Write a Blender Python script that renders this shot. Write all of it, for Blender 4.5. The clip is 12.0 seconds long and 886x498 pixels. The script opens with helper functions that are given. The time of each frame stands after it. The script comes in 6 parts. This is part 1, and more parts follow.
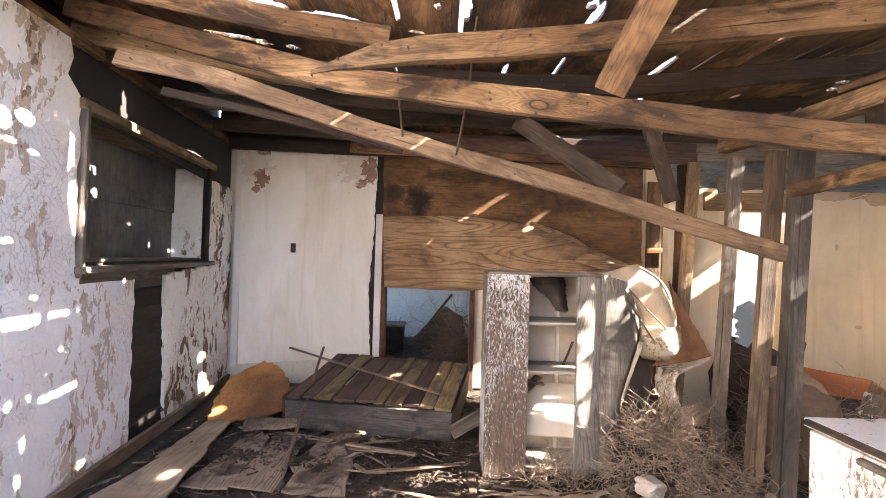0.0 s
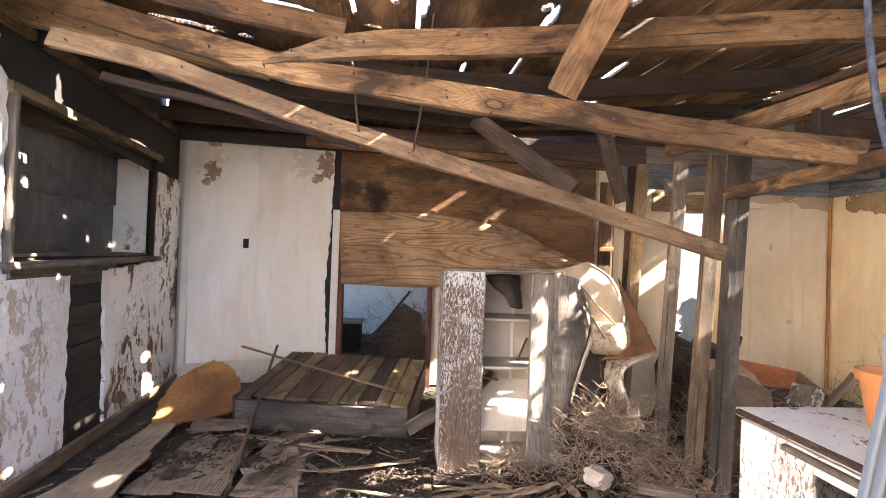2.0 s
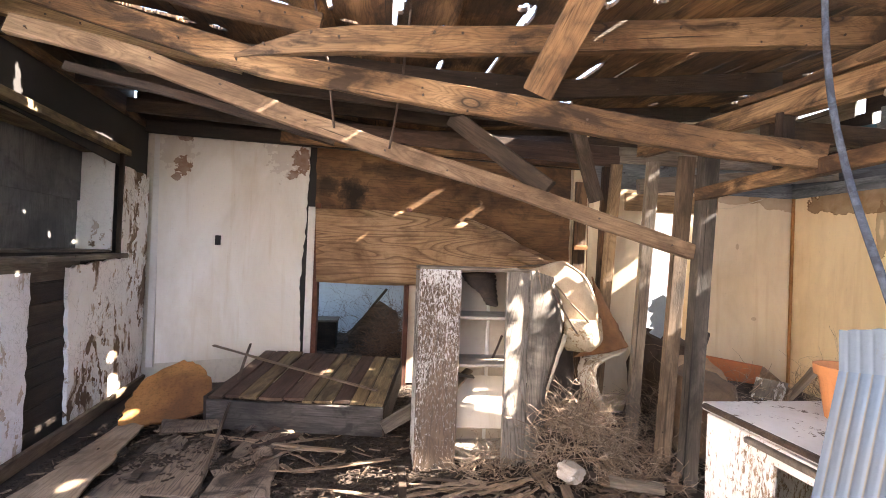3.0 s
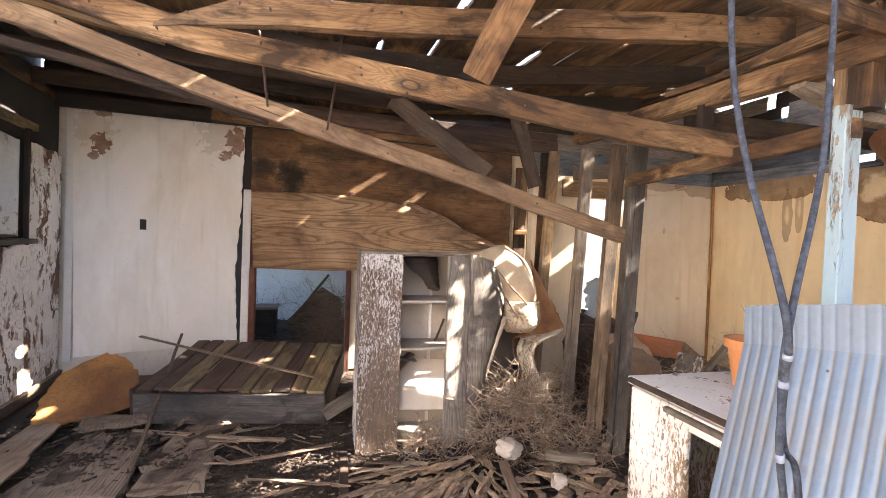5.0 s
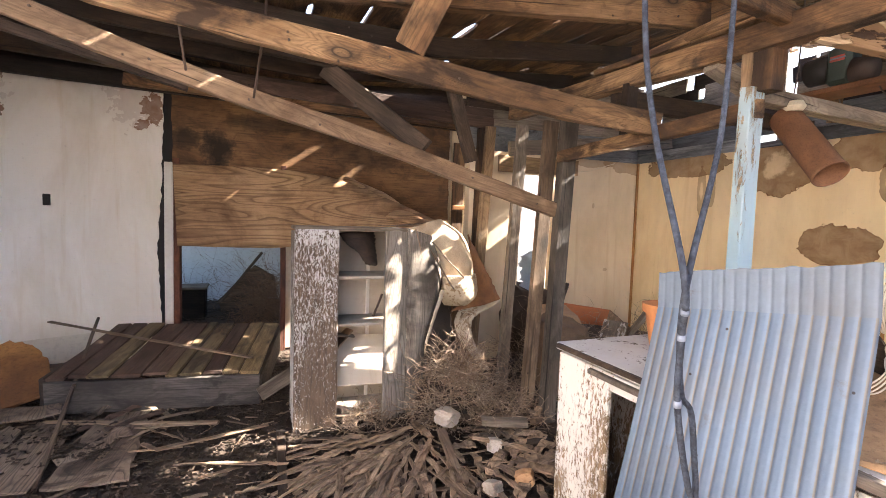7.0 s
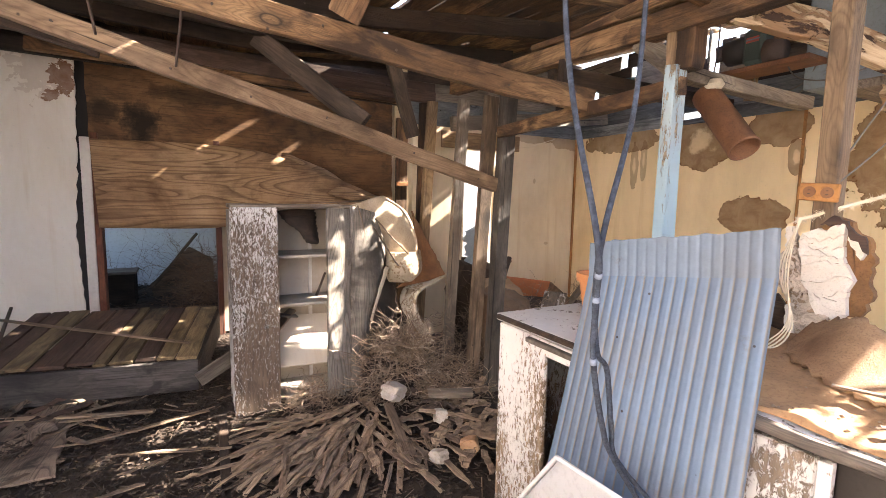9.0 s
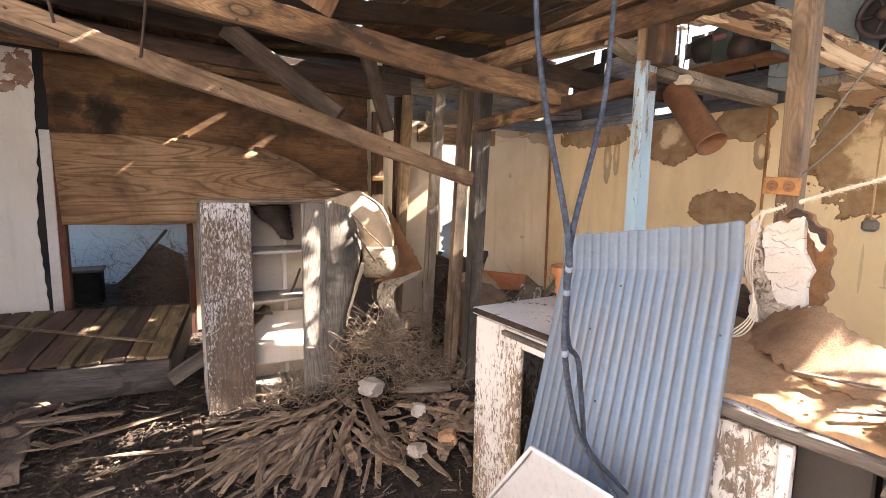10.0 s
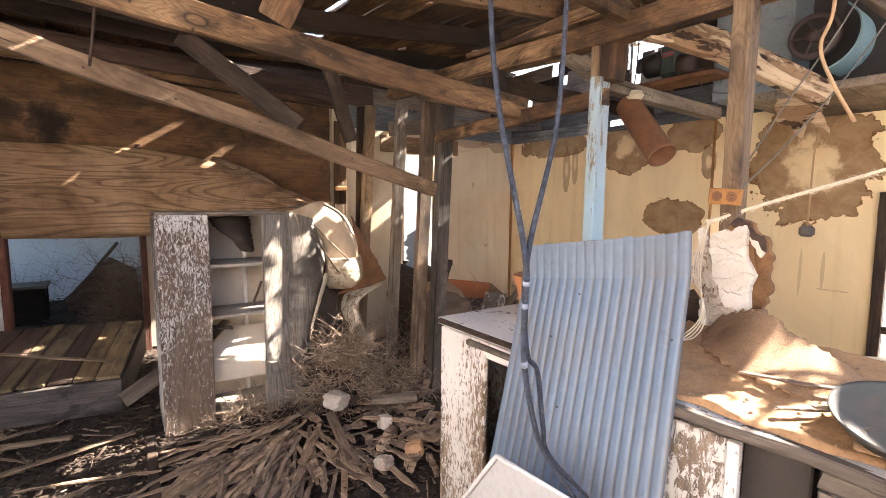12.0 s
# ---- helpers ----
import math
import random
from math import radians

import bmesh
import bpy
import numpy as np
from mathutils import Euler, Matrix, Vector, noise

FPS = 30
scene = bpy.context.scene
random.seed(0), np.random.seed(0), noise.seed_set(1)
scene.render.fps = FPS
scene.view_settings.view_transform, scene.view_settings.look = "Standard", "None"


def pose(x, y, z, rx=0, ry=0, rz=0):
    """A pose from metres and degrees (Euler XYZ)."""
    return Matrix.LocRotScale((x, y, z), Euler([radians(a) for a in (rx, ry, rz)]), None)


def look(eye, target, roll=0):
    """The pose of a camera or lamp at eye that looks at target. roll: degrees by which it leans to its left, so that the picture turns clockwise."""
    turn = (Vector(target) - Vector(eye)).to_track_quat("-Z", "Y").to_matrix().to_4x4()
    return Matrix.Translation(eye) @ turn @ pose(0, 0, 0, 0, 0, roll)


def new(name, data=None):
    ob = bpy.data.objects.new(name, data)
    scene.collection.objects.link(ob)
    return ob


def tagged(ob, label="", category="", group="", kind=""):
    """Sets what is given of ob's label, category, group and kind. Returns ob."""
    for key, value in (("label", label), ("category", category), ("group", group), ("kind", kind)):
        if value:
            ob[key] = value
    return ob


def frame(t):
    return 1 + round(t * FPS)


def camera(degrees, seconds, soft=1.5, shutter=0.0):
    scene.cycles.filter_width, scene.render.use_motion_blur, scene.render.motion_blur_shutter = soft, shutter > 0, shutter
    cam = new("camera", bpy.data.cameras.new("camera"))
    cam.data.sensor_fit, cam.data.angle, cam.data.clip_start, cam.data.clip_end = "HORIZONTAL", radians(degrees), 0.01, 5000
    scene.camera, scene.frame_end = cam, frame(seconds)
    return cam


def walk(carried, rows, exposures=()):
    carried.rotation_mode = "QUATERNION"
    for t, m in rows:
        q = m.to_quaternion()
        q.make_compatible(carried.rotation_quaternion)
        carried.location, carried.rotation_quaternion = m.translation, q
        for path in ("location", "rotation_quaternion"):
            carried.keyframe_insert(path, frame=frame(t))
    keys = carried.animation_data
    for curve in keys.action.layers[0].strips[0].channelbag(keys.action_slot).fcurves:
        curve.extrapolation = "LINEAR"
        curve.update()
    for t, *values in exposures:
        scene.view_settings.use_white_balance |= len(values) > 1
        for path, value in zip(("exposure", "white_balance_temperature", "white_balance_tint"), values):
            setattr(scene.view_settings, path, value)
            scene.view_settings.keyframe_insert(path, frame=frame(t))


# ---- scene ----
cam = camera(86.99, 12.0, soft=0.85)
# seconds, place in metres, then yaw, pitch and roll in degrees
PATH = [
    (0.0, 0.0000, 0.0000, 1.4200, 0.000, 1.000, 1.600),
    (0.5, 0.0094, 0.0013, 1.4203, -1.069, 0.972, 1.685),
    (1.0, 0.0167, 0.0005, 1.4200, -2.272, 0.934, 1.760),
    (1.5, 0.0214, 0.0000, 1.4210, -3.550, 0.858, 1.865),
    (2.0, 0.0230, -0.0021, 1.4228, -4.881, 0.746, 1.984),
    (2.5, 0.0282, -0.0014, 1.4224, -6.242, 0.676, 2.113),
    (3.0, 0.0309, -0.0018, 1.4236, -7.663, 0.589, 2.194),
    (5.0, 0.0541, -0.0043, 1.4187, -14.443, -0.974, 2.045),
    (5.5, 0.0612, -0.0039, 1.4137, -16.894, -1.821, 1.925),
    (6.0, 0.0654, -0.0052, 1.4094, -18.809, -2.452, 1.872),
    (6.5, 0.0681, -0.0089, 1.4080, -20.345, -3.026, 1.800),
    (7.0, 0.0731, -0.0121, 1.4080, -21.852, -3.645, 1.741),
    (9.0, 0.0979, -0.0287, 1.3999, -28.341, -6.262, 1.072),
    (9.5, 0.0997, -0.0309, 1.3996, -29.763, -6.690, 0.958),
    (10.0, 0.1033, -0.0325, 1.4002, -31.122, -6.875, 0.903),
    (10.5, 0.1036, -0.0370, 1.4034, -32.417, -6.915, 0.815),
    (11.0, 0.1023, -0.0407, 1.4079, -33.579, -6.741, 0.699),
    (11.5, 0.1024, -0.0441, 1.4110, -34.585, -6.400, 0.624),
    (12.0, 0.0995, -0.0471, 1.4142, -35.426, -5.842, 0.541),
]


def heading(x, y, z, yaw, pitch, roll):
    """The pose of a camera at x, y, z, turned by yaw from +y, tilted by pitch, leaning by roll."""
    return Matrix.Translation((x, y, z)) @ pose(0, 0, 0, 0, 0, yaw) @ pose(0, 0, 0, 90 + pitch) @ pose(0, 0, 0, 0, 0, roll)


walk(cam, [(row[0], heading(*row[1:])) for row in PATH], exposures=[(0.0, 4.14, 6800, 16), (5.0, 3.98, 6800, 16), (12.0, 3.58, 6800, 16)])

# ---- daylight ----
SUN_WAY = Vector((-1.4, 0.15, -1.0)).normalized()
world = bpy.data.worlds.new("sky")
scene.world = world
world.use_nodes = True
sky = world.node_tree.nodes.new("ShaderNodeTexSky")
sky.sky_type = "NISHITA"
sky.sun_disc = False
sky.sun_elevation = math.asin(-SUN_WAY.z)
sky.sun_rotation = math.atan2(-SUN_WAY.x, -SUN_WAY.y)
back = world.node_tree.nodes["Background"]
back.inputs["Strength"].default_value = 0.11
world.node_tree.links.new(sky.outputs[0], back.inputs[0])
sun = new("sun", bpy.data.lights.new("sun", "SUN"))
sun.data.energy, sun.data.angle, sun.data.color = 5.0, radians(0.5), (1.0, 0.93, 0.82)
sun.matrix_world = look((0, 0, 6), Vector((0, 0, 6)) + SUN_WAY)

# ---- materials ----


class Nodes:
    """A node material under construction."""

    def __init__(self, name, rough=0.8, metal=0.0):
        self.mat = bpy.data.materials.new(name)
        self.mat.use_nodes = True
        self.tree = self.mat.node_tree
        self.bsdf = self.tree.nodes["Principled BSDF"]
        self.bsdf.inputs["Roughness"].default_value = rough
        self.bsdf.inputs["Metallic"].default_value = metal

    def node(self, kind, **given):
        n = self.tree.nodes.new("ShaderNode" + kind)
        for key, value in given.items():
            self.put(n.inputs[key.replace("_", " ")], value)
        return n

    def put(self, socket, value):
        if hasattr(value, "is_output"):
            self.tree.links.new(value, socket)
        else:
            socket.default_value = value

    def where(self, spread=True):
        """Object coordinates, shifted by a random step for each object and island."""
        c = self.node("TexCoord").outputs["Object"]
        if not spread:
            return c
        a = self.node("ObjectInfo").outputs["Random"]
        b = self.node("NewGeometry").outputs["Random Per Island"]
        s = self.math("MULTIPLY", self.math("ADD", a, b), 53.0)
        return self.vec("ADD", c, s)

    def vec(self, op, a, b):
        n = self.node("VectorMath")
        n.operation = op
        self.put(n.inputs[0], a)
        self.put(n.inputs[1], b)
        return n.outputs[0]

    def math(self, op, a, b=0.0, clamp=False):
        n = self.node("Math")
        n.operation, n.use_clamp = op, clamp
        self.put(n.inputs[0], a)
        self.put(n.inputs[1], b)
        return n.outputs[0]

    def noise(self, at, scale=(1, 1, 1), size=1.0, detail=5.0, rough=0.6, warp=0.0):
        v = self.vec("MULTIPLY", at, scale)
        n = self.node("TexNoise", Vector=v, Scale=size, Detail=detail, Roughness=rough, Distortion=warp)
        return n.outputs["Fac"]

    def cells(self, at, scale=(1, 1, 1), size=1.0, feature="F1", jitter=1.0):
        v = self.vec("MULTIPLY", at, scale)
        n = self.node("TexVoronoi", Vector=v, Scale=size, Randomness=jitter)
        n.feature = feature
        return n.outputs["Distance"]

    def ramp(self, fac, *stops):
        n = self.node("ValToRGB", Fac=fac)
        r = n.color_ramp
        while len(r.elements) < len(stops):
            r.elements.new(0.5)
        for e, (at, c) in zip(r.elements, stops):
            e.position = at
            e.color = (c, c, c, 1) if isinstance(c, float) else (*c, 1)
        return n.outputs["Color"]

    def mix(self, fac, a, b, kind="MIX"):
        n = self.node("MixRGB", Fac=fac)
        n.blend_type = kind
        for socket, c in ((n.inputs[1], a), (n.inputs[2], b)):
            self.put(socket, (*c, 1) if isinstance(c, tuple) else c)
        return n.outputs[0]

    def done(self, colour, height=None, bump=0.3, depth=0.004, rough=None):
        self.put(self.bsdf.inputs["Base Color"], (*colour, 1) if isinstance(colour, tuple) else colour)
        if rough is not None:
            self.put(self.bsdf.inputs["Roughness"], rough)
        if height is not None:
            b = self.node("Bump", Height=height, Strength=bump, Distance=depth)
            self.put(self.bsdf.inputs["Normal"], b.outputs[0])
        return self.mat


def wood(name, dark, mid, light, size=1.0, stain=0.5, knots=True, rough=0.8, bump=0.8, spread=1.0):
    """Bare timber with its grain along the object's x: growth rings that flow round knots, weather stains, nail stains and checks."""
    n = Nodes(name, rough)
    at = n.where()
    knot = n.cells(at, (2.0, 4.2, 4.2), size) if knots else None
    flow = n.noise(at, (0.55, 7, 7), size, 2, 0.5, 0.9)
    turn = n.math("MULTIPLY", flow, 24.0)
    if knots:
        turn = n.math("ADD", turn, n.math("MULTIPLY", n.ramp(knot, (0.0, 1.0), (0.35, 0.0)), 5.0))
    rings = n.math("FRACT", turn)
    fine = n.noise(at, (4, 150, 150), size, 4, 0.75)
    streak = n.noise(at, (1.2, 34, 34), size, 4, 0.65)
    broad = n.noise(at, (0.8, 2.4, 2.4), size, 6, 0.65, 0.6)
    blot = n.noise(at, (3.0, 7, 7), size, 5, 0.6, 0.8)
    c = n.ramp(broad, (0.5 - 0.22 * spread, dark), (0.5 - 0.05 * spread, mid), (0.5 + 0.16 * spread, light))
    c = n.mix(n.ramp(rings, (0.0, 0.42), (0.25, 0.12), (0.6, 0.0), (0.9, 0.28), (1.0, 0.42)), c, dark)
    c = n.mix(n.ramp(streak, (0.28, 0.75), (0.47, 0.0)), c, dark)
    c = n.mix(n.ramp(fine, (0.30, 0.5), (0.46, 0.0)), c, tuple(v * 0.6 for v in dark))
    wash = n.noise(at, (0.5, 1.6, 1.6), size * 1.7, 7, 0.62, 1.2)
    c = n.mix(n.ramp(wash, (0.50, 0.0), (0.535, 0.55 * stain), (0.56, 0.38 * stain), (0.72, 0.85 * stain)), c, tuple(v * 0.9 for v in dark))
    c = n.mix(n.math("MULTIPLY", n.ramp(blot, (0.48, 0.0), (0.62, 1.0)), stain), c, tuple(v * 0.8 for v in dark))
    tone = n.math("ADD", n.node("ObjectInfo").outputs["Random"], n.node("NewGeometry").outputs["Random Per Island"])
    c = n.mix(1.0, c, n.ramp(n.math("FRACT", tone), (0.0, (0.66, 0.64, 0.64)), (0.5, (0.95, 0.93, 0.9)), (1.0, (1.2, 1.15, 1.06))), "MULTIPLY")
    if knots:
        c = n.mix(n.ramp(knot, (0.0, 0.75), (0.012, 0.25), (0.06, 0.4), (0.082, 0.95), (0.10, 0.6), (0.2, 0.0)), c, tuple(v * 0.4 for v in dark))
    check = n.ramp(n.noise(at, (0.9, 60, 60), size, 2, 0.4), (0.70, 0.0), (0.73, 1.0))
    c = n.mix(n.math("MULTIPLY", check, 0.8), c, tuple(v * 0.25 for v in dark))
    nail = n.ramp(n.cells(at, (1, 1, 1), 6.5), (0.022, 0.95), (0.034, 0.55), (0.06, 0.0))
    c = n.mix(nail, c, (0.018, 0.012, 0.009))
    h = n.math("SUBTRACT", n.math("ADD", n.math("MULTIPLY", rings, 0.3), n.math("ADD", fine, streak)), n.math("MULTIPLY", check, 1.5))
    return n.done(c, h, bump, 0.004)


def peeling(name, paint, under, left=0.5, flake=14.0, stretch=(1, 1, 1), grime=(0.35, 0.3, 0.25), cracks=0.6, soil=0.4, wide=0.6, crisp=0.65, crazed=False, fade=None):
    """Old paint or plaster skin that cracks and flakes off a darker ground. left: the share that still holds."""
    n = Nodes(name, 0.75)
    at = n.where()
    patch = n.noise(at, stretch, 2.2, 4, 0.6, 0.4)
    chips = n.noise(at, stretch, flake, 8, crisp, 0.6)
    hold = n.math("ADD", n.math("MULTIPLY", patch, wide), n.math("MULTIPLY", chips, 1.3 - wide))
    if fade:
        d = n.node("VectorMath")
        d.operation = "DOT_PRODUCT"
        n.put(d.inputs[0], n.where(False))
        n.put(d.inputs[1], fade[:3])
        hold = n.math("ADD", n.math("ADD", hold, d.outputs["Value"]), fade[3])
    mask = n.ramp(hold, (0.825 - 0.35 * left - 0.012, 0.0), (0.825 - 0.35 * left + 0.012, 1.0))
    warp = n.vec("ADD", at, n.vec("MULTIPLY", n.node("TexNoise", Vector=at, Scale=6.0).outputs["Color"], (0.12, 0.12, 0.12)))
    edge = n.cells(warp, stretch, flake * 0.7, "DISTANCE_TO_EDGE")
    line = n.ramp(edge, (0.0, 1.0), (0.06 if crazed else 0.045, 0.0))
    if not crazed:
        line = n.math("MULTIPLY", line, n.ramp(n.noise(at, (1, 1, 1), 1.7), (0.42, 0.0), (0.6, 1.0)))
    dirt = n.noise(at, (1, 1, 1), 1.3, 6, 0.65)
    top = n.mix(n.math("MULTIPLY", n.ramp(dirt, (0.4, 0.0), (0.75, 1.0)), soil), paint, grime)
    top = n.mix(n.math("MULTIPLY", line, cracks), top, tuple(v * 0.35 for v in grime))
    base = n.mix(n.ramp(n.noise(at, (6, 6, 0.8), 7, 7, 0.7, 0.4), (0.36, 0.0), (0.64, 1.0)), under, tuple(v * 0.35 for v in under))
    c = n.mix(mask, base, top)
    h = n.math("SUBTRACT", n.math("ADD", mask, n.math("MULTIPLY", chips, 0.3)), n.math("MULTIPLY", line, 0.8 * cracks))
    return n.done(c, h, 0.7, 0.006)


def stained(name, base, grime, amount=0.5, size=1.0, rough=0.8, bump=0.2, gloss=0.5):
    """A plain surface with soft blotches, specks and a little relief."""
    n = Nodes(name, rough)
    at = n.where()
    n.bsdf.inputs["Specular IOR Level"].default_value = gloss
    big, small = n.noise(at, (1, 1, 1), 1.1 * size, 5, 0.6, 0.4), n.noise(at, (1, 1, 1), 26 * size, 6, 0.7)
    c = n.mix(n.math("MULTIPLY", n.ramp(big, (0.42, 0.0), (0.72, 1.0)), amount), base, grime)
    c = n.mix(n.math("MULTIPLY", n.ramp(small, (0.5, 0.0), (0.72, 1.0)), amount * 0.7), c, tuple(v * 0.5 for v in grime))
    return n.done(c, small, bump, 0.004)


def crackled(name, paint, coat, ground, hold=0.6, net=(7.0, 21.0), flat=(1, 1, 1), fall=(1.6, 0.5, 1), soil=0.35, deep=0.05, bits=17.0, lift=1.0, line=0.8):
    """Brittle old paint on plaster: a fine net of crooked cracks, flakes gone down to the undercoat and in places to the ground."""
    n = Nodes(name, 0.75)
    at = n.where()
    bend = n.vec("MULTIPLY", n.vec("SUBTRACT", n.node("TexNoise", Vector=at, Scale=2.6, Detail=4.0).outputs["Color"], (0.5, 0.5, 0.5)), (0.5, 0.5, 0.5))
    kink = n.vec("MULTIPLY", n.vec("SUBTRACT", n.node("TexNoise", Vector=at, Scale=24.0, Detail=3.0).outputs["Color"], (0.5, 0.5, 0.5)), (0.07, 0.07, 0.07))
    crooked = n.vec("ADD", n.vec("ADD", at, bend), kink)
    area = n.noise(at, (1, 1, 1), 1.6, 4, 0.6)
    long = n.math("MULTIPLY", n.ramp(n.cells(crooked, flat, net[0], "DISTANCE_TO_EDGE"), (0.0, 1.0), (0.016, 0.0)), n.ramp(area, (0.40, 0.0), (0.6, 0.8)))
    small = n.math("MULTIPLY", n.ramp(n.cells(crooked, flat, net[1], "DISTANCE_TO_EDGE"), (0.0, 1.0), (0.05, 0.0)), n.ramp(n.noise(at, (1, 1, 1), 2.2, 4), (0.46, 0.0), (0.62, 0.85)))
    cracks = n.math("MAXIMUM", long, small)
    chip = n.node("TexVoronoi", Vector=n.vec("MULTIPLY", crooked, fall), Scale=net[1])
    lone = n.node("SeparateColor", Color=chip.outputs["Color"]).outputs["Red"]
    rot = n.math("ADD", n.math("MULTIPLY", n.noise(at, fall, 1.9, 4, 0.6, 0.5), 0.60), n.math("MULTIPLY", n.noise(at, fall, bits, 8, 0.66, 0.4), 0.26))
    rot = n.math("ADD", rot, n.math("MULTIPLY", lone, 0.16))
    t = 0.47 + 0.2 * hold
    gone = n.ramp(rot, (t, 0.0), (t + 0.012, 1.0))
    bare = n.ramp(rot, (t + deep, 0.0), (t + deep + 0.012, 1.0))
    dirt, grit = n.noise(at, (1, 0.6, 1), 1.4, 6, 0.65), n.noise(at, (1, 1, 1), 60, 5, 0.7)
    top = n.mix(n.math("MULTIPLY", n.ramp(dirt, (0.42, 0.0), (0.72, 1.0)), soil), paint, coat)
    top = n.mix(n.math("MULTIPLY", n.ramp(grit, (0.58, 0.0), (0.72, 1.0)), soil * 0.6), top, ground)
    top = n.mix(n.math("MULTIPLY", cracks, line), top, tuple(v * 0.4 for v in ground))
    under = n.mix(n.ramp(grit, (0.4, 0.0), (0.7, 0.5)), coat, ground)
    c = n.mix(bare, n.mix(gone, top, under), n.mix(grit, ground, tuple(v * 0.45 for v in ground)))
    h = n.math("SUBTRACT", n.math("ADD", n.math("MULTIPLY", n.math("ADD", gone, bare), -1.0), n.math("MULTIPLY", grit, 0.15)), n.math("MULTIPLY", cracks, 0.6))
    curl = n.ramp(n.cells(crooked, flat, net[1] * 0.6, "DISTANCE_TO_EDGE"), (0.0, 1.0), (0.25, 0.0))
    h = n.math("ADD", h, n.math("MULTIPLY", curl, 0.35 * lift))
    return n.done(c, h, 1.0, 0.009)


def plywood(name, dark, mid, light, along=(0.45, 3.6, 3.6), bands=17.0, stain=0.5, line=0.75, blots=()):
    """Rotary-cut veneer: long flame-shaped growth lines, damp stains, and dark blots at given places."""
    n = Nodes(name, 0.8)
    at = n.where()
    here = n.where(False)
    flame = n.math("FRACT", n.math("MULTIPLY", n.noise(at, along, 1.0, 2.0, 0.42, 0.5), bands))
    fine = n.noise(at, tuple(v * (9 if v < 1 else 36) for v in along), 1.0, 4, 0.75)
    broad = n.noise(at, (0.9, 1.3, 1.3), 1.3, 6, 0.65, 0.6)
    c = n.ramp(broad, (0.3, dark), (0.46, mid), (0.68, light))
    c = n.mix(n.math("MULTIPLY", n.ramp(flame, (0.0, 0.1), (0.45, 0.0), (0.72, 0.55), (0.9, 1.0), (1.0, 0.1)), line), c, dark)
    c = n.mix(n.ramp(fine, (0.34, 0.55), (0.5, 0.0)), c, tuple(v * 0.7 for v in dark))
    rough_edge = n.noise(here, (1, 1, 1), 5.0, 7, 0.7)
    for (cx, cy, cz), (rx, ry, rz), depth in blots:
        d = n.node("VectorMath")
        d.operation = "LENGTH"
        n.put(d.inputs[0], n.vec("MULTIPLY", n.vec("SUBTRACT", here, (cx, cy, cz)), (1 / rx, 1 / ry, 1 / rz)))
        reach = n.math("ADD", d.outputs["Value"], n.math("MULTIPLY", n.math("SUBTRACT", rough_edge, 0.5), 2.2))
        c = n.mix(n.math("MULTIPLY", n.ramp(reach, (0.45, 1.0), (0.8, 0.6), (1.0, 0.0)), depth), c, tuple(v * 0.35 for v in dark))
    c = n.mix(n.math("MULTIPLY", n.ramp(n.noise(at, (2, 3, 3), 1.5, 6, 0.65, 0.8), (0.52, 0.0), (0.66, 1.0)), stain), c, tuple(v * 0.7 for v in dark))
    return n.done(c, n.math("ADD", n.math("MULTIPLY", flame, 0.25), fine), 0.6, 0.004)


M_TIMBER = wood("warm_timber", (0.034, 0.016, 0.007), (0.225, 0.128, 0.059), (0.46, 0.30, 0.16), stain=0.9)
M_GREY = wood("grey_timber", (0.07, 0.055, 0.042), (0.22, 0.18, 0.14), (0.36, 0.31, 0.25), stain=0.45)
# the two darkest woods are lowered further to deepen the shadows
M_BLACKWOOD = wood("blackened_plank", (0.010, 0.007, 0.005), (0.034, 0.022, 0.015), (0.065, 0.045, 0.032), stain=0.6)
M_DARK = wood("dark_and_shaded_timber", (0.010, 0.006, 0.0037), (0.040, 0.024, 0.015), (0.088, 0.055, 0.033), stain=0.5)
M_DECK = wood("roof_board", (0.018, 0.009, 0.004), (0.20, 0.105, 0.046), (0.48, 0.29, 0.14), size=0.8, stain=0.75)
M_CRATESIDE = wood("weathered_crate_board", (0.03, 0.026, 0.023), (0.105, 0.092, 0.082), (0.23, 0.21, 0.19), stain=0.8)
M_CHAR = wood("charred_timber", (0.022, 0.018, 0.0145), (0.082, 0.070, 0.058), (0.18, 0.158, 0.135), stain=0.6)
M_STUD = wood("stud_timber", (0.09, 0.055, 0.03), (0.30, 0.20, 0.11), (0.44, 0.32, 0.19), stain=0.3)
M_PLY = plywood("plywood", (0.12, 0.060, 0.027), (0.40, 0.245, 0.128), (0.56, 0.38, 0.215), along=(0.45, 0.4, 3.9), stain=0.35)
M_PLYDARK = plywood("stained_plywood", (0.024, 0.011, 0.005), (0.155, 0.076, 0.031), (0.285, 0.16, 0.07), along=(0.5, 2.2, 2.2), bands=8.0, stain=0.5, line=0.3, blots=[((-0.28, 2.0, 0), (0.16, 0.22, 1), 0.95), ((-0.55, 2.1, 0), (0.14, 0.12, 1), 0.8), ((0.25, 2.3, 0), (0.5, 0.1, 1), 0.6), ((1.2, 2.1, 0), (0.5, 0.25, 1), 0.5)])
M_PALEWOOD = wood("pale_timber", (0.075, 0.045, 0.026), (0.255, 0.175, 0.110), (0.41, 0.305, 0.205), stain=0.4)
M_SHEET = plywood("weathered_plywood", (0.034, 0.022, 0.015), (0.165, 0.118, 0.083), (0.31, 0.24, 0.18), along=(7.5, 0.6, 7.5), bands=24.0, stain=0.95, line=0.7)
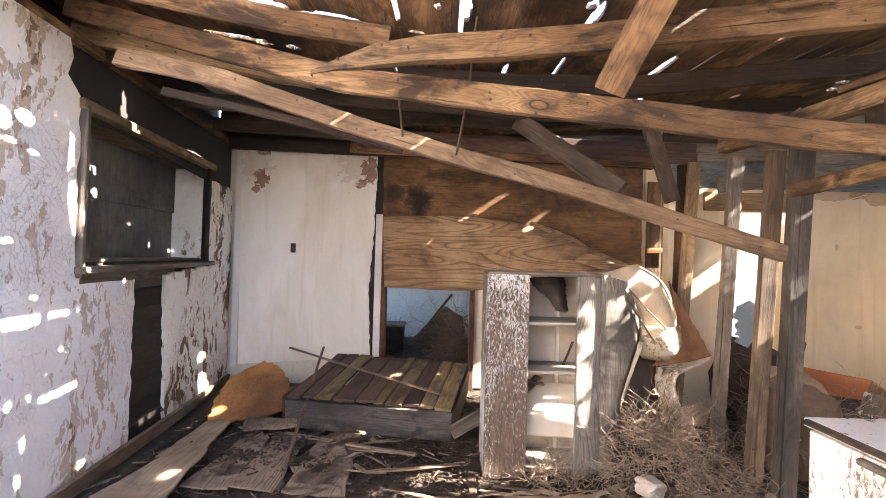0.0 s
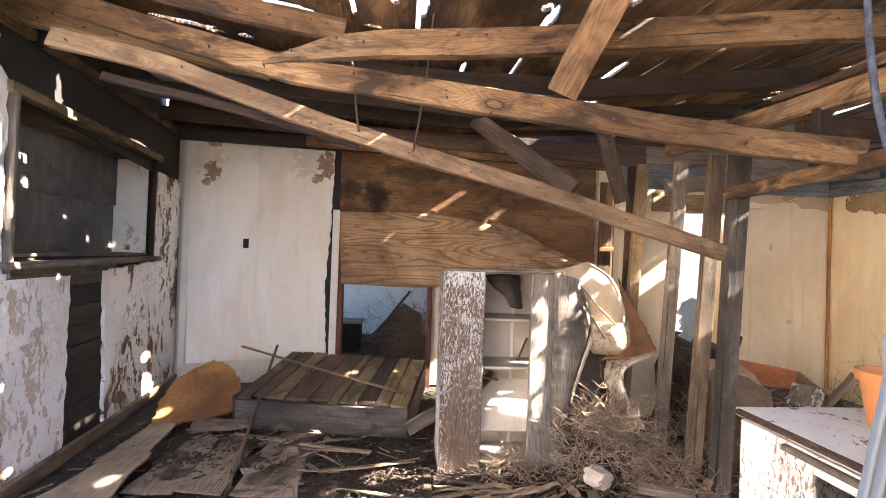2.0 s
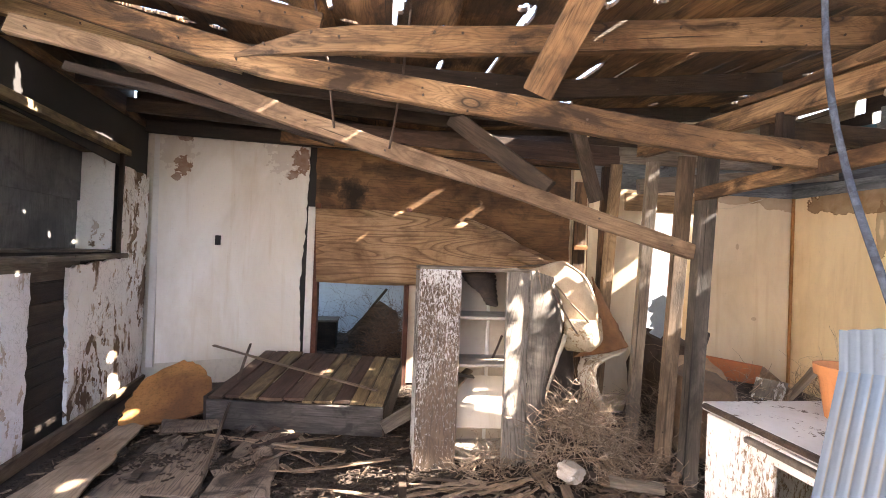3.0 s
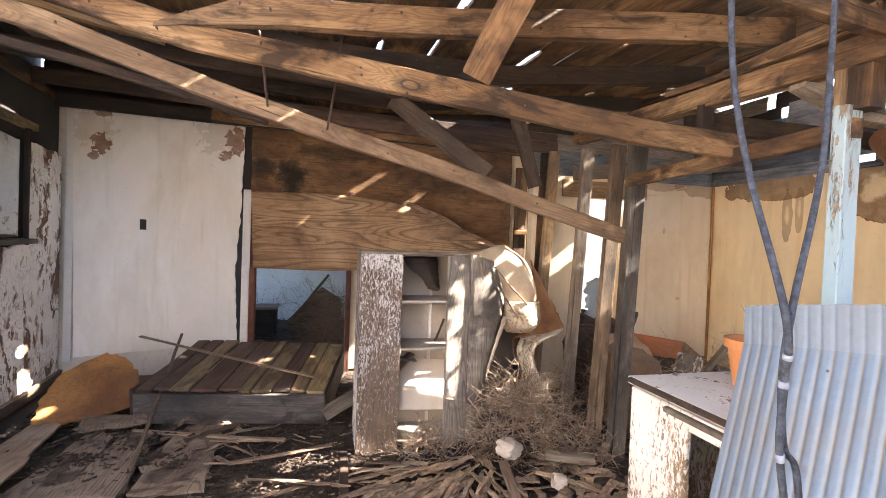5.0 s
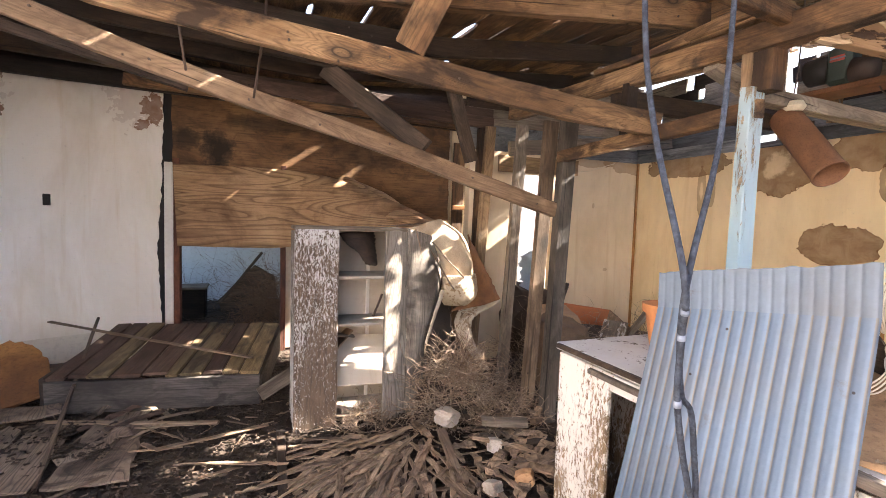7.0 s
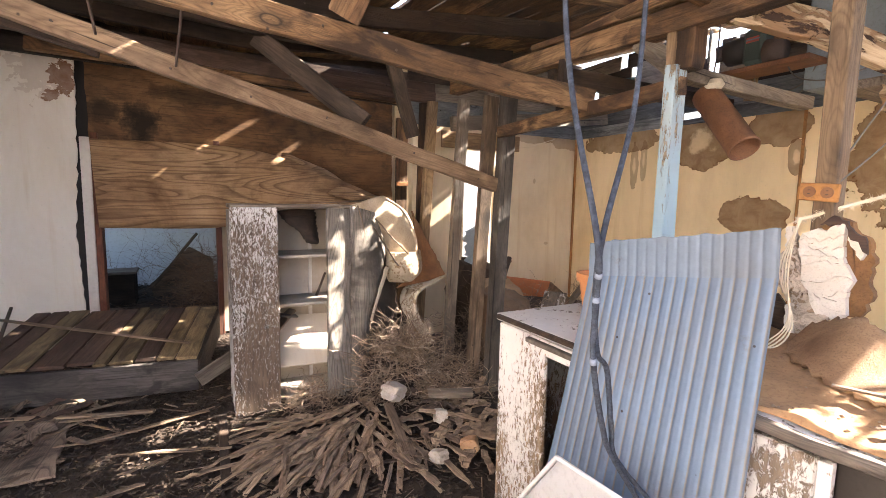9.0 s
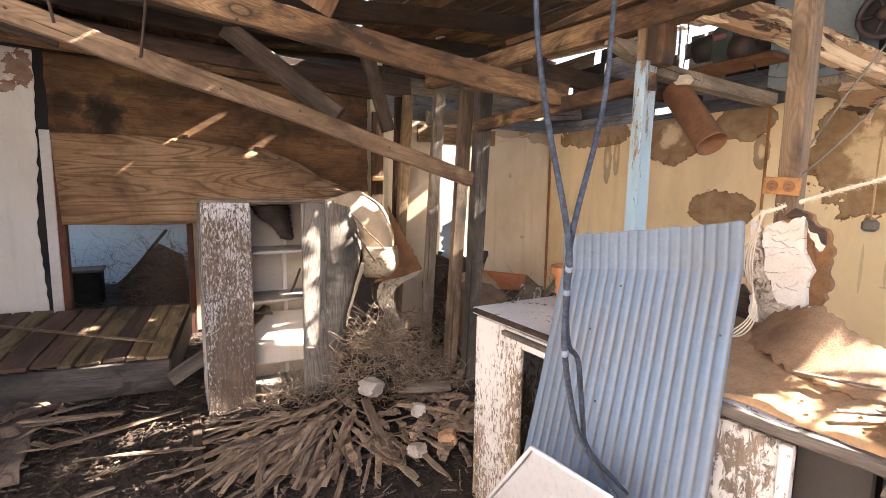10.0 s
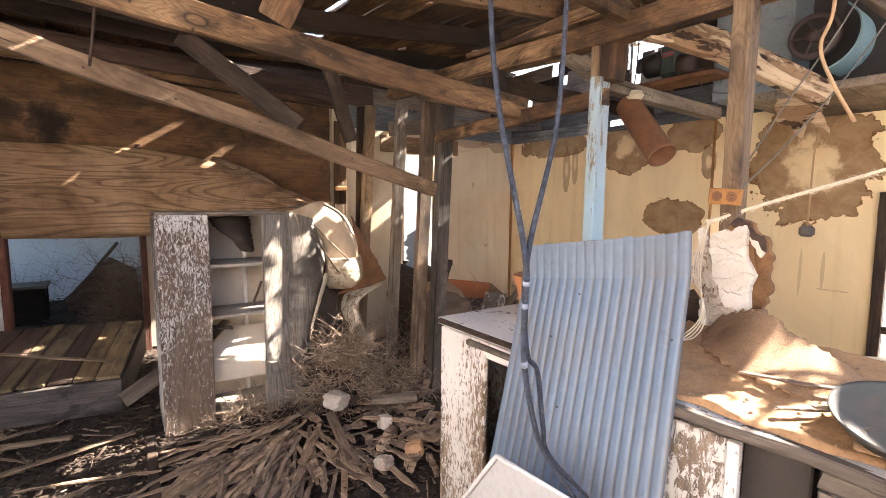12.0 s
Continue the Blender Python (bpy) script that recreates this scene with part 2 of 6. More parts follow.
M_LATH = wood("lath", (0.070, 0.046, 0.030), (0.245, 0.175, 0.122), (0.42, 0.32, 0.23), stain=0.3, knots=False)
M_SHEETPALE = plywood("pale_floor_plywood", (0.09, 0.057, 0.034), (0.25, 0.18, 0.118), (0.38, 0.29, 0.205), along=(5.5, 0.6, 5.5), bands=12.0, stain=0.5, line=0.3)
M_PLANK_Y = wood("yellow_plank", (0.07, 0.048, 0.025), (0.215, 0.155, 0.08), (0.35, 0.27, 0.15), stain=0.7)
M_PLANK_B = wood("brown_plank", (0.04, 0.022, 0.015), (0.11, 0.065, 0.045), (0.17, 0.11, 0.08), stain=0.4)
M_BROWNSTUD = wood("brown_stud", (0.035, 0.024, 0.016), (0.14, 0.10, 0.068), (0.27, 0.20, 0.14), stain=0.5)
M_PLYGREY = plywood("grey_plywood", (0.05, 0.041, 0.033), (0.235, 0.205, 0.17), (0.35, 0.315, 0.27), along=(8.0, 8.0, 0.8), bands=26.0, stain=0.35, line=0.6)
M_PLASTER = crackled("cracked_white_plaster", (0.86, 0.84, 0.85), (0.60, 0.50, 0.42), (0.34, 0.24, 0.17), hold=0.47, net=(5.0, 17.0), flat=(1.35, 0.75, 1), deep=0.10, fall=(1.5, 0.5, 1), bits=10.0, line=0.42)
M_PEEL = crackled("flaking_white_paint", (0.80, 0.77, 0.75), (0.52, 0.42, 0.34), (0.20, 0.115, 0.065), hold=0.37, net=(5.0, 15.0), fall=(1.5, 0.5, 1), deep=0.03, bits=8.0)
M_CAB = peeling("flaked_cabinet_paint", (0.74, 0.74, 0.74), (0.185, 0.128, 0.086), left=0.49, flake=76, stretch=(1, 1, 0.40), cracks=0.0, wide=0.44, crisp=0.85, fade=(-0.24, 0.0, 0.03, 0.082))
M_CAB2 = peeling("cabinet_white", (0.62, 0.60, 0.57), (0.22, 0.18, 0.14), left=0.5, flake=22, stretch=(1, 1, 0.5), cracks=0.3)
M_COUNTER = peeling("flaked_counter_paint", (0.76, 0.71, 0.65), (0.40, 0.27, 0.165), left=0.56, flake=72, stretch=(1, 1, 0.42), cracks=0.0, wide=0.4, crisp=0.78, fade=(0.0, 0.0, 0.20, -0.115))
M_COUNTER2 = peeling("grey_flaked_counter_paint", (0.74, 0.70, 0.64), (0.30, 0.22, 0.15), left=0.5, flake=46, stretch=(1, 1, 0.5), cracks=0.0, wide=0.5, crisp=0.8)


def rotted(name, sound, rot, dark):
    """Pale timber eaten by rot: brown hollows strung out along the grain."""
    n = Nodes(name, 0.9)
    at = n.where()
    fine = n.noise(at, (5, 60, 60), 1.0, 4, 0.7)
    eaten = n.noise(at, (3.2, 11, 11), 1.0, 6, 0.6, 0.8)
    deep = n.noise(at, (5.0, 16, 16), 1.0, 6, 0.65, 0.5)
    c = n.mix(n.ramp(fine, (0.35, 0.6), (0.55, 0.0)), sound, rot)
    c = n.mix(n.ramp(eaten, (0.50, 0.0), (0.55, 0.85)), c, rot)
    c = n.mix(n.ramp(deep, (0.57, 0.0), (0.60, 1.0)), c, dark)
    h = n.math("SUBTRACT", n.math("MULTIPLY", fine, 0.4), n.math("ADD", n.ramp(eaten, (0.50, 0.0), (0.55, 0.7)), n.ramp(deep, (0.57, 0.0), (0.60, 1.0))))
    return n.done(c, h, 1.0, 0.012)


M_ROTTED = rotted("rotted_pale_timber", (0.56, 0.42, 0.26), (0.24, 0.13, 0.06), (0.06, 0.03, 0.015))
M_WHITE = stained("white_wallboard", (0.76, 0.73, 0.68), (0.55, 0.45, 0.33), 0.25)
M_PALE = stained("pale_wallboard", (0.70, 0.64, 0.53), (0.45, 0.34, 0.22), 0.4)
M_CREAM = stained("cream_wallboard", (0.82, 0.71, 0.52), (0.55, 0.40, 0.22), 0.3)


def water_stained(name, base, brown, blots, grain=5.0, warp=1.3):
    """Wallboard with tide-marked water stains: each blot has a centre, half-widths and a depth of colour."""
    n = Nodes(name, 0.8)
    at = n.where(False)
    wob = n.noise(at, (1, 1, 1), grain, 5, 0.58)
    cloud = n.ramp(n.noise(at, (1, 1, 1), 7.0, 6, 0.65, 0.6), (0.34, 0.78), (0.62, 1.0))
    fine = n.noise(at, (1, 1, 1), 30.0, 5, 0.7)
    c = n.mix(n.ramp(n.noise(at, (1, 0.4, 1), 1.5, 6, 0.65, 0.5), (0.42, 0.0), (0.72, 0.75)), base, tuple(v * f for v, f in zip(base, (0.72, 0.66, 0.56))))
    c = n.mix(n.ramp(n.noise(at, (6, 0.35, 1), 1.6, 4), (0.56, 0.0), (0.75, 0.5)), c, tuple(v * f for v, f in zip(base, (0.7, 0.6, 0.45))))
    for (cx, cy), (rx, ry), deep, *solid in blots:
        d = n.node("VectorMath")
        d.operation = "LENGTH"
        n.put(d.inputs[0], n.vec("MULTIPLY", n.vec("SUBTRACT", at, (cx, cy, 0.0)), (1 / rx, 1 / ry, 0.0)))
        r = n.math("ADD", d.outputs["Value"], n.math("MULTIPLY", n.math("SUBTRACT", wob, 0.5), warp))
        c = n.mix(n.math("MULTIPLY", n.ramp(r, (0.0, 0.9 if solid else 0.15), (0.3, 0.9 if solid else 0.3), (0.45, 0.86), (0.9, 0.9), (0.955, 0.92), (0.985, 1.3), (1.02, 0.06), (1.12, 0.0)), n.math("MULTIPLY", cloud, deep)), c, brown)
    c = n.mix(n.ramp(fine, (0.6, 0.0), (0.75, 0.35)), c, tuple(v * 0.5 for v in base))
    return n.done(c, fine, 0.25, 0.003)


M_PANEL = water_stained("rust_stained_white_wallboard", (0.90, 0.86, 0.79), (0.20, 0.062, 0.004), [((-2.07, 2.38), (0.16, 0.16), 0.22, 1), ((-0.95, 2.40), (0.2, 0.2), 0.25, 1), ((-2.0, 2.22), (0.075, 0.10), 1.0, 1), ((-2.05, 2.12), (0.04, 0.05), 0.9, 1), ((-1.98, 2.50), (0.06, 0.03), 0.8, 1), ((-0.82, 2.36), (0.085, 0.12), 1.0, 1), ((-0.90, 2.19), (0.05, 0.05), 0.95, 1), ((-1.4, 2.60), (0.8, 0.07), 0.4, 1)], 16.0, 3.2)
M_YELLOW = water_stained("stained_yellow_wallboard", (0.93, 0.75, 0.46), (0.165, 0.064, 0.012), [((-1.16, 1.70), (0.38, 0.43), 0.95), ((-2.6, 1.93), (0.27, 0.24), 0.95), ((-1.98, 2.0), (0.22, 0.16), 0.9, 1), ((-3.5, 2.03), (0.5, 0.13), 0.85, 1), ((-3.31, 1.75), (0.05, 0.24), 0.6), ((-3.2, 1.8), (0.04, 0.2), 0.5), ((-2.13, 1.30), (0.28, 0.16), 0.95, 1), ((-1.04, 0.96), (0.012, 0.14), 0.35, 1), ((-1.17, 0.94), (0.01, 0.17), 0.3, 1), ((-0.74, 1.36), (0.05, 0.09), 0.8), ((-0.74, 1.01), (0.04, 0.1), 0.8), ((-0.98, 0.83), (0.1, 0.006), 0.4), ((-1.85, 1.76), (0.06, 0.14), 0.8)], 8.0, 1.0)
M_CREAMSTAIN = water_stained("stained_cream_wallboard", (0.82, 0.70, 0.51), (0.30, 0.17, 0.07), [((3.35, 2.09), (0.45, 0.07), 0.6, 1), ((3.95, 2.08), (0.3, 0.10), 0.7, 1), ((3.1, 1.2), (0.03, 0.03), 0.5, 1), ((3.5, 1.6), (0.02, 0.03), 0.5, 1), ((3.7, 0.9), (0.03, 0.02), 0.5, 1)], 9.0, 1.2)
M_BOARDUP = plywood("dark_window_board", (0.035, 0.035, 0.036), (0.085, 0.085, 0.085), (0.16, 0.155, 0.15), along=(4.5, 0.6, 4.5), bands=7.0, stain=0.5, line=0.3)
# tar black, lowered for deep shadows; also stands for dark in recesses and holes
M_TAR_RECESS = stained("tar_paper", (0.016, 0.0145, 0.014), (0.04, 0.034, 0.029), 0.6)
M_DIRT = stained("dirt", (0.06, 0.04, 0.027), (0.024, 0.016, 0.011), 0.9, 3.0, 0.95, 0.9)
M_SAND = stained("tan_dirt", (0.43, 0.25, 0.12), (0.20, 0.11, 0.05), 0.8, 3.0, 0.95, 0.5)
M_FIBRE = stained("orange_fibreboard", (0.46, 0.215, 0.066), (0.12, 0.05, 0.02), 0.9, 1.6, 0.8, 0.6)
M_BACKROOM = stained("blue_white_plaster", (0.62, 0.64, 0.66), (0.45, 0.42, 0.38), 0.5)
M_IRON = stained("rusty_iron", (0.075, 0.05, 0.038), (0.03, 0.02, 0.016), 0.7, 4.0, 0.7)
M_TWIG = wood("dry_twig", (0.11, 0.073, 0.05), (0.36, 0.265, 0.19), (0.66, 0.55, 0.43), size=2, knots=False)

# ---- building blocks ----
PLACED = {}


def thing(name, at, label, category, group="", kind=""):
    """An empty at the base of a thing, to carry its parts."""
    ob = new(name)
    ob.empty_display_size = 0.05
    m = at if isinstance(at, Matrix) else Matrix.Translation(at)
    ob.matrix_basis = m
    PLACED[ob] = m
    return tagged(ob, label, category, group, kind)


def set_down(name, mesh, material, m, parent=None, label="", category="", group="", kind=""):
    ob = new(name, mesh)
    if material and not mesh.materials:
        mesh.materials.append(material)
    PLACED[ob] = m
    if parent:
        ob.parent = parent
        ob.matrix_basis = PLACED[parent].inverted() @ m
    else:
        ob.matrix_basis = m
    return tagged(ob, label, category, group, kind)


def part(name, bm, material, parent=None, label="", m=None, category="", group="", kind="", smooth=False):
    """One mesh object from a bmesh, under a thing, or a thing itself."""
    bmesh.ops.recalc_face_normals(bm, faces=bm.faces)
    for f in bm.faces:
        f.smooth = smooth
    mesh = bpy.data.meshes.new(name)
    bm.to_mesh(mesh)
    bm.free()
    return set_down(name, mesh, material, m or Matrix.Identity(4), parent, label, category, group, kind)


def rings(bm, rows, closed=True, caps=True):
    """Skin a list of equal loops of points."""
    made = [[bm.verts.new(p) for p in row] for row in rows]
    n = len(made[0])
    for a, b in zip(made, made[1:]):
        for i in range(n if closed else n - 1):
            j = (i + 1) % n
            bm.faces.new((a[i], a[j], b[j], b[i]))
    if caps and closed:
        bm.faces.new(made[0])
        bm.faces.new(made[-1])
    return made


def axes_of(p0, p1, up=(0, 0, 1), roll=0.0):
    """A frame at p0 with x towards p1 and z as near to up as can be."""
    p0, p1 = Vector(p0), Vector(p1)
    x = (p1 - p0).normalized()
    y = Vector(up).cross(x)
    if y.length < 1e-3:
        y = Vector((0, 1, 0)).cross(x)
    y.normalize()
    z = x.cross(y)
    m = Matrix((x, y, z)).transposed().to_4x4()
    return Matrix.Translation(p0) @ m @ Matrix.Rotation(radians(roll), 4, "X")


def bar_mesh(bm, path, w, h, rng, chamfer=0.004, wobble=0.002, taper=(1.0, 1.0), steps=3):
    """A squared timber along a path of points in its own frame, with worn arrises and a slight wander."""
    c = min(chamfer, w * 0.3, h * 0.3)
    rows = []
    n = (len(path) - 1) * steps
    for i in range(n + 1):
        u = i / n * (len(path) - 1)
        k = min(int(u), len(path) - 2)
        p = Vector(path[k]).lerp(Vector(path[k + 1]), u - k)
        v = i / n * (len(taper) - 1)
        q = min(int(v), len(taper) - 2)
        t = taper[q] + (taper[q + 1] - taper[q]) * (v - q)
        a, b = w / 2 * t, h / 2 * t
        j = [rng.uniform(-wobble, wobble) for _ in range(4)]
        c = min(c, a * 0.5, b * 0.5)
        loop = [(-a + c, -b), (a - c, -b), (a, -b + c), (a, b - c), (a - c, b), (-a + c, b), (-a, b - c), (-a, -b + c)]
        e = rng.uniform(-0.004, 0.004) if i in (0, n) else 0
        rows.append([(p.x + e * (1 if q[1] > 0 else -1), p.y + q[0] + j[0] + j[2] * (q[1] > 0), p.z + q[1] + j[1] + j[3] * (q[0] > 0)) for q in loop])
    rings(bm, rows)


def timber(name, pts, w, h, material, label="", parent=None, category="beam", group="", seed=0, roll=0.0, wobble=0.002, taper=(1.0, 1.0), up=(0, 0, 1), kind=""):
    """A timber through points of the world: w across, h high."""
    rng = random.Random(seed * 7919 + len(name))
    m = axes_of(pts[0], pts[-1], up, roll)
    inv = m.inverted()
    bm = bmesh.new()
    bar_mesh(bm, [inv @ Vector(p) for p in pts], w, h, rng, wobble=wobble, taper=taper)
    return part(name, bm, material, parent, label, m, "" if parent else category, group, kind)


NAIL = []


def nails(parent, pts, face, count, seed):
    """Bent rusty nails left in the near face of a timber."""
    g = random.Random(seed)
    if not NAIL:
        bm = bmesh.new()
        tube(bm, [(0, 0, 0), (0, -0.012, 0.001), (0, -0.013, 0.001)], 0.0026, 6)
        tube(bm, [(0, -0.013, 0.001), (0, -0.016, 0.001)], 0.0058, 8)
        mesh = bpy.data.meshes.new("nail")
        bm.to_mesh(mesh)
        bm.free()
        mesh.materials.append(M_IRON)
        NAIL.append(mesh)
    for k in range(count):
        u = (k + g.uniform(0.2, 0.8)) / count * (len(pts) - 1)
        i = min(int(u), len(pts) - 2)
        p = Vector(pts[i]).lerp(Vector(pts[i + 1]), u - i)
        set_down("nail", NAIL[0], None, Matrix.Translation((p.x, p.y - face, p.z + g.uniform(-0.03, 0.03))) @ pose(0, 0, 0, g.uniform(-25, 25), 0, g.uniform(-25, 25)), parent)


def ragged(points, step=0.05, amp=0.01, seed=0, keep=()):
    """A polygon with its sides broken into short uneven lengths; sides named in keep stay straight."""
    rng = random.Random(seed)
    out = []
    for i, (a, b) in enumerate(zip(points, points[1:] + points[:1])):
        a, b = Vector(a), Vector(b)
        n = max(1, int((b - a).length / step))
        if i in keep:
            n = 1
        side = Vector((-(b - a).y, (b - a).x)).normalized()
        for k in range(n):
            p = a.lerp(b, k / n)
            out.append(tuple(p + side * (rng.uniform(-amp, amp) if k else 0)))
    return out


def slab(points, thick, bm=None):
    """A flat polygon in x and y, thick along z from 0 down."""
    bm = bm or bmesh.new()
    top = [bm.verts.new((p[0], p[1], 0)) for p in points]
    low = [bm.verts.new((p[0], p[1], -thick)) for p in points]
    faces = [bm.faces.new(top), bm.faces.new(low)]
    for i in range(len(points)):
        j = (i + 1) % len(points)
        bm.faces.new((top[i], top[j], low[j], low[i]))
    for f in faces:
        f.normal_update()
    bmesh.ops.triangulate(bm, faces=faces, ngon_method="EAR_CLIP")
    return bm


def box(size, at=(0, 0, 0), bevel=0.004, bm=None):
    """A box with its arrises taken off, centred at a point."""
    bm = bm or bmesh.new()
    made = bmesh.ops.create_cube(bm, size=1.0, matrix=Matrix.Translation(at) @ Matrix.Diagonal((*size, 1)))
    if bevel:
        edges = list({e for v in made["verts"] for e in v.link_edges})
        bmesh.ops.bevel(bm, geom=edges, offset=min(bevel, min(size) * 0.3), segments=1, affect="EDGES")
    return bm


def tube(bm, path, radius, sides=8, flat=1.0):
    """A round bar along points."""
    rows = []
    pts = [Vector(p) for p in path]
    side = None
    for i, p in enumerate(pts):
        d = (pts[min(i + 1, len(pts) - 1)] - pts[max(i - 1, 0)]).normalized()
        if side is None:
            side = d.orthogonal().normalized()
        side = (side - d * side.dot(d)).normalized()
        other = d.cross(side)
        r = radius(i / (len(pts) - 1)) if callable(radius) else radius
        rows.append([p + (side * math.cos(a) + other * math.sin(a) * flat) * r for a in (math.tau * k / sides for k in range(sides))])
    rings(bm, rows)


def curved(points, n=24):
    """A smooth path through points."""
    pts = [Vector(p) for p in points]
    pts = [pts[0] * 2 - pts[1], *pts, pts[-1] * 2 - pts[-2]]
    out = []
    spans = len(pts) - 3
    for i in range(n + 1):
        u = i / n * spans
        k = min(int(u), spans - 1)
        t = u - k
        a, b, c, d = pts[k:k + 4]
        out.append(0.5 * (2 * b + (c - a) * t + (2 * a - 5 * b + 4 * c - d) * t * t + (3 * b - a - 3 * c + d) * t ** 3))
    return out


def plane_at(origin, across, up):
    """A frame whose x runs across, y up, z out."""
    x, y = Vector(across).normalized(), Vector(up).normalized()
    z = x.cross(y).normalized()
    y = z.cross(x)
    return Matrix.Translation(origin) @ Matrix((x, y, z)).transposed().to_4x4()

# ---- ground and walls ----
def rough_ground():
    """One sheet of bare earth, finely broken up indoors, that runs out to the horizon."""
    rng = random.Random(5)
    bm = bmesh.new()
    n = 90
    xs = [-3.2 + 8.4 * i / n for i in range(n + 1)]
    ys = [-2.2 + 11.2 * i / n for i in range(n + 1)]
    grid = [[bm.verts.new((x, y, 0.035 * noise.noise((x * 1.3, y * 1.3, 0)) + 0.02 * noise.noise((x * 5, y * 5, 3)) - 0.012)) for x in xs] for y in ys]
    for a, b in zip(grid, grid[1:]):
        for i in range(n):
            bm.faces.new((a[i], a[i + 1], b[i + 1], b[i]))
    far = 400
    corners = [(-far, -far), (far, -far), (far, far), (-far, far)]
    outer = [bm.verts.new((x, y, -0.02)) for x, y in corners]
    edges = [grid[0], [r[-1] for r in grid], grid[-1][::-1], [r[0] for r in grid][::-1]]
    for k, edge in enumerate(edges):
        a, b = outer[k], outer[(k + 1) % 4]
        bm.faces.new((a, b, *edge[::-1]))
    return part("ground", bm, M_DIRT, label="dark trodden earth floor strewn with rubbish", kind="structure", category="ground", smooth=True)


rough_ground()

# the cracked plaster wall with the boarded window
M_LEFT = plane_at((-1.8705, 0, 0), (-0.085, 1, 0), (0, 0, 1))
M_JAMB = crackled("chipped_cream_paint", (0.80, 0.77, 0.70), (0.55, 0.46, 0.36), (0.25, 0.17, 0.1), hold=0.62, line=0.25)
WIN = (2.74, 4.43, 1.33, 2.20)


def wall_with_hole(name, m, across, height, hole, front, thick, material, label):
    (x0, x1), (z0, z1) = across, height
    a0, a1, b0, b1 = hole
    bm = bmesh.new()
    for u0, u1, v0, v1 in ((x0, a0, z0, z1), (a1, x1, z0, z1), (a0, a1, z0, b0), (a0, a1, b1, z1)):
        if u1 - u0 > 0.001 and v1 - v0 > 0.001:
            box((u1 - u0, v1 - v0, thick), ((u0 + u1) / 2, (v0 + v1) / 2, front - thick / 2), 0, bm)
    return part(name, bm, material, label=label, m=m, kind="structure", category="wall")


wall_left = wall_with_hole("wall_west", M_LEFT, (-2.2, 5.25), (0, 2.57), WIN, -0.05, 0.30, M_TAR_RECESS, "plaster wall with cracked and flaking white paint")
P1 = ragged([(-2.0, 0.06), (3.27, 0.08), (3.285, 1.22), (2.68, 1.25), (2.67, 2.2), (2.68, 2.27), (2.56, 2.37), (2.60, 2.48), (2.57, 2.575), (-2.0, 2.575)], 0.06, 0.014, 3, keep=(0, 8, 9))
P2 = ragged([(3.77, 0.07), (5.08, 0.05), (5.08, 2.08), (4.50, 2.1), (4.49, 1.27), (3.71, 1.22)], 0.05, 0.014, 4)
part("plaster", slab(P1, 0.026), M_PLASTER, wall_left, "cracked white plaster", m=M_LEFT)
part("plaster", slab(P2, 0.026), M_PEEL, wall_left, "badly flaked white plaster showing brown lath", m=M_LEFT)
part("tar_paper", slab([(2.4, 2.24), (5.1, 2.05), (5.1, 2.565), (2.4, 2.565)], 0.012), M_TAR_RECESS, wall_left, "black tar paper", m=M_LEFT @ Matrix.Translation((0, 0, -0.034)))
for k in range(9):
    z = 0.10 + 0.137 * k
    ob = timber("plank", [M_LEFT @ Vector((3.1, z, -0.042)), M_LEFT @ Vector((3.92, z + 0.004 * (k % 3), -0.042))], 0.022, 0.13, M_GREY if k > 7 else M_BLACKWOOD, "grey weathered plank" if k > 7 else "", wall_left, seed=k)

timber("wall_plate", [M_LEFT @ Vector((-1.9, 2.60, -0.09)), M_LEFT @ Vector((5.25, 2.61, -0.09))], 0.16, 0.06, M_TIMBER, "weathered wall plate on top of the wall", wall_left, seed=61)
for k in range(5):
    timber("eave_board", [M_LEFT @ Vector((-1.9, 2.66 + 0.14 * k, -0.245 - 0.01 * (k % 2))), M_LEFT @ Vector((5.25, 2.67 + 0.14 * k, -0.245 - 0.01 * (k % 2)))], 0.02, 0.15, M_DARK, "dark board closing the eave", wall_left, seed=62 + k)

# window in it
window = thing("window_1", M_LEFT @ Matrix.Translation((3.76, 1.31, 0)), "boarded-up window with a weathered wooden casing", "window", kind="structure")


def on_left(points, z):
    return [M_LEFT @ Vector((*p, z)) for p in points]


timber("casing", on_left([(2.70, 1.24), (2.70, 2.24)], 0.006), 0.055, 0.03, M_GREY, "", window, seed=1, up=(0, 1, 0))
timber("casing", on_left([(4.455, 1.27), (4.455, 2.22)], 0.004), 0.035, 0.03, M_DARK, "", window, seed=2, up=(0, 1, 0))
timber("head_casing", on_left([(2.66, 2.245), (4.56, 2.225)], -0.03), 0.12, 0.06, M_PLANK_Y, "yellowed head casing", window, seed=3)
timber("head_board", on_left([(2.75, 2.19), (4.42, 2.19)], -0.18), 0.22, 0.02, M_PLANK_Y, "yellowed head board", window, seed=5)
timber("sill", on_left([(2.67, 1.285), (4.52, 1.30)], 0.005), 0.11, 0.04, M_GREY, "", window, seed=4)
timber("apron", on_left([(2.72, 1.235), (3.45, 1.235)], -0.005), 0.02, 0.06, M_GREY, "", window, seed=6)
part("jamb", box((0.02, 0.86, 0.27), (4.418, 1.765, -0.17)), M_JAMB, window, "cream-painted jamb", m=M_LEFT)
part("jamb", box((0.02, 0.86, 0.27), (2.752, 1.765, -0.17)), M_GREY, window, m=M_LEFT)
part("sill_board", box((1.66, 0.02, 0.27), (3.585, 1.34, -0.17)), M_GREY, window, m=M_LEFT)
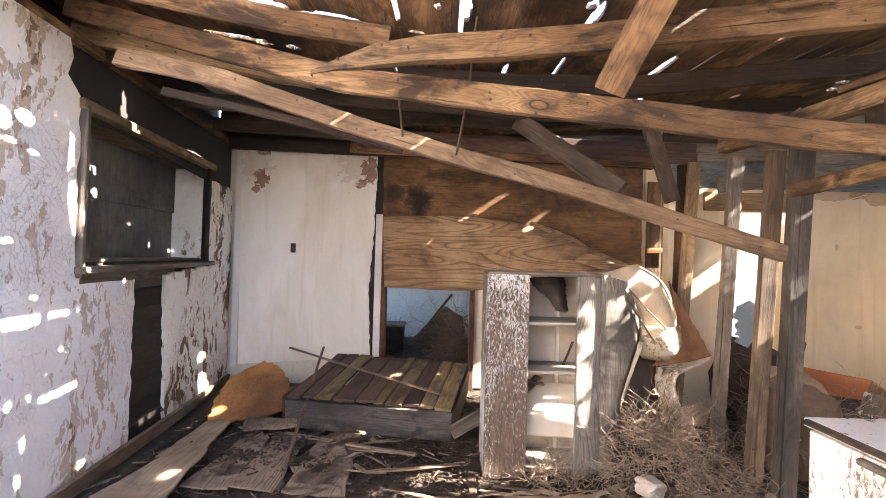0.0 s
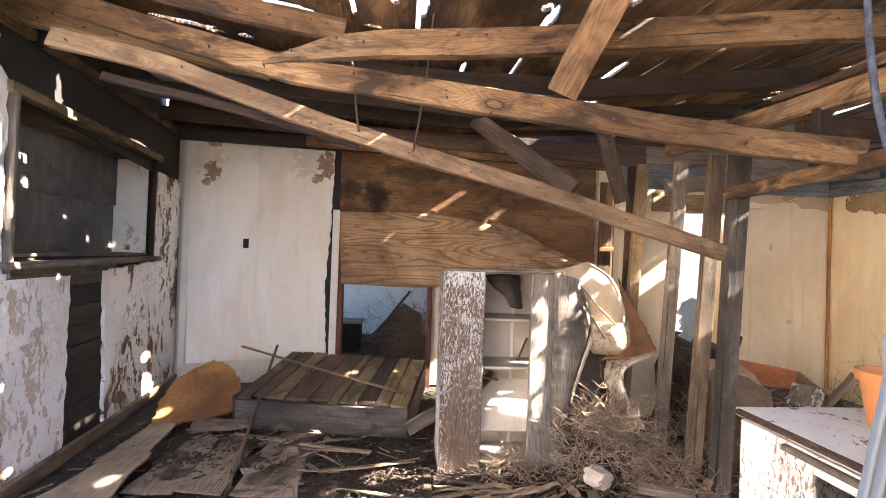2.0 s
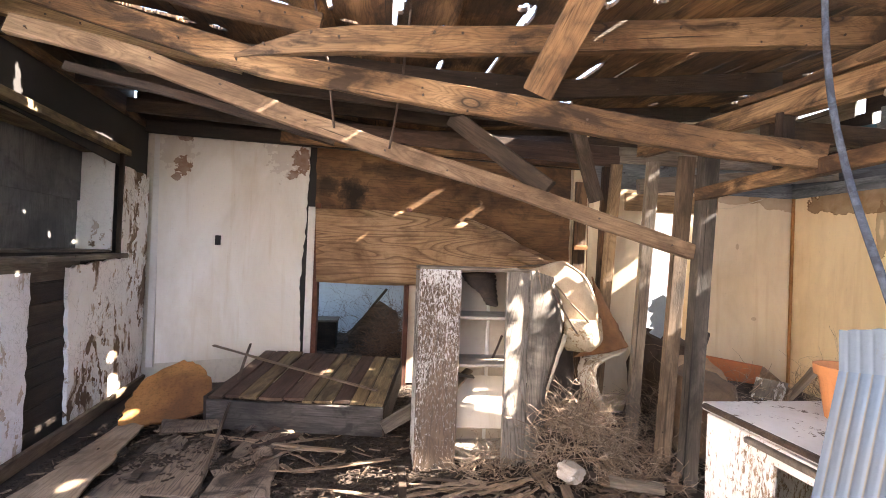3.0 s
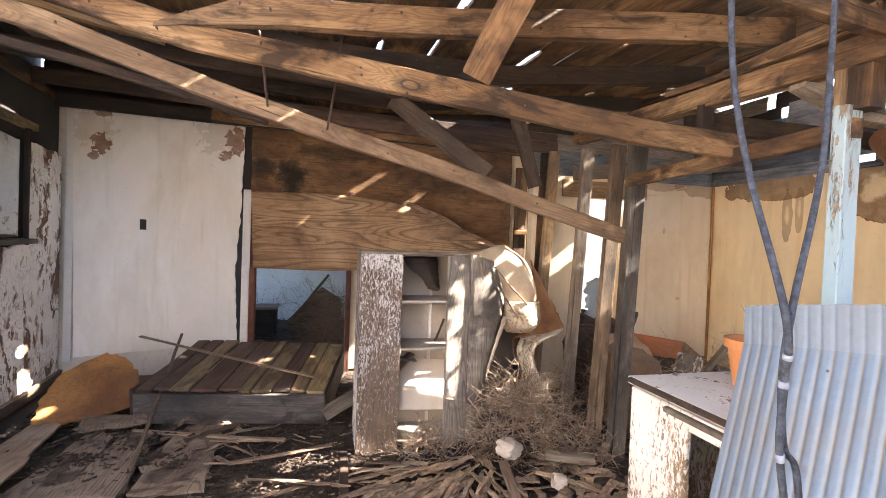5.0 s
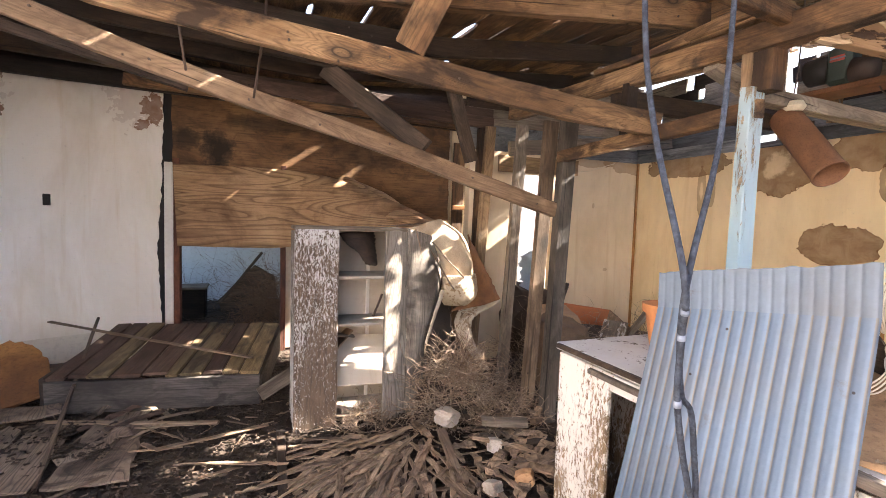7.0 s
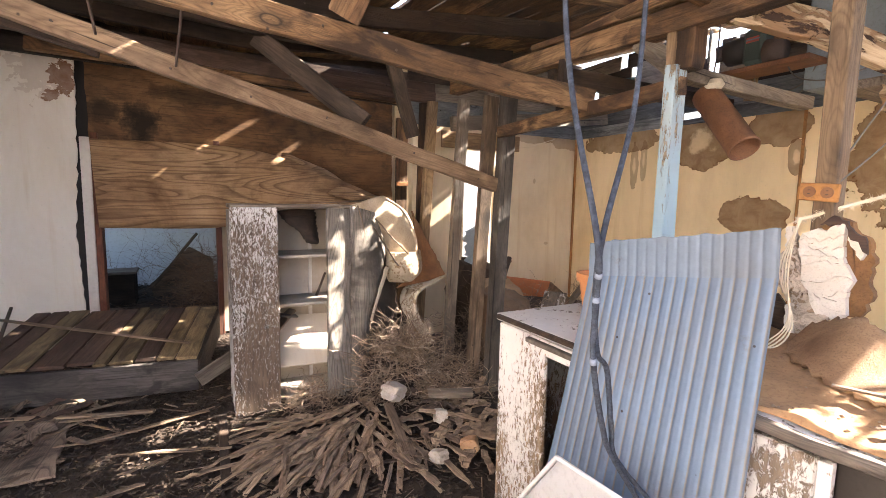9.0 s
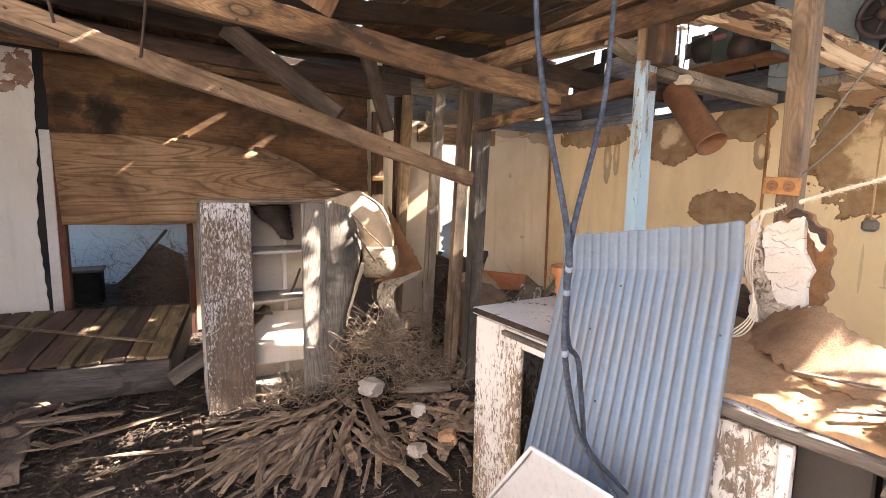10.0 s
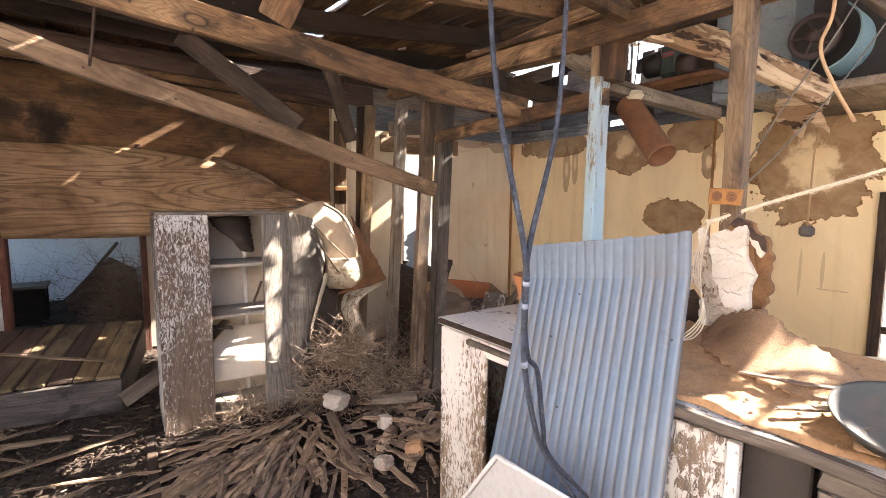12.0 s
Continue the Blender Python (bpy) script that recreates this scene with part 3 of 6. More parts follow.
part("board", box((1.70, 0.50, 0.014), (3.59, 1.56, -0.312), 0.002), M_BOARDUP, window, "dark grey plywood board", m=M_LEFT)
part("board", box((1.70, 0.46, 0.014), (3.59, 1.99, -0.292), 0.002), M_BOARDUP, window, "dark grey plywood board", m=M_LEFT)
timber("baseboard", on_left([(1.4, 0.055), (3.55, 0.055), (5.0, 0.06)], 0.045), 0.03, 0.11, M_PALEWOOD, "weathered wooden baseboard pulled off the wall", category="baseboard", kind="structure", seed=8, roll=12)

# the far wall with the white wallboard, the plywood and the doorway
M_BACK = plane_at((0, 5.12, 0), (1, 0, 0), (0, 0, 1))
wall_back = wall_with_hole("wall_north", M_BACK, (-2.6, 2.2), (0, 2.62), (-0.62, 0.315, 0, 2.02), 0.0, 0.12, M_PALE, "cream wall with a doorway half covered by plywood")
PANEL = ragged([(-2.19, 0.2), (-0.765, 0.32), (-0.80, 1.0), (-0.765, 1.5), (-0.745, 2.2), (-0.74, 2.52), (-2.23, 2.55)], 0.05, 0.009, 7, keep=(0, 5, 6))
part("wallboard", slab(PANEL, 0.012), M_PANEL, wall_back, "white-painted wallboard with rusty water stains at its top", m=M_BACK @ Matrix.Translation((0, 0, 0.035)))
part("trim", box((0.07, 2.4, 0.014), (-2.245, 1.36, 0.026)), M_WHITE, wall_back, "white corner strip", m=M_BACK)
part("backing", slab([(-0.9, 0.2), (-0.6, 0.2), (-0.6, 2.6), (-0.9, 2.6)], 0.006), M_TAR_RECESS, wall_back, m=M_BACK @ Matrix.Translation((0, 0, 0.012)))
part("trim", box((0.075, 1.78, 0.016), (-0.70, 0.98, 0.03)), M_WHITE, wall_back, "white trim strip", m=M_BACK)
timber("trim", [(-2.25, 5.07, 2.585), (-0.7, 5.07, 2.57)], 0.03, 0.03, M_DARK, "dark stained trim", wall_back, seed=3)
for x, s in ((-0.625, 1), (0.33, 2)):
    timber("door_casing", [(x, 5.08, 0.0), (x, 5.08, 1.9)], 0.05, 0.14, wood("red_casing%d" % s, (0.05, 0.016, 0.01), (0.13, 0.045, 0.025), (0.2, 0.08, 0.045)), "red-brown stained casing", wall_back, seed=s, up=(0, 1, 0))
part("outlet", box((0.055, 0.10, 0.012), (-1.63, 1.475, 0.04), 0.004), M_TAR_RECESS, wall_back, "black hole of a missing outlet", m=M_BACK)

# room behind the doorway
part("wall_far", box((7.0, 0.15, 3.0), (0.5, 8.3, 1.5), 0), M_BACKROOM, label="pale blue-white plaster wall of the room behind", kind="structure", category="wall")
# unseen wall; its window hole is added to let sky light in
wall_with_hole("wall_far_side", plane_at((-2.525, 0, 0), (0, 1, 0), (0, 0, 1)), (5.15, 8.25), (0, 2.9), (5.9, 7.9, 0.7, 2.3), 0.0, 0.15, M_BACKROOM, "unseen side wall of the room behind, its window hole added for light")

M_SIDING = stained("white_siding", (0.36, 0.36, 0.35), (0.6, 0.5, 0.4), 0.25)
part("wall_north_kitchen", box((0.95, 0.1, 3.0), (2.68, 5.16, 1.5), 0), M_CREAM, label="cream wallboard seen between the studs", kind="structure", category="wall")
part("wall_north_kitchen", box((0.8, 0.1, 3.0), (3.98, 5.16, 1.5), 0), M_CREAM, label="cream wallboard beside the outer doorway", kind="structure", category="wall")
part("wall_outside", box((2.4, 0.1, 2.6), (4.2, 7.2, 1.3), 0), M_SIDING, label="sunlit white siding outside the doorway", kind="structure", category="wall")
# unseen roof added to keep direct sun off the far wall
part("roof_behind", box((5.2, 3.1, 0.05), (0.1, 6.8, 2.93), 0), M_DECK, label="unseen board roof added over the room behind to block the sun", kind="structure", category="roof")
# unseen wall that closes the room on the east
part("wall_side_behind", box((0.12, 3.1, 2.9), (2.3, 6.8, 1.45), 0), M_BACKROOM, label="unseen plaster wall added to close the room behind", kind="structure", category="wall")

part("wall_east_north", box((0.12, 1.3, 2.3), (4.36, 4.55, 1.15), 0), M_CREAM, label="cream side wall behind the kitchen", kind="structure", category="wall")

# kitchen walls
M_EAST = plane_at((4.1, 0, 0), (0, -1, 0), (0, 0, 1))
wall_east = wall_with_hole("wall_east", M_EAST, (-4.14, 3.0), (0, 2.1), (-0.72, 0.1, 0.3, 1.45), 0.0, 0.12, M_YELLOW, "yellow wallboard wall with large brown water stains")
M_KN = plane_at((0, 4.15, 0), (1, 0, 0), (0, 0, 1))
wall_kn = wall_with_hole("wall_kitchen", M_KN, (2.0, 4.22), (0, 2.1), (2.57, 3.15, 0, 1.9), 0.0, 0.1, M_CREAMSTAIN, "stained cream wallboard wall with an opening")
timber("corner_strip", [(4.075, 4.125, 0), (4.075, 4.125, 2.1)], 0.02, 0.03, M_FIBRE, "brown corner batten", wall_kn, up=(0, 1, 0))
window_2 = thing("window_2", (4.1, 0.3, 0.3), "old kitchen window in a dark brown frame", "window", kind="structure")
for k, (a, b) in enumerate((((4.09, 0.735, 0.24), (4.09, 0.745, 1.5)), ((4.09, -0.1, 0.24), (4.09, -0.1, 1.5)), ((4.09, 0.40, 0.31), (4.09, 0.40, 1.45)))):
    timber("frame_post", [a, b], 0.06, 0.06, M_DARK, "", window_2, seed=80 + k, up=(0, 1, 0))
for k, z in enumerate((0.27, 0.62, 1.47)):
    timber("frame_rail", [(4.10, 0.72, z), (4.10, -0.08, z)], 0.05, 0.05, M_DARK, "", window_2, seed=84 + k)
timber("batten", [(4.09, 1.81, 0.3), (4.09, 1.81, 2.1)], 0.015, 0.02, M_FIBRE, "brown seam batten", wall_east, up=(0, 1, 0))
# unseen wall added behind the camera to close the room
part("wall_south", box((7.2, 0.15, 2.6), (1.0, -2.1, 1.3), 0), M_PLASTER, label="unseen cracked plaster wall behind the camera", kind="structure", category="wall")

# boards above the kitchen walls, below the roof
gable = thing("gable", (3.3, 4.0, 2.1), "weathered boards closing the gap under the roof", "gable", kind="structure")
M_TEALBOARD = stained("teal_board", (0.07, 0.13, 0.13), (0.05, 0.05, 0.045), 0.6, 4)
M_BLUEBOARD = wood("blue_grey_board", (0.05, 0.056, 0.062), (0.17, 0.19, 0.205), (0.32, 0.35, 0.37), stain=0.4)
for k, (x0, x1, z) in enumerate(((2.0, 4.2, 2.17), (2.0, 4.2, 2.31), (2.0, 4.25, 2.45), (2.0, 4.25, 2.6), (2.0, 4.25, 2.75), (2.0, 4.25, 2.89))):
    timber("plank", [(x0, 4.27 + 0.012 * (k % 2), z), (x1, 4.27 + 0.012 * (k % 2), z + 0.01)], 0.02, 0.16, (M_BLUEBOARD, M_BLUEBOARD, M_GREY, M_DARK, M_GREY, M_DARK)[k], "blue-grey weathered plank" if k < 2 else "", gable, seed=k)
for k, (y0, y1, z) in enumerate(((4.28, 2.86, 2.165), (2.70, -0.6, 2.165), (4.28, -0.6, 2.31), (4.28, -0.6, 2.45), (4.28, 4.0, 2.6), (4.28, 4.0, 2.72), (3.93, 2.93, 2.6), (2.81, 2.66, 2.6), (2.555, -0.6, 2.6), (3.93, 3.50, 2.72), (3.42, 2.93, 2.725), (2.81, 2.705, 2.72), (2.67, 2.648, 2.72), (2.555, 2.44, 2.72), (2.40, 0.17, 2.72), (0.0, -0.6, 2.72), (4.28, 3.64, 2.86), (3.56, 3.07, 2.86), (3.0, 2.93, 2.85), (2.81, 2.705, 2.84), (2.67, 2.648, 2.85), (2.05, 1.62, 2.82), (1.60, 0.4, 2.82))):
    timber("plank", [(4.2 + 0.012 * (k % 2), y0, z), (4.2 + 0.012 * (k % 2), y1, z)], 0.02, 0.17 if z < 2.82 else 0.15, M_BLUEBOARD if z < 2.4 else (M_DARK if k % 2 else M_GREY), "blue-grey weathered plank" if z < 2.4 else "", gable, seed=k + 9)
timber("plank", [(4.19, 2.92, 2.125), (4.19, 2.64, 2.13)], 0.02, 0.075, M_BLUEBOARD, "", gable, seed=71)
timber("plank", [(4.12, 4.25, 2.70), (4.12, 3.4, 2.62)], 0.025, 0.07, M_TEALBOARD, "teal painted plank across the gap", gable, seed=70)
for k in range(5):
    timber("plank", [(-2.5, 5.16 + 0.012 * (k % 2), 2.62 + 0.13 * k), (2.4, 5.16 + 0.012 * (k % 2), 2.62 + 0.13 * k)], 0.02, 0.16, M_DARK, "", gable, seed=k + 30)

# ---- stud partition ----
PX = 2.0
frame_wall = thing("stud_partition", (PX, 2.2, 0), "stripped partition of bare wooden studs", "partition")
for k, (y0, y1, z1, w, d, mtl, tone) in enumerate((
        (4.02, 3.90, 2.25, 0.09, 0.045, M_DECK, "brown stud"), (3.99, 3.74, 2.24, 0.09, 0.05, M_STUD, ""), (3.39, 3.20, 2.16, 0.09, 0.045, M_GREY, "grey stud"),
        (2.985, 2.82, 2.12, 0.10, 0.05, M_BROWNSTUD, "brown stud"), (2.72, 2.605, 2.12, 0.10, 0.075, M_CHAR, "dark charred stud"))):
    timber("stud", [(PX, y0, -0.02), (PX, y1, z1)], d, w, mtl, tone, frame_wall, seed=k, up=(1, 0, 0))
timber("top_plate", [(PX - 0.03, 3.3, 2.265), (PX - 0.03, 2.2, 2.215), (PX - 0.03, 1.36, 2.172), (PX - 0.03, 0.3, 2.16)], 0.09, 0.105, M_TIMBER, "", frame_wall, seed=11)
timber("top_plate", [(PX - 0.03, 2.3, 2.30), (PX - 0.06, 1.2, 2.255)], 0.07, 0.035, M_TIMBER, "", frame_wall, seed=12)
timber("rail", [(PX - 0.04, 2.64, 1.845), (PX - 0.04, 1.3, 1.893)], 0.05, 0.075, M_TIMBER, "", frame_wall, seed=13)
M_BLUEPAINT = peeling("flaking_blue_paint", (0.34, 0.51, 0.59), (0.36, 0.29, 0.2), left=0.66, flake=34, stretch=(0.2, 1, 1), cracks=0.0, wide=0.4, crisp=0.8, fade=(-0.21, 0.0, 0.0, 0.185))
timber("stud", [(1.955, 1.342, 0.9), (1.955, 1.334, 1.98)], 0.085, 0.055, M_BLUEPAINT, "pale blue painted stud", frame_wall, seed=14, up=(0, 1, 0))
timber("stud", [(1.985, 1.30, 1.96), (1.985, 1.295, 2.13)], 0.085, 0.09, M_DECK, "bare dark stud top", frame_wall, seed=17, up=(0, 1, 0))
timber("stud", [(1.945, 1.352, 1.94), (1.945, 1.35, 2.14)], 0.03, 0.04, M_STUD, "pale split of the stud top", frame_wall, seed=18, up=(0, 1, 0))
timber("stud", [(1.955, 2.03, 1.90), (1.955, 2.02, 2.17)], 0.07, 0.05, M_DARK, "short dark stud under the plate", frame_wall, seed=19, up=(0, 1, 0))
timber("stud", [(PX - 0.06, 0.73, 1.2), (PX - 0.06, 0.73, 2.5)], 0.075, 0.06, M_STUD, "", frame_wall, seed=16, up=(0, 1, 0))

# ---- roof ----
def roof_height(x, y):
    return 2.62 + 0.07 * (y - 2.9) + (0.14 * (0.2 - x) if x < 0.2 else 0.08 * (x - 0.2))


roof = thing("roof", (0, 2.5, 2.6), "sagging board roof with gaps that let the sun through", "roof", kind="structure")
EDGES = [-2.62, -2.36, -2.1, -1.8, -1.5, -1.22, -0.95, -0.72, -0.5, -0.26, 0.06, 0.35, 0.7, 1.05, 1.41, 1.65, 1.95, 2.25, 2.55, 2.85, 3.15, 3.45, 3.75, 4.05, 4.32]
# many of the holes are placed back along the sun from its patches
# split and rotten places in the boards: x, y and half-widths across and along
SPLITS = [(0.06, 2.2, 0.013, 0.28), (0.35, 2.97, 0.012, 0.17), (0.70, 2.24, 0.025, 0.17), (0.70, 3.0, 0.014, 0.25), (1.41, 3.08, 0.03, 0.23), (1.65, 3.03, 0.012, 0.2), (2.25, 2.94, 0.01, 0.19),
          (-0.26, 2.25, 0.014, 0.16), (-0.5, 2.8, 0.012, 0.08), (1.6, 2.21, 0.012, 0.05), (-0.62, 2.48, 0.18, 0.045), (-1.0, 2.47, 0.12, 0.038), (-1.4, 3.05, 0.21, 0.035), (-1.38, 4.1, 0.03, 0.17), (0.9, 3.6, 0.012, 0.1), (1.9, 3.4, 0.012, 0.12), (1.90, 2.66, 0.012, 0.05), (2.42, 3.0, 0.006, 0.2), (2.72, 2.75, 0.006, 0.4), (1.92, 2.9, 0.006, 0.12)]
ROT_WEST = [(-1.05, 2.04, 0.07, 0.05), (-1.09, 2.17, 0.05, 0.06), (-0.94, 2.44, 0.09, 0.05), (-0.94, 2.07, 0.02, 0.05), (-0.91, 2.21, 0.02, 0.05), (-0.39, 2.02, 0.02, 0.04), (-0.05, 2.16, 0.02, 0.03), (0.08, 2.10, 0.022, 0.14),
            (0.36, 2.97, 0.02, 0.14), (0.32, 2.32, 0.03, 0.04), (0.68, 2.40, 0.028, 0.09), (0.65, 2.1, 0.03, 0.04), (0.66, 1.95, 0.04, 0.03), (1.21, 2.48, 0.03, 0.02), (1.44, 2.4, 0.03, 0.06), (1.27, 1.95, 0.05, 0.07), (1.5, 4.02, 0.12, 0.18), (-0.1, 2.91, 0.02, 0.04)]
ROT_EAST = [(3.76, 0.04, 0.05, 0.028), (4.12, 0.10, 0.075, 0.05), (3.84, 0.205, 0.10, 0.024), (1.05, 2.02, 0.02, 0.06), (1.75, 4.93, 0.03, 0.025), (1.66, 4.89, 0.03, 0.02), (2.57, 4.86, 0.03, 0.025), (2.45, 3.96, 0.03, 0.06), (3.12, 3.67, 0.05, 0.04), (3.21, 3.86, 0.055, 0.055), (3.67, 3.975, 0.045, 0.05),
            (2.1, 2.37, 0.05, 0.06), (3.62, 2.39, 0.03, 0.12), (3.81, 2.25, 0.03, 0.1), (3.55, 3.0, 0.05, 0.16), (4.05, 0.18, 0.12, 0.05), (3.98, 0.03, 0.09, 0.04), (3.82, 0.15, 0.15, 0.038), (3.85, 0.065, 0.14, 0.034), (3.70, 0.0, 0.08, 0.04), (3.74, -0.075, 0.07, 0.034)]
ROT_EAVE = [(1.66, 4.85, 0.05, 0.022), (1.7, 4.92, 0.07, 0.03), (2.5, 4.89, 0.06, 0.025), (2.47, 4.43, 0.08, 0.03), (0.99, 2.025, 0.06, 0.02), (1.36, 4.06, 0.09, 0.1), (-1.22, 3.1, 0.06, 0.022), (-1.03, 3.09, 0.05, 0.035), (-0.83, 3.52, 0.02, 0.025), (-0.64, 3.8, 0.04, 0.02), (-0.58, 4.13, 0.03, 0.03), (-0.27, 2.77, 0.06, 0.025), (-0.17, 2.5, 0.05, 0.02), (1.6, 4.0, 0.06, 0.16), (1.94, 3.41, 0.05, 0.06), (1.03, 4.06, 0.075, 0.12), (2.56, 4.82, 0.035, 0.03), (1.74, 4.88, 0.035, 0.03)]
ROT_KITCHEN = [(3.845, 2.225, 0.06, 0.028), (4.2, 2.345, 0.1, 0.018), (3.57, 2.815, 0.05, 0.02), (3.66, 3.01, 0.17, 0.028), (4.08, 3.075, 0.07, 0.03), (3.64, 2.79, 0.13, 0.022), (4.22, 2.68, 0.07, 0.02), (3.12, 3.04, 0.06, 0.03), (3.22, 2.835, 0.05, 0.03), (3.84, 2.72, 0.06, 0.035), (4.22, 2.44, 0.1, 0.05), (3.9, 2.5, 0.08, 0.1), (3.64, 2.75, 0.05, 0.1), (3.74, 2.26, 0.04, 0.1), (3.8, 2.87, 0.04, 0.1)]
ROT_GABLE = [(3.53, 4.04, 0.05, 0.06), (4.15, 2.87, 0.3, 0.055), (4.15, 3.035, 0.3, 0.025), (4.15, 2.605, 0.3, 0.05), (4.15, 2.42, 0.25, 0.02), (3.83, 2.275, 0.13, 0.016), (3.89, 1.975, 0.08, 0.02), (3.56, 3.72, 0.04, 0.035), (3.72, 3.2, 0.45, 0.045), (3.72, 3.08, 0.45, 0.02), (3.45, 2.785, 0.15, 0.02), (3.72, 2.745, 0.17, 0.02), (4.05, 2.705, 0.22, 0.02), (4.05, 3.13, 0.28, 0.04), (4.18, 2.36, 0.16, 0.02)]


def rotten(x, y):
    for cx, cy, rx, ry in (*SPLITS, *ROT_WEST, *ROT_EAST, *ROT_EAVE, *ROT_KITCHEN, *ROT_GABLE):
        if abs(x - cx) < rx * 1.3 and abs(y - cy) < ry * 1.3:
            if math.hypot((x - cx) / rx, (y - cy) / ry) + 0.12 * noise.noise((x * 31, y * 19, 0)) < 1:
                return True
    return False


def roof_board(k, x0, x1, y0, y1):
    """A roof board as a fine grid, with its rotten places fallen out."""
    xm, slope = (x0 + x1) / 2, (roof_height(x1, 0) - roof_height(x0, 0)) / (x1 - x0)
    m = plane_at((xm, 2.5, roof_height(xm, 2.5) + 0.005 * (k % 2)), (0, 1, 0.07), (-1, 0, -slope))
    nx, ny = max(2, round((x1 - x0 + 0.012) / 0.0085)), round((y1 - y0) / 0.017)
    r = random.Random(k * 31 + int(y0 * 100))
    keep = [[not rotten(x0 - 0.006 + (i + 0.5) / nx * (x1 - x0 + 0.012), y0 + (j + 0.5) / ny * (y1 - y0)) for i in range(nx)] for j in range(ny)]
    verts, faces, index = [], [], {}

    def corner(i, j, low):
        key = (i, j, low)
        if key not in index:
            mate = index.get((i, j, 1 - low))
            if mate is None:
                s, t = y0 + j / ny * (y1 - y0) - 2.5 + r.uniform(-0.004, 0.004), xm - (x0 - 0.006 + i / nx * (x1 - x0 + 0.012)) + r.uniform(-0.0016, 0.0016)
            else:
                s, t = verts[mate][:2]
            index[key] = len(verts)
            verts.append((s, t, -0.02 * low))
        return index[key]

    for j in range(ny):
        for i in range(nx):
            if not keep[j][i]:
                continue
            ring = ((i, j), (i + 1, j), (i + 1, j + 1), (i, j + 1))
            faces.append([corner(*q, 0) for q in ring])
            faces.append([corner(*q, 1) for q in ring[::-1]])
            for (di, dj), (a, b) in (((0, -1), (0, 1)), ((1, 0), (1, 2)), ((0, 1), (2, 3)), ((-1, 0), (3, 0))):
                u, v = i + di, j + dj
                if not (0 <= u < nx and 0 <= v < ny and keep[v][u]):
                    faces.append([corner(*ring[b], 0), corner(*ring[a], 0), corner(*ring[a], 1), corner(*ring[b], 1)])
    mesh = bpy.data.meshes.new("roof_board")
    mesh.from_pydata(verts, [], faces)
    set_down("roof_board", mesh, M_DECK, m, roof)


rng = random.Random(41)
for k, (x0, x1) in enumerate(zip(EDGES, EDGES[1:])):
    # out of view, board starts are set by how much sky light enters
    first = 1.2 if x0 < -0.3 else (-0.3 if x0 < 1.4 else (-1.9 if x0 < 1.9 else -0.45))
    ends = [first, rng.uniform(1.5, 1.8), rng.uniform(3.2, 3.9), 5.3]
    for a, b in zip(ends, ends[1:]):
        roof_board(k, x0, x1, a, b)

RAFTERS = [
    ("rafter", [(-2.145, 2.6, 2.768), (-1.176, 2.45, 2.482), (-0.539, 2.3, 2.286), (-0.021, 2.2, 2.203), (0.483, 2.1, 2.122), (0.985, 2.0, 2.042), (1.47, 1.9, 1.962), (1.98, 1.84, 1.92)], 0.05, 0.118, M_TIMBER, "warm brown rafter fallen from the roof"),
    ("brace", [(-1.74, 2.44, 2.43), (-1.175, 2.46, 2.326), (-0.579, 2.5, 2.141), (-0.015, 2.56, 1.996), (0.671, 2.6, 1.838), (1.321, 2.63, 1.659), (1.945, 2.66, 1.492)], 0.05, 0.096, M_PALEWOOD, "long timber hanging down across the room"),
    ("rafter", [(-0.575, 1.95, 2.184), (-0.30, 1.95, 2.258), (-0.024, 1.95, 2.298), (0.608, 1.95, 2.352), (1.083, 1.95, 2.42), (1.839, 1.95, 2.512), (2.4, 1.95, 2.575)], 0.05, 0.115, M_TIMBER, "sagging roof rafter with a broken tapered end", (0.12, 0.8, 0.95, 1.0, 1.1, 1.15, 1.15)),
    ("rafter", [(-2.2, 2.3, 2.83), (-0.772, 2.3, 2.56), (-0.293, 2.3, 2.499)], 0.05, 0.11, M_TIMBER, "broken roof rafter with a large knot"),
]
BACK_RAFTERS = [
    # rafters up in the roof's shadow carry that shade in the wood colour
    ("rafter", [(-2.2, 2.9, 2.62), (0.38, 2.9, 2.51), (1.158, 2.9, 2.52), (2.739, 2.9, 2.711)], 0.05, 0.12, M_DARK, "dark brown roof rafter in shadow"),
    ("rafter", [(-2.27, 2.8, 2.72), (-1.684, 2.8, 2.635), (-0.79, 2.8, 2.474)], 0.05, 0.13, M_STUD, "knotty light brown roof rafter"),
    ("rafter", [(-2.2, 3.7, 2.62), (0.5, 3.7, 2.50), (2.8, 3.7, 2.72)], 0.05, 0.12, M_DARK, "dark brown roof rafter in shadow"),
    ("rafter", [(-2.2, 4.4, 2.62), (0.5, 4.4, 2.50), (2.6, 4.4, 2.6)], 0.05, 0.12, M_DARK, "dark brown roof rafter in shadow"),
    ("rafter", [(-1.60, 2.62, 2.31), (-0.935, 2.65, 2.19), (-0.25, 2.7, 2.035)], 0.045, 0.045, M_DARK, "dark split timber hanging under the long one"),
    ("joist", [(-0.45, 4.0, 2.42), (2.1, 3.9, 2.30)], 0.05, 0.1, M_PLANK_B, "old brown ceiling joist over the wall"),
]
for i, (name, pts, w, h, mtl, label, *more) in enumerate(RAFTERS + BACK_RAFTERS):
    beam = timber(name, pts, w, h, mtl, label, category="beam", group="roof timbers", seed=30 + i, wobble=0.003, taper=more[0] if more else (1.0, 1.0))
    if i < 6:
        nails(beam, pts, w / 2 - 0.002, 9, 200 + i)
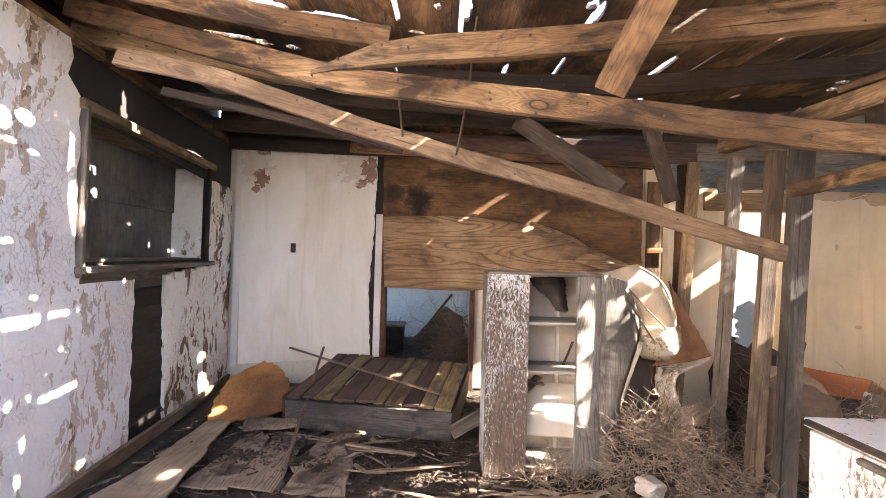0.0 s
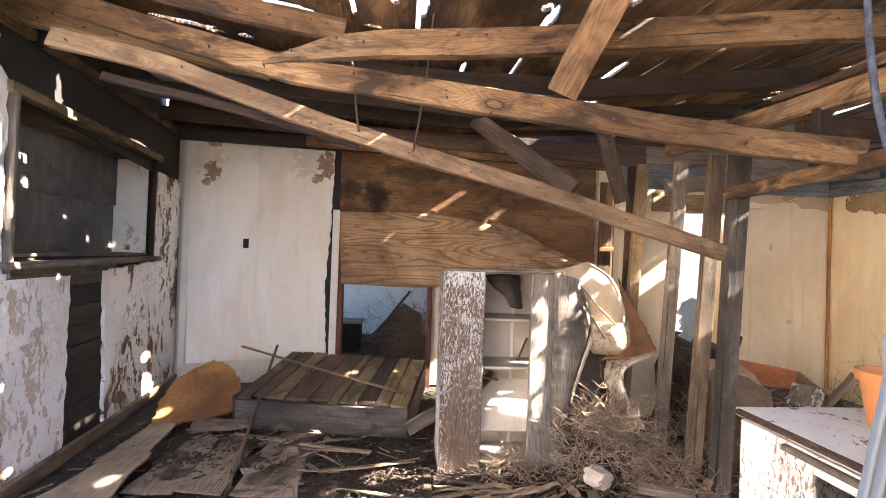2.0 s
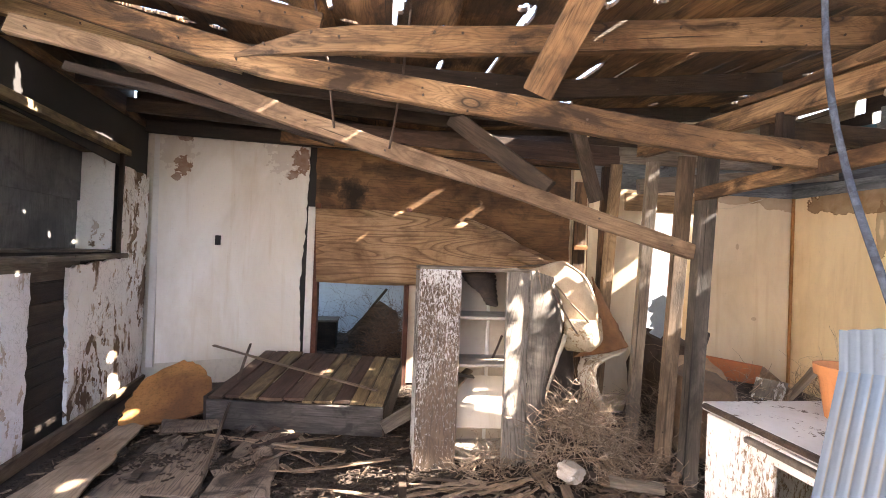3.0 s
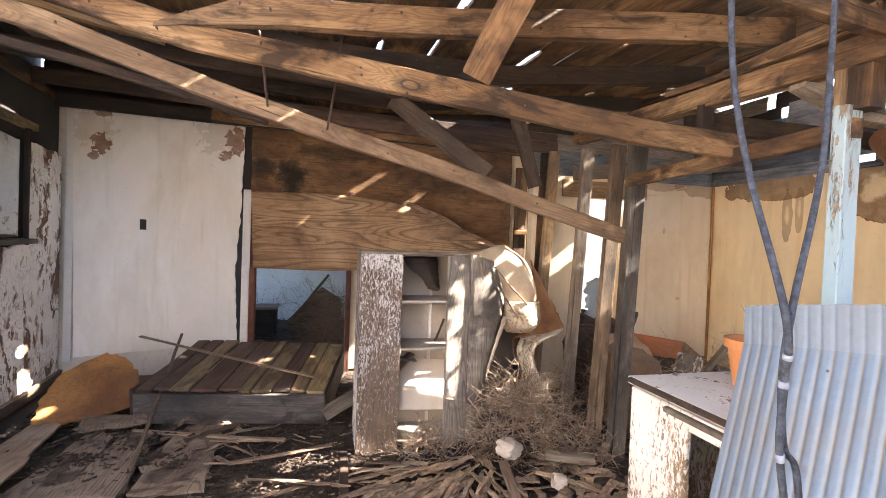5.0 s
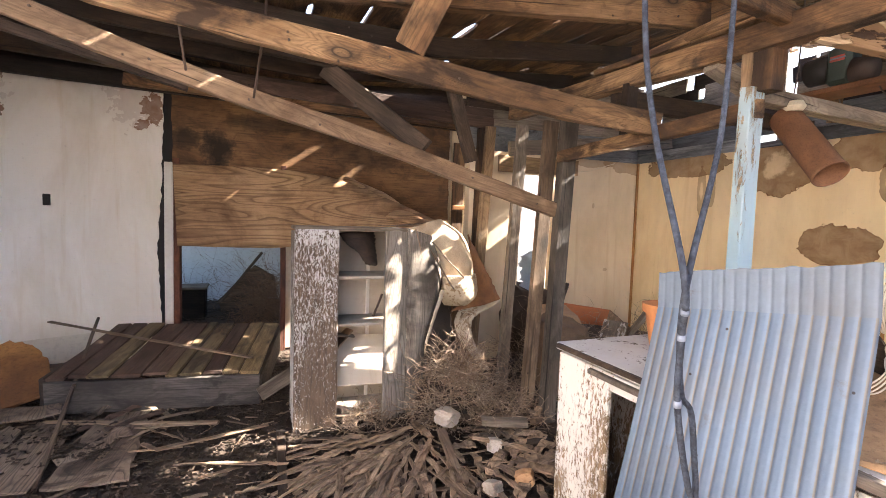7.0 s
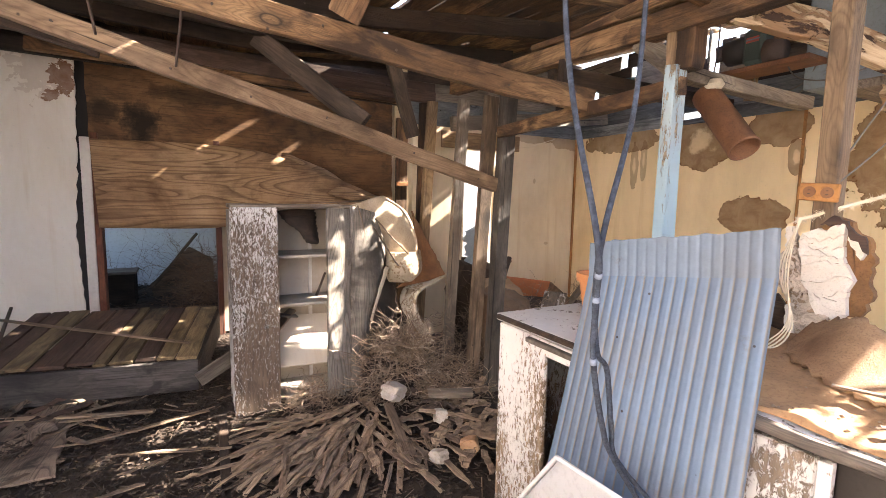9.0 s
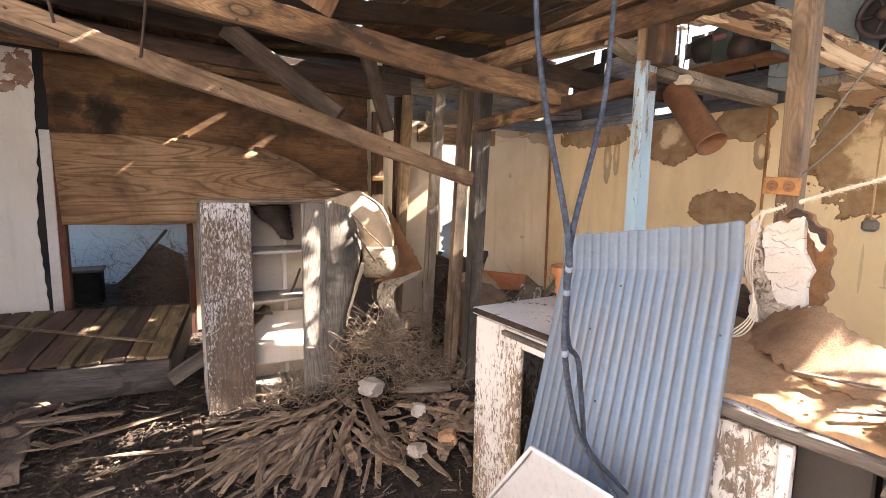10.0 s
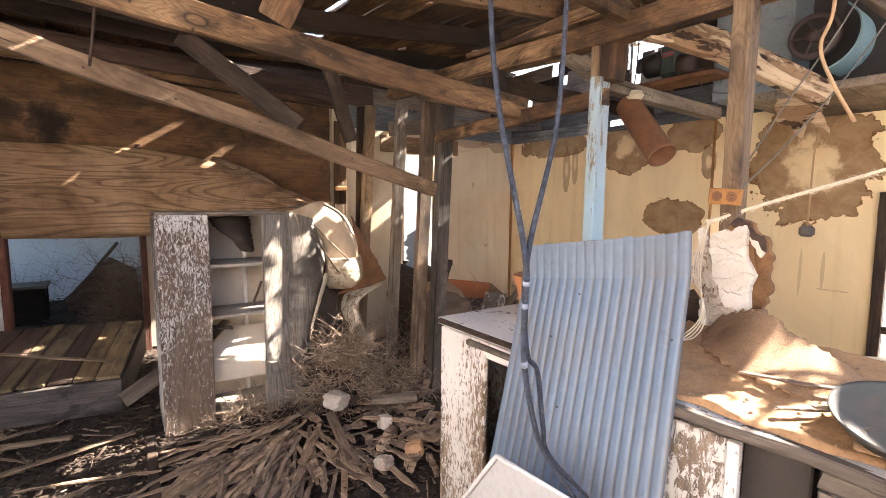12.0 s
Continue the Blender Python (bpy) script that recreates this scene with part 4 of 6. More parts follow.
timber("plank", [(0.80, 1.66, 2.47), (0.67, 1.92, 2.125)], 0.13, 0.04, M_DECK, "short brown plank hanging from the roof", category="plank", seed=70, up=(0, 1, 0))

# ---- plywood over the doorway ----
part("plywood_sheet", slab(ragged([(-0.66, 1.84), (0.3, 1.86), (0.8, 1.62), (1.3, 1.36), (2.15, 1.3), (2.15, 2.5), (-0.67, 2.55)], 0.08, 0.006, 2), 0.014), M_PLYDARK, label="dark water-stained plywood sheet over the doorway", category="plywood", m=M_BACK @ Matrix.Translation((0, 0, 0.07)))


def sheet_between(edge_a, edge_b, thick, n=28, across=6, rough=0.0, bulge=(0, 0, 0)):
    """A bent board between two edges, ragged at its long sides by rough."""
    a, b = curved(edge_a, n), curved(edge_b, n)
    bm = bmesh.new()
    g = random.Random(n * 7 + across)
    grid = []
    for p, q in zip(a, b):
        row = []
        for k in range(across + 1):
            v = p.lerp(q, k / across) + Vector(bulge) * math.sin(math.pi * k / across)
            if rough:
                v = v + Vector((noise.noise(v * 5), noise.noise(v * 5 + Vector((9, 0, 0))), noise.noise(v * 5 + Vector((0, 9, 0))))) * rough
                if k in (0, across):
                    v = v + (q - p).normalized() * g.uniform(-1.2, 1.2) * rough
            row.append(bm.verts.new(v))
        grid.append(row)
    for r, s in zip(grid, grid[1:]):
        for k in range(across):
            bm.faces.new((r[k], r[k + 1], s[k + 1], s[k]))
    bmesh.ops.recalc_face_normals(bm, faces=bm.faces)
    bmesh.ops.solidify(bm, geom=bm.faces[:], thickness=thick)
    return bm


part("plywood_sheet", sheet_between([(-0.655, 5.02, 1.85), (0.2, 5.02, 1.86), (0.75, 4.7, 1.78), (1.35, 4.3, 1.53), (1.65, 3.9, 1.35)],
                                    [(-0.62, 5.02, 1.08), (0.3, 5.0, 1.07), (0.75, 4.4, 1.2), (1.3, 4.0, 1.26), (1.6, 3.7, 1.22)], 0.014),
     M_PLY, label="plywood sheet that peels apart and bends off the wall", category="plywood", smooth=True)

# ---- open cabinet ----
cab = thing("cabinet", (0.7, 3.1, 0), "open cupboard with flaked white paint and bare shelves", "cabinet")
CY = 3.05
M_SHELF = stained("dusty_shelf_board", (0.40, 0.355, 0.30), (0.22, 0.175, 0.135), 0.7, 5)
M_INSIDE = water_stained("dingy_cream_board", (0.60, 0.53, 0.43), (0.26, 0.17, 0.10), [((0.72, 3.41), (0.3, 0.4), 0.4)], 6.0, 1.4)
part("stile", box((0.275, 0.03, 1.32), (0.435, CY, 0.66)), M_CAB, cab, "face board with flaked white paint")
part("stile", box((0.18, 0.02, 1.32), (0, 0, 0.66)), M_PLYGREY, cab, "grey face board", m=pose(0.965, CY + 0.01, 0, 0, 0, 16))
part("back", box((0.7, 0.012, 1.28), (0.675, CY + 0.36, 0.66)), M_INSIDE, cab, "white back panel")
part("divider", box((0.025, 0.02, 1.28), (0.845, CY + 0.345, 0.66)), M_WHITE, cab)
part("top", box((0.75, 0.36, 0.025), (0.675, CY + 0.19, 1.325)), M_GREY, cab)
part("side", box((0.022, 0.33, 1.3), (0.31, CY + 0.19, 0.65)), M_CAB2, cab)
part("side", box((0.022, 0.33, 0.42), (1.04, CY + 0.19, 1.1)), M_CAB2, cab)
part("shelf", box((0.70, 0.40, 0.02)), M_INSIDE, cab, "collapsed cream bottom shelf", m=pose(0.675, CY + 0.185, 0.40, 44, 2, 0))
for z in (0.06, 0.68, 1.0):
    part("shelf", box((0.71, 0.31, 0.02), (0.675, CY + 0.19, z)), M_SHELF, cab)

# ---- counters ----
M_TOP = peeling("dirty_white_top", (0.66, 0.65, 0.63), (0.17, 0.13, 0.10), left=0.74, flake=26, cracks=0.5, wide=0.55, crisp=0.75, soil=0.7)
def counter_block(y0, y1, name, label):
    c = thing(name, (1.6, (y0 + y1) / 2, 0), label, "counter")
    part("worktop", box((0.66, y1 - y0 + 0.03, 0.03), (1.6, (y0 + y1) / 2, 0.885)), M_TOP, c, "dirty white worktop")
    part("end_panel", box((0.6, 0.02, 0.86), (1.6, y1 - 0.01, 0.43)), M_COUNTER, c)
    return c


c1 = counter_block(0.62, 1.62, "kitchen_counter", "kitchen counter with flaked white paint over brown wood")
part("front_panel", box((0.022, 0.3, 0.86), (1.29, 1.47, 0.43)), M_COUNTER, c1, "flaked white front board")
c2 = counter_block(-1.4, 0.6, "kitchen_counter", "kitchen counter with flaked paint, its top buried in tan dirt")
part("front_panel", box((0.022, 0.17, 0.85), (1.29, 0.513, 0.425)), M_COUNTER2, c2, "flaked white front board")

# ---- corrugated sheet ----
def corrugated():
    lt, rt = Vector((1.31, 1.12, 1.25)), Vector((1.355, 0.565, 1.335))
    lb, rb = Vector((0.95, 1.05, 0.0)), Vector((0.99, 0.47, 0.0))
    n, m = 216, 48
    out = (rt - lt).cross(lt - lb).normalized()
    bm = bmesh.new()
    grid = []
    for j in range(m + 1):
        v = j / m
        row = []
        for i in range(n + 1):
            u = i / n
            p = lt.lerp(rt, u).lerp(lb.lerp(rb, u), v)
            p = p + out * (0.03 * max(0.0, 1 - v / 0.085))
            p = p + (lt - lb).normalized() * (0.006 * noise.noise((u * 14, 0, 7)) if j == 0 else 0)
            row.append(bm.verts.new(p + out * (0.0014 * (0.5 if v < 0.085 else 1.0) * (1 - 2 * (0.5 - 0.5 * math.sin(u * math.tau * 18)) ** 3.2) + 0.01 * noise.noise((u * 2, v * 2, 0)))))
        grid.append(row)
    for j, (a, b) in enumerate(zip(grid, grid[1:])):
        for i in range(n):
            f = bm.faces.new((a[i], a[i + 1], b[i + 1], b[i]))
            # the top band's shading is put into a zinc of its own
            if j < 4:
                f.material_index = 2
            elif math.sin((i + 0.5) / n * math.tau * 18) < -0.84:
                f.material_index = 1
    return bm


def galvanised(name, low, high, dirt, dust):
    """Dull zinc with a soft spangle, rust pits and dust."""
    nm = Nodes(name, 0.6, 0.35)
    at = nm.where()
    spangle = nm.noise(at, (1, 1, 1), 40, 3)
    zinc = nm.mix(nm.ramp(nm.noise(at, (1, 1, 1), 3, 5), (0.42, 0.0), (0.7, dust)), nm.mix(spangle, low, high), dirt)
    pits = nm.math("MULTIPLY", nm.ramp(nm.cells(at, (1, 1, 1), 9.0), (0.030, 1.0), (0.042, 0.0)), 0.9)
    rust = nm.math("MULTIPLY", nm.ramp(nm.noise(at, (1, 1, 1), 7, 8, 0.75), (0.62, 0.0), (0.7, 1.0)), 0.5)
    zinc = nm.mix(pits, nm.mix(rust, zinc, (0.12, 0.09, 0.075)), (0.03, 0.02, 0.016))
    return nm.done(zinc, nm.math("ADD", spangle, nm.noise(at, (1, 1, 1), 4, 4)), 0.12, 0.006)


sheet_mesh = part("corrugated_sheet", corrugated(), None, label="leaning sheet of galvanised corrugated steel", category="metal sheet", smooth=True)
for skin in (galvanised("galvanised_steel", (0.115, 0.165, 0.235), (0.165, 0.225, 0.305), (0.18, 0.175, 0.17), 0.4), galvanised("dusty_zinc", (0.165, 0.160, 0.155), (0.21, 0.205, 0.20), (0.22, 0.19, 0.155), 0.6), galvanised("top_band_shade_zinc", (0.150, 0.19, 0.24), (0.20, 0.25, 0.31), (0.15, 0.14, 0.13), 0.6)):
    sheet_mesh.data.materials.append(skin)

# ---- wooden crate ----
def board_patch(corners, thick, n=18, warp=0.05):
    """A thin board over four corners, slightly uneven."""
    a, b, c, d = [Vector(p) for p in corners]
    bm = bmesh.new()
    grid = []
    for j in range(n + 1):
        v = j / n
        row = []
        for i in range(n + 1):
            u = i / n
            p = a.lerp(b, u).lerp(d.lerp(c, u), v)
            rim = 0.016 if i in (0, n) or j in (0, n) else 0.0
            p = p + Vector((rim * noise.noise((p.x * 9, p.y * 9, 1)), rim * noise.noise((p.x * 9, p.y * 9, 4)), warp * abs(noise.noise((p.x * 2.6, p.y * 2.6, a.x))) + warp * 0.24 * noise.noise((p.x * 9, p.y * 9, a.y))))
            row.append(bm.verts.new(p))
        grid.append(row)
    for r, s in zip(grid, grid[1:]):
        for i in range(n):
            bm.faces.new((r[i], r[i + 1], s[i + 1], s[i]))
    bmesh.ops.recalc_face_normals(bm, faces=bm.faces)
    bmesh.ops.solidify(bm, geom=bm.faces[:], thickness=thick)
    return bm


def crate():
    c = thing("wooden_crate", (-0.5, 4.2, 0), "low crate of mixed yellow and brown planks", "crate")
    fl, fr, bl, br = Vector((-1.22, 3.75, 0.27)), Vector((0.1, 3.56, 0.26)), Vector((-1.05, 4.78, 0.40)), Vector((0.28, 4.72, 0.345))
    widths = [0.1, 0.1, 0.12, 0.16, 0.14, 0.07, 0.12, 0.11, 0.1, 0.12]
    tones = [M_PLANK_B, M_PLANK_B, M_PLANK_Y, M_PLANK_B, M_PLANK_B, M_PLANK_Y, M_PLANK_Y, M_PLANK_B, M_PLANK_Y, M_PLANK_Y]
    total, u = sum(widths), 0.0
    for k, (w, mtl) in enumerate(zip(widths, tones)):
        u0, u1 = u / total + 0.004, (u + w) / total - 0.004
        v0 = (0.0, 0.02, 0.0, 0.01, 0.03, -0.03, 0.0, 0.02, 0.01, 0.0)[k]
        a, b = fl.lerp(fr, (u0 + u1) / 2), bl.lerp(br, (u0 + u1) / 2)
        z = Vector((0, 0, (0, 0.004, 0.008, 0.0, 0.003, 0.012, 0.004, 0.0, 0.006, 0.002)[k]))
        timber("plank", [a.lerp(b, v0) + z, a.lerp(b, 0.5) + z, b + z], (u1 - u0) * 1.33, 0.022, mtl, "yellowed plank" if mtl is M_PLANK_Y else "dark brown plank", c, seed=k + 3, wobble=0.003)
        u += w
    down = Vector((0, 0, -0.125))
    timber("side_board", [fl + down, fr + down], 0.03, 0.215, M_CRATESIDE, "grey weathered board", c, seed=21)
    timber("side_board", [fl + down + Vector((-0.02, 0.02, 0.02)), bl + down * 1.2], 0.03, 0.22, M_DARK, "dark board", c, seed=22)
    timber("side_board", [fr + down, br + down * 1.2], 0.03, 0.22, M_DARK, "dark board", c, seed=23)
    timber("corner_post", [fl + Vector((0.01, 0.05, -0.27)), fl + Vector((0.01, 0.05, -0.01))], 0.06, 0.06, M_DARK, "", c, seed=24)
    return c


crate()


def stick(name, a, b, w, h, mtl, label, seed=0, category="lath", group=""):
    return timber(name, [a, Vector(a).lerp(Vector(b), 0.5) + Vector((0, 0, -0.004)), b], w, h, mtl, label, category=category, group=group, seed=seed)


stick("lath", (-1.52, 4.75, 0.46), (0.05, 3.75, 0.315), 0.035, 0.012, M_LATH, "thin grey lath lying across the crate", 1)
stick("lath", (-1.18, 4.75, 0.47), (-0.93, 2.75, 0.02), 0.022, 0.018, M_BROWNSTUD, "long thin stick leaning on the crate", 2)
stick("plank", (0.10, 3.46, 0.13), (0.45, 3.58, 0.30), 0.03, 0.10, M_GREY, "pale board leaning against the cupboard", 3, "plank")

# ---- fibreboard in the corner ----
M_LEAN = Matrix.Translation((-2.0, 3.95, 0.184)) @ Matrix(((0.997, -0.071, 0.0), (0.071, 0.912, -0.404), (0.014, 0.404, 0.915))).to_4x4()
part("fibreboard", slab(ragged([(0.16, -0.27), (0.12, 0.0), (0.16, 0.27), (0.27, 0.40), (0.38, 0.50), (0.42, 0.46), (0.46, 0.47), (0.56, 0.38), (0.68, 0.2), (0.74, 0.0), (0.75, -0.15), (0.62, -0.2), (0.5, -0.25), (0.38, -0.26), (0.27, -0.30)], 0.04, 0.012, 15), 0.02), M_FIBRE, None, "jagged orange-brown fibreboard piece propped in the corner", M_LEAN, "fibreboard")

# ---- loose floor sheets ----
SHEETS = [
    ([(-1.88, 2.55, 0.07), (-1.45, 2.50, 0.09), (-1.52, 3.12, 0.11), (-1.72, 3.25, 0.08)], M_SHEETPALE, "pale plywood floor sheet"),
    ([(-1.84, 3.05, 0.06), (-1.55, 3.02, 0.09), (-1.60, 3.64, 0.10), (-1.83, 3.80, 0.07)], M_SHEETPALE, "warped pale plywood floor sheet"),
    ([(-1.50, 2.76, 0.03), (-1.20, 2.72, 0.05), (-1.23, 3.44, 0.07), (-1.42, 3.66, 0.05)], M_SHEET, "delaminated plywood floor sheet"),
    ([(-1.21, 2.74, 0.05), (-0.94, 2.70, 0.035), (-0.96, 3.42, 0.04), (-1.17, 3.52, 0.07)], M_SHEET, "grey plywood floor sheet with dirt on it"),
    ([(-0.89, 2.70, 0.05), (-0.53, 2.70, 0.035), (-0.59, 3.62, 0.045), (-0.86, 3.50, 0.06)], M_SHEET, "split plywood floor sheet"),
    ([(-1.42, 3.44, 0.10), (-1.05, 3.52, 0.11), (-1.10, 3.62, 0.13), (-1.48, 3.64, 0.13)], M_SHEET, "torn plywood strip"),
]
for corners, mtl, label in SHEETS:
    part("floor_sheet", board_patch(corners, 0.012, 18, 0.022), mtl, label=label + " lying loose", category="floor sheet", group="loose floor sheets")


# torn veneer that lifts and curls off the floor sheets
def veneer(at, length, wide, yaw, lift, seed):
    g = random.Random(seed)
    m = pose(*at, 0, 0, yaw)
    left, right = [], []
    for k in range(7):
        u = k / 6
        w = wide * (0.35 + 0.65 * math.sin(math.pi * (0.15 + 0.75 * u))) / 2
        sway = g.uniform(-0.02, 0.02)
        left.append(m @ Vector((u * length, sway + w, lift * (0.3 + u * u) * g.uniform(0.7, 1.3))))
        right.append(m @ Vector((u * length, sway - w, lift * 0.35 * u * g.uniform(0.5, 1.2))))
    return sheet_between(left, right, 0.004, 18, 5, 0.006)


g = random.Random(8)
for k in range(7):
    x, y = g.uniform(-1.75, -0.72), g.uniform(2.86, 3.66)
    mtl, label = g.choice(((M_SHEET, "curled strip of torn plywood veneer"), (M_BROWNSTUD, "curled brown strip of torn plywood veneer"), (M_PLANK_B, "dark brown strip of torn veneer")))
    part("veneer_strip", veneer((x, y, 0.055), g.uniform(0.18, 0.45), g.uniform(0.03, 0.075), g.gauss(65, 18), g.uniform(0.01, 0.05), k), mtl, None, label + " on the floor", None, "veneer", "torn veneer", smooth=True)

# ---- small rubbish all over the floor ----
def chips(count, area, z, size, seed, flat=0.3):
    """Many broken bits of wood and earth in one mesh."""
    r = random.Random(seed)
    verts, faces = [], []
    for _ in range(count):
        x, y = r.uniform(area[0], area[1]), r.uniform(area[2], area[3])
        l, w, h = r.uniform(*size), r.uniform(0.003, 0.014), r.uniform(0.002, 0.008)
        m = pose(x, y, z + r.uniform(0.0, 0.03), r.uniform(-15, 15), r.uniform(-12, 12), r.uniform(0, 360))
        o = len(verts)
        for dz in (-h / 2, h / 2):
            for dx, dy in ((-l / 2, -w / 2), (l / 2, -w * r.uniform(0.2, 0.5)), (l / 2 * r.uniform(0.8, 1), w / 2), (-l / 2, w / 2 * r.uniform(0.6, 1))):
                verts.append(tuple(m @ Vector((dx, dy, dz))))
        for f in ((0, 3, 2, 1), (4, 5, 6, 7), (0, 1, 5, 4), (1, 2, 6, 5), (2, 3, 7, 6), (3, 0, 4, 7)):
            faces.append(tuple(o + i for i in f))
    mesh = bpy.data.meshes.new("rubble")
    mesh.from_pydata(verts, [], faces)
    return mesh


nr = Nodes("broken_bits", 0.95)
isl = nr.node("NewGeometry").outputs["Random Per Island"]
M_BITS = nr.done(nr.mix(nr.noise(nr.where(), (1, 1, 1), 40, 4), nr.ramp(isl, (0.0, (0.022, 0.014, 0.009)), (0.5, (0.05, 0.032, 0.021)), (0.9, (0.095, 0.062, 0.042)), (1.0, (0.20, 0.15, 0.11))), (0.028, 0.019, 0.013)), nr.noise(nr.where(), (1, 1, 1), 60, 3), 0.5, 0.003)
set_down("rubble", chips(24000, (-2.0, 1.9, 1.5, 4.9), 0.006, (0.006, 0.04), 3), M_BITS, Matrix.Identity(4), label="small broken bits of wood and plaster on the floor", category="rubble", kind="stuff")
set_down("rubble", chips(380, (-2.0, 1.9, 1.5, 4.6), 0.012, (0.05, 0.2), 4), M_LATH, Matrix.Identity(4), label="splintered wood scraps on the floor", category="rubble", kind="stuff")
set_down("rubble", chips(1600, (2.1, 4.0, 0.2, 3.8), 0.03, (0.04, 0.2), 5), M_BITS, Matrix.Identity(4), label="broken bits on the kitchen floor", category="rubble", kind="stuff")
set_down("rubble", chips(900, (-2.2, 2.0, 5.4, 8.1), 0.03, (0.05, 0.3), 6), M_BITS, Matrix.Identity(4), label="broken bits on the floor of the room behind", category="rubble", kind="stuff")

# fan of fallen laths
def lath_mesh(seed):
    r = random.Random(seed)
    bm = bmesh.new()
    l = 1.0
    bar_mesh(bm, [(0, 0, 0), (0.3 * l, r.uniform(-0.008, 0.008), 0.004), (0.7 * l, r.uniform(-0.008, 0.008), 0.008), (l, 0, 0)], 0.036, 0.006, r, 0.002, 0.004, (r.uniform(0.55, 0.95), 1.0, r.uniform(0.9, 1.0), r.uniform(0.4, 0.95)), 3)
    bmesh.ops.recalc_face_normals(bm, faces=bm.faces)
    mesh = bpy.data.meshes.new("lath")
    bm.to_mesh(mesh)
    bm.free()
    mesh.materials.append(M_LATH)
    return mesh


LATHS = [lath_mesh(s) for s in range(10)]
r = random.Random(77)
# the heap spreads from under the twigs towards the room, flattest at its rim
for k in range(135):
    a = r.gauss(-128, 30) if k % 3 else r.gauss(-160, 18)
    d = 0.08 + 0.52 * math.sqrt(r.random())
    x = 1.08 + d * math.cos(radians(a)) * 1.15
    y = 2.58 + d * math.sin(radians(a)) * 0.85
    l = r.uniform(0.12, 0.46) * (1.15 if k % 5 == 0 else 1.0)
    m = pose(x, y, 0.155 - 0.2 * d + 0.045 * r.random(), r.uniform(-16, 16), r.uniform(3, 13), a + r.gauss(0, 27)) @ Matrix.Diagonal((l, r.uniform(0.45, 1.25), 1.2, 1))
    set_down("wood_lath", LATHS[k % 10], None, m, label="broken grey-brown lath in the heap before the cupboard", category="lath", group="fallen laths")
for k in range(44):
    x, y = r.uniform(-1.0, 1.75), r.uniform(1.9, 3.5)
    m = pose(x, y, 0.04 + 0.02 * r.random(), r.uniform(-10, 10), r.uniform(-4, 4), r.choice((r.gauss(20, 15), r.uniform(0, 360)))) @ Matrix.Diagonal((r.uniform(0.15, 0.6), r.uniform(0.4, 1.0), 1, 1))
    set_down("wood_lath", LATHS[k % 10], None, m, label="broken grey lath lying on the dirt floor", category="lath", group="fallen laths")
for k in range(52):
    x, y = r.uniform(1.05, 1.9), r.uniform(1.9, 2.75)
    m = pose(x, y, 0.05 + 0.03 * r.random(), r.uniform(-12, 12), r.uniform(-8, 8), r.uniform(0, 360)) @ Matrix.Diagonal((r.uniform(0.10, 0.3), r.uniform(1.0, 2.2), 2.0, 1))
    set_down("wood_scrap", LATHS[k % 10], None, m, label="short broken board on the rubbish floor", category="wood scrap", group="wood scraps")
stick("lath", (-1.15, 3.52, 0.07), (-0.15, 3.25, 0.05), 0.045, 0.015, M_LATH, "long pale lath on the floor before the crate", 5)
stick("lath", (-0.65, 3.55, 0.06), (-0.72, 2.85, 0.05), 0.035, 0.012, M_LATH, "pale lath on the floor before the crate", 6)
stick("plank", (0.22, 3.0, 0.05), (0.2, 2.3, 0.04), 0.05, 0.02, M_DARK, "narrow dark plank on the floor", 7, "plank")
stick("lath", (-0.45, 2.95, 0.06), (0.15, 3.1, 0.06), 0.035, 0.01, M_LATH, "pale splinter on the floor", 8)
stick("plank", (1.44, 2.63, 0.11), (1.71, 2.51, 0.11), 0.08, 0.04, M_GREY, "short grey board end on the floor", 9, "plank")
stick("plank", (1.4, 2.35, 0.06), (1.75, 2.3, 0.08), 0.08, 0.035, M_DARK, "short dark board end on the floor", 10, "plank")
stick("plank", (1.10, 2.49, 0.16), (1.05, 2.08, 0.07), 0.055, 0.02, M_LATH, "split pale board on the lath heap", 11, "plank")


# ---- stones and plaster lumps ----
def lump(name, at, size, mtl, label, seed, category):
    bm = bmesh.new()
    bmesh.ops.create_icosphere(bm, subdivisions=3, radius=1.0)
    for v in bm.verts:
        c = v.co.copy()
        big = max(abs(c.x), abs(c.y), abs(c.z))
        c = c.lerp(c / big, 0.78)
        c *= 1 + 0.16 * noise.noise(c * 1.6 + Vector((seed * 3.1, 0, 0))) + 0.05 * noise.noise(c * 6 + Vector((0, seed, 0)))
        v.co = (c.x * size[0], c.y * size[1], c.z * size[2])
    return part(name, bm, mtl, None, label, pose(*at, 8, 14, seed * 37), category, smooth=False)


M_LUMP = stained("white_plaster_lump", (0.50, 0.45, 0.39), (0.28, 0.20, 0.14), 0.8, 6)
M_STONE = stained("orange_stone", (0.48, 0.28, 0.15), (0.25, 0.14, 0.08), 0.6, 6)
lump("plaster_block", (1.19, 2.62, 0.17), (0.075, 0.06, 0.05), M_LUMP, "white plaster block beside the twig heap", 1, "block")
lump("stone", (1.38, 2.34, 0.09), (0.048, 0.04, 0.04), M_LUMP, "pale plaster lump on the floor", 2, "block")
lump("plaster_lump", (1.19, 2.0, 0.06), (0.042, 0.04, 0.034), M_LUMP, "small white plaster lump on the floor", 3, "block")
lump("stone", (1.39, 2.02, 0.06), (0.05, 0.045, 0.04), M_STONE, "orange-brown stone on the floor", 4, "stone")

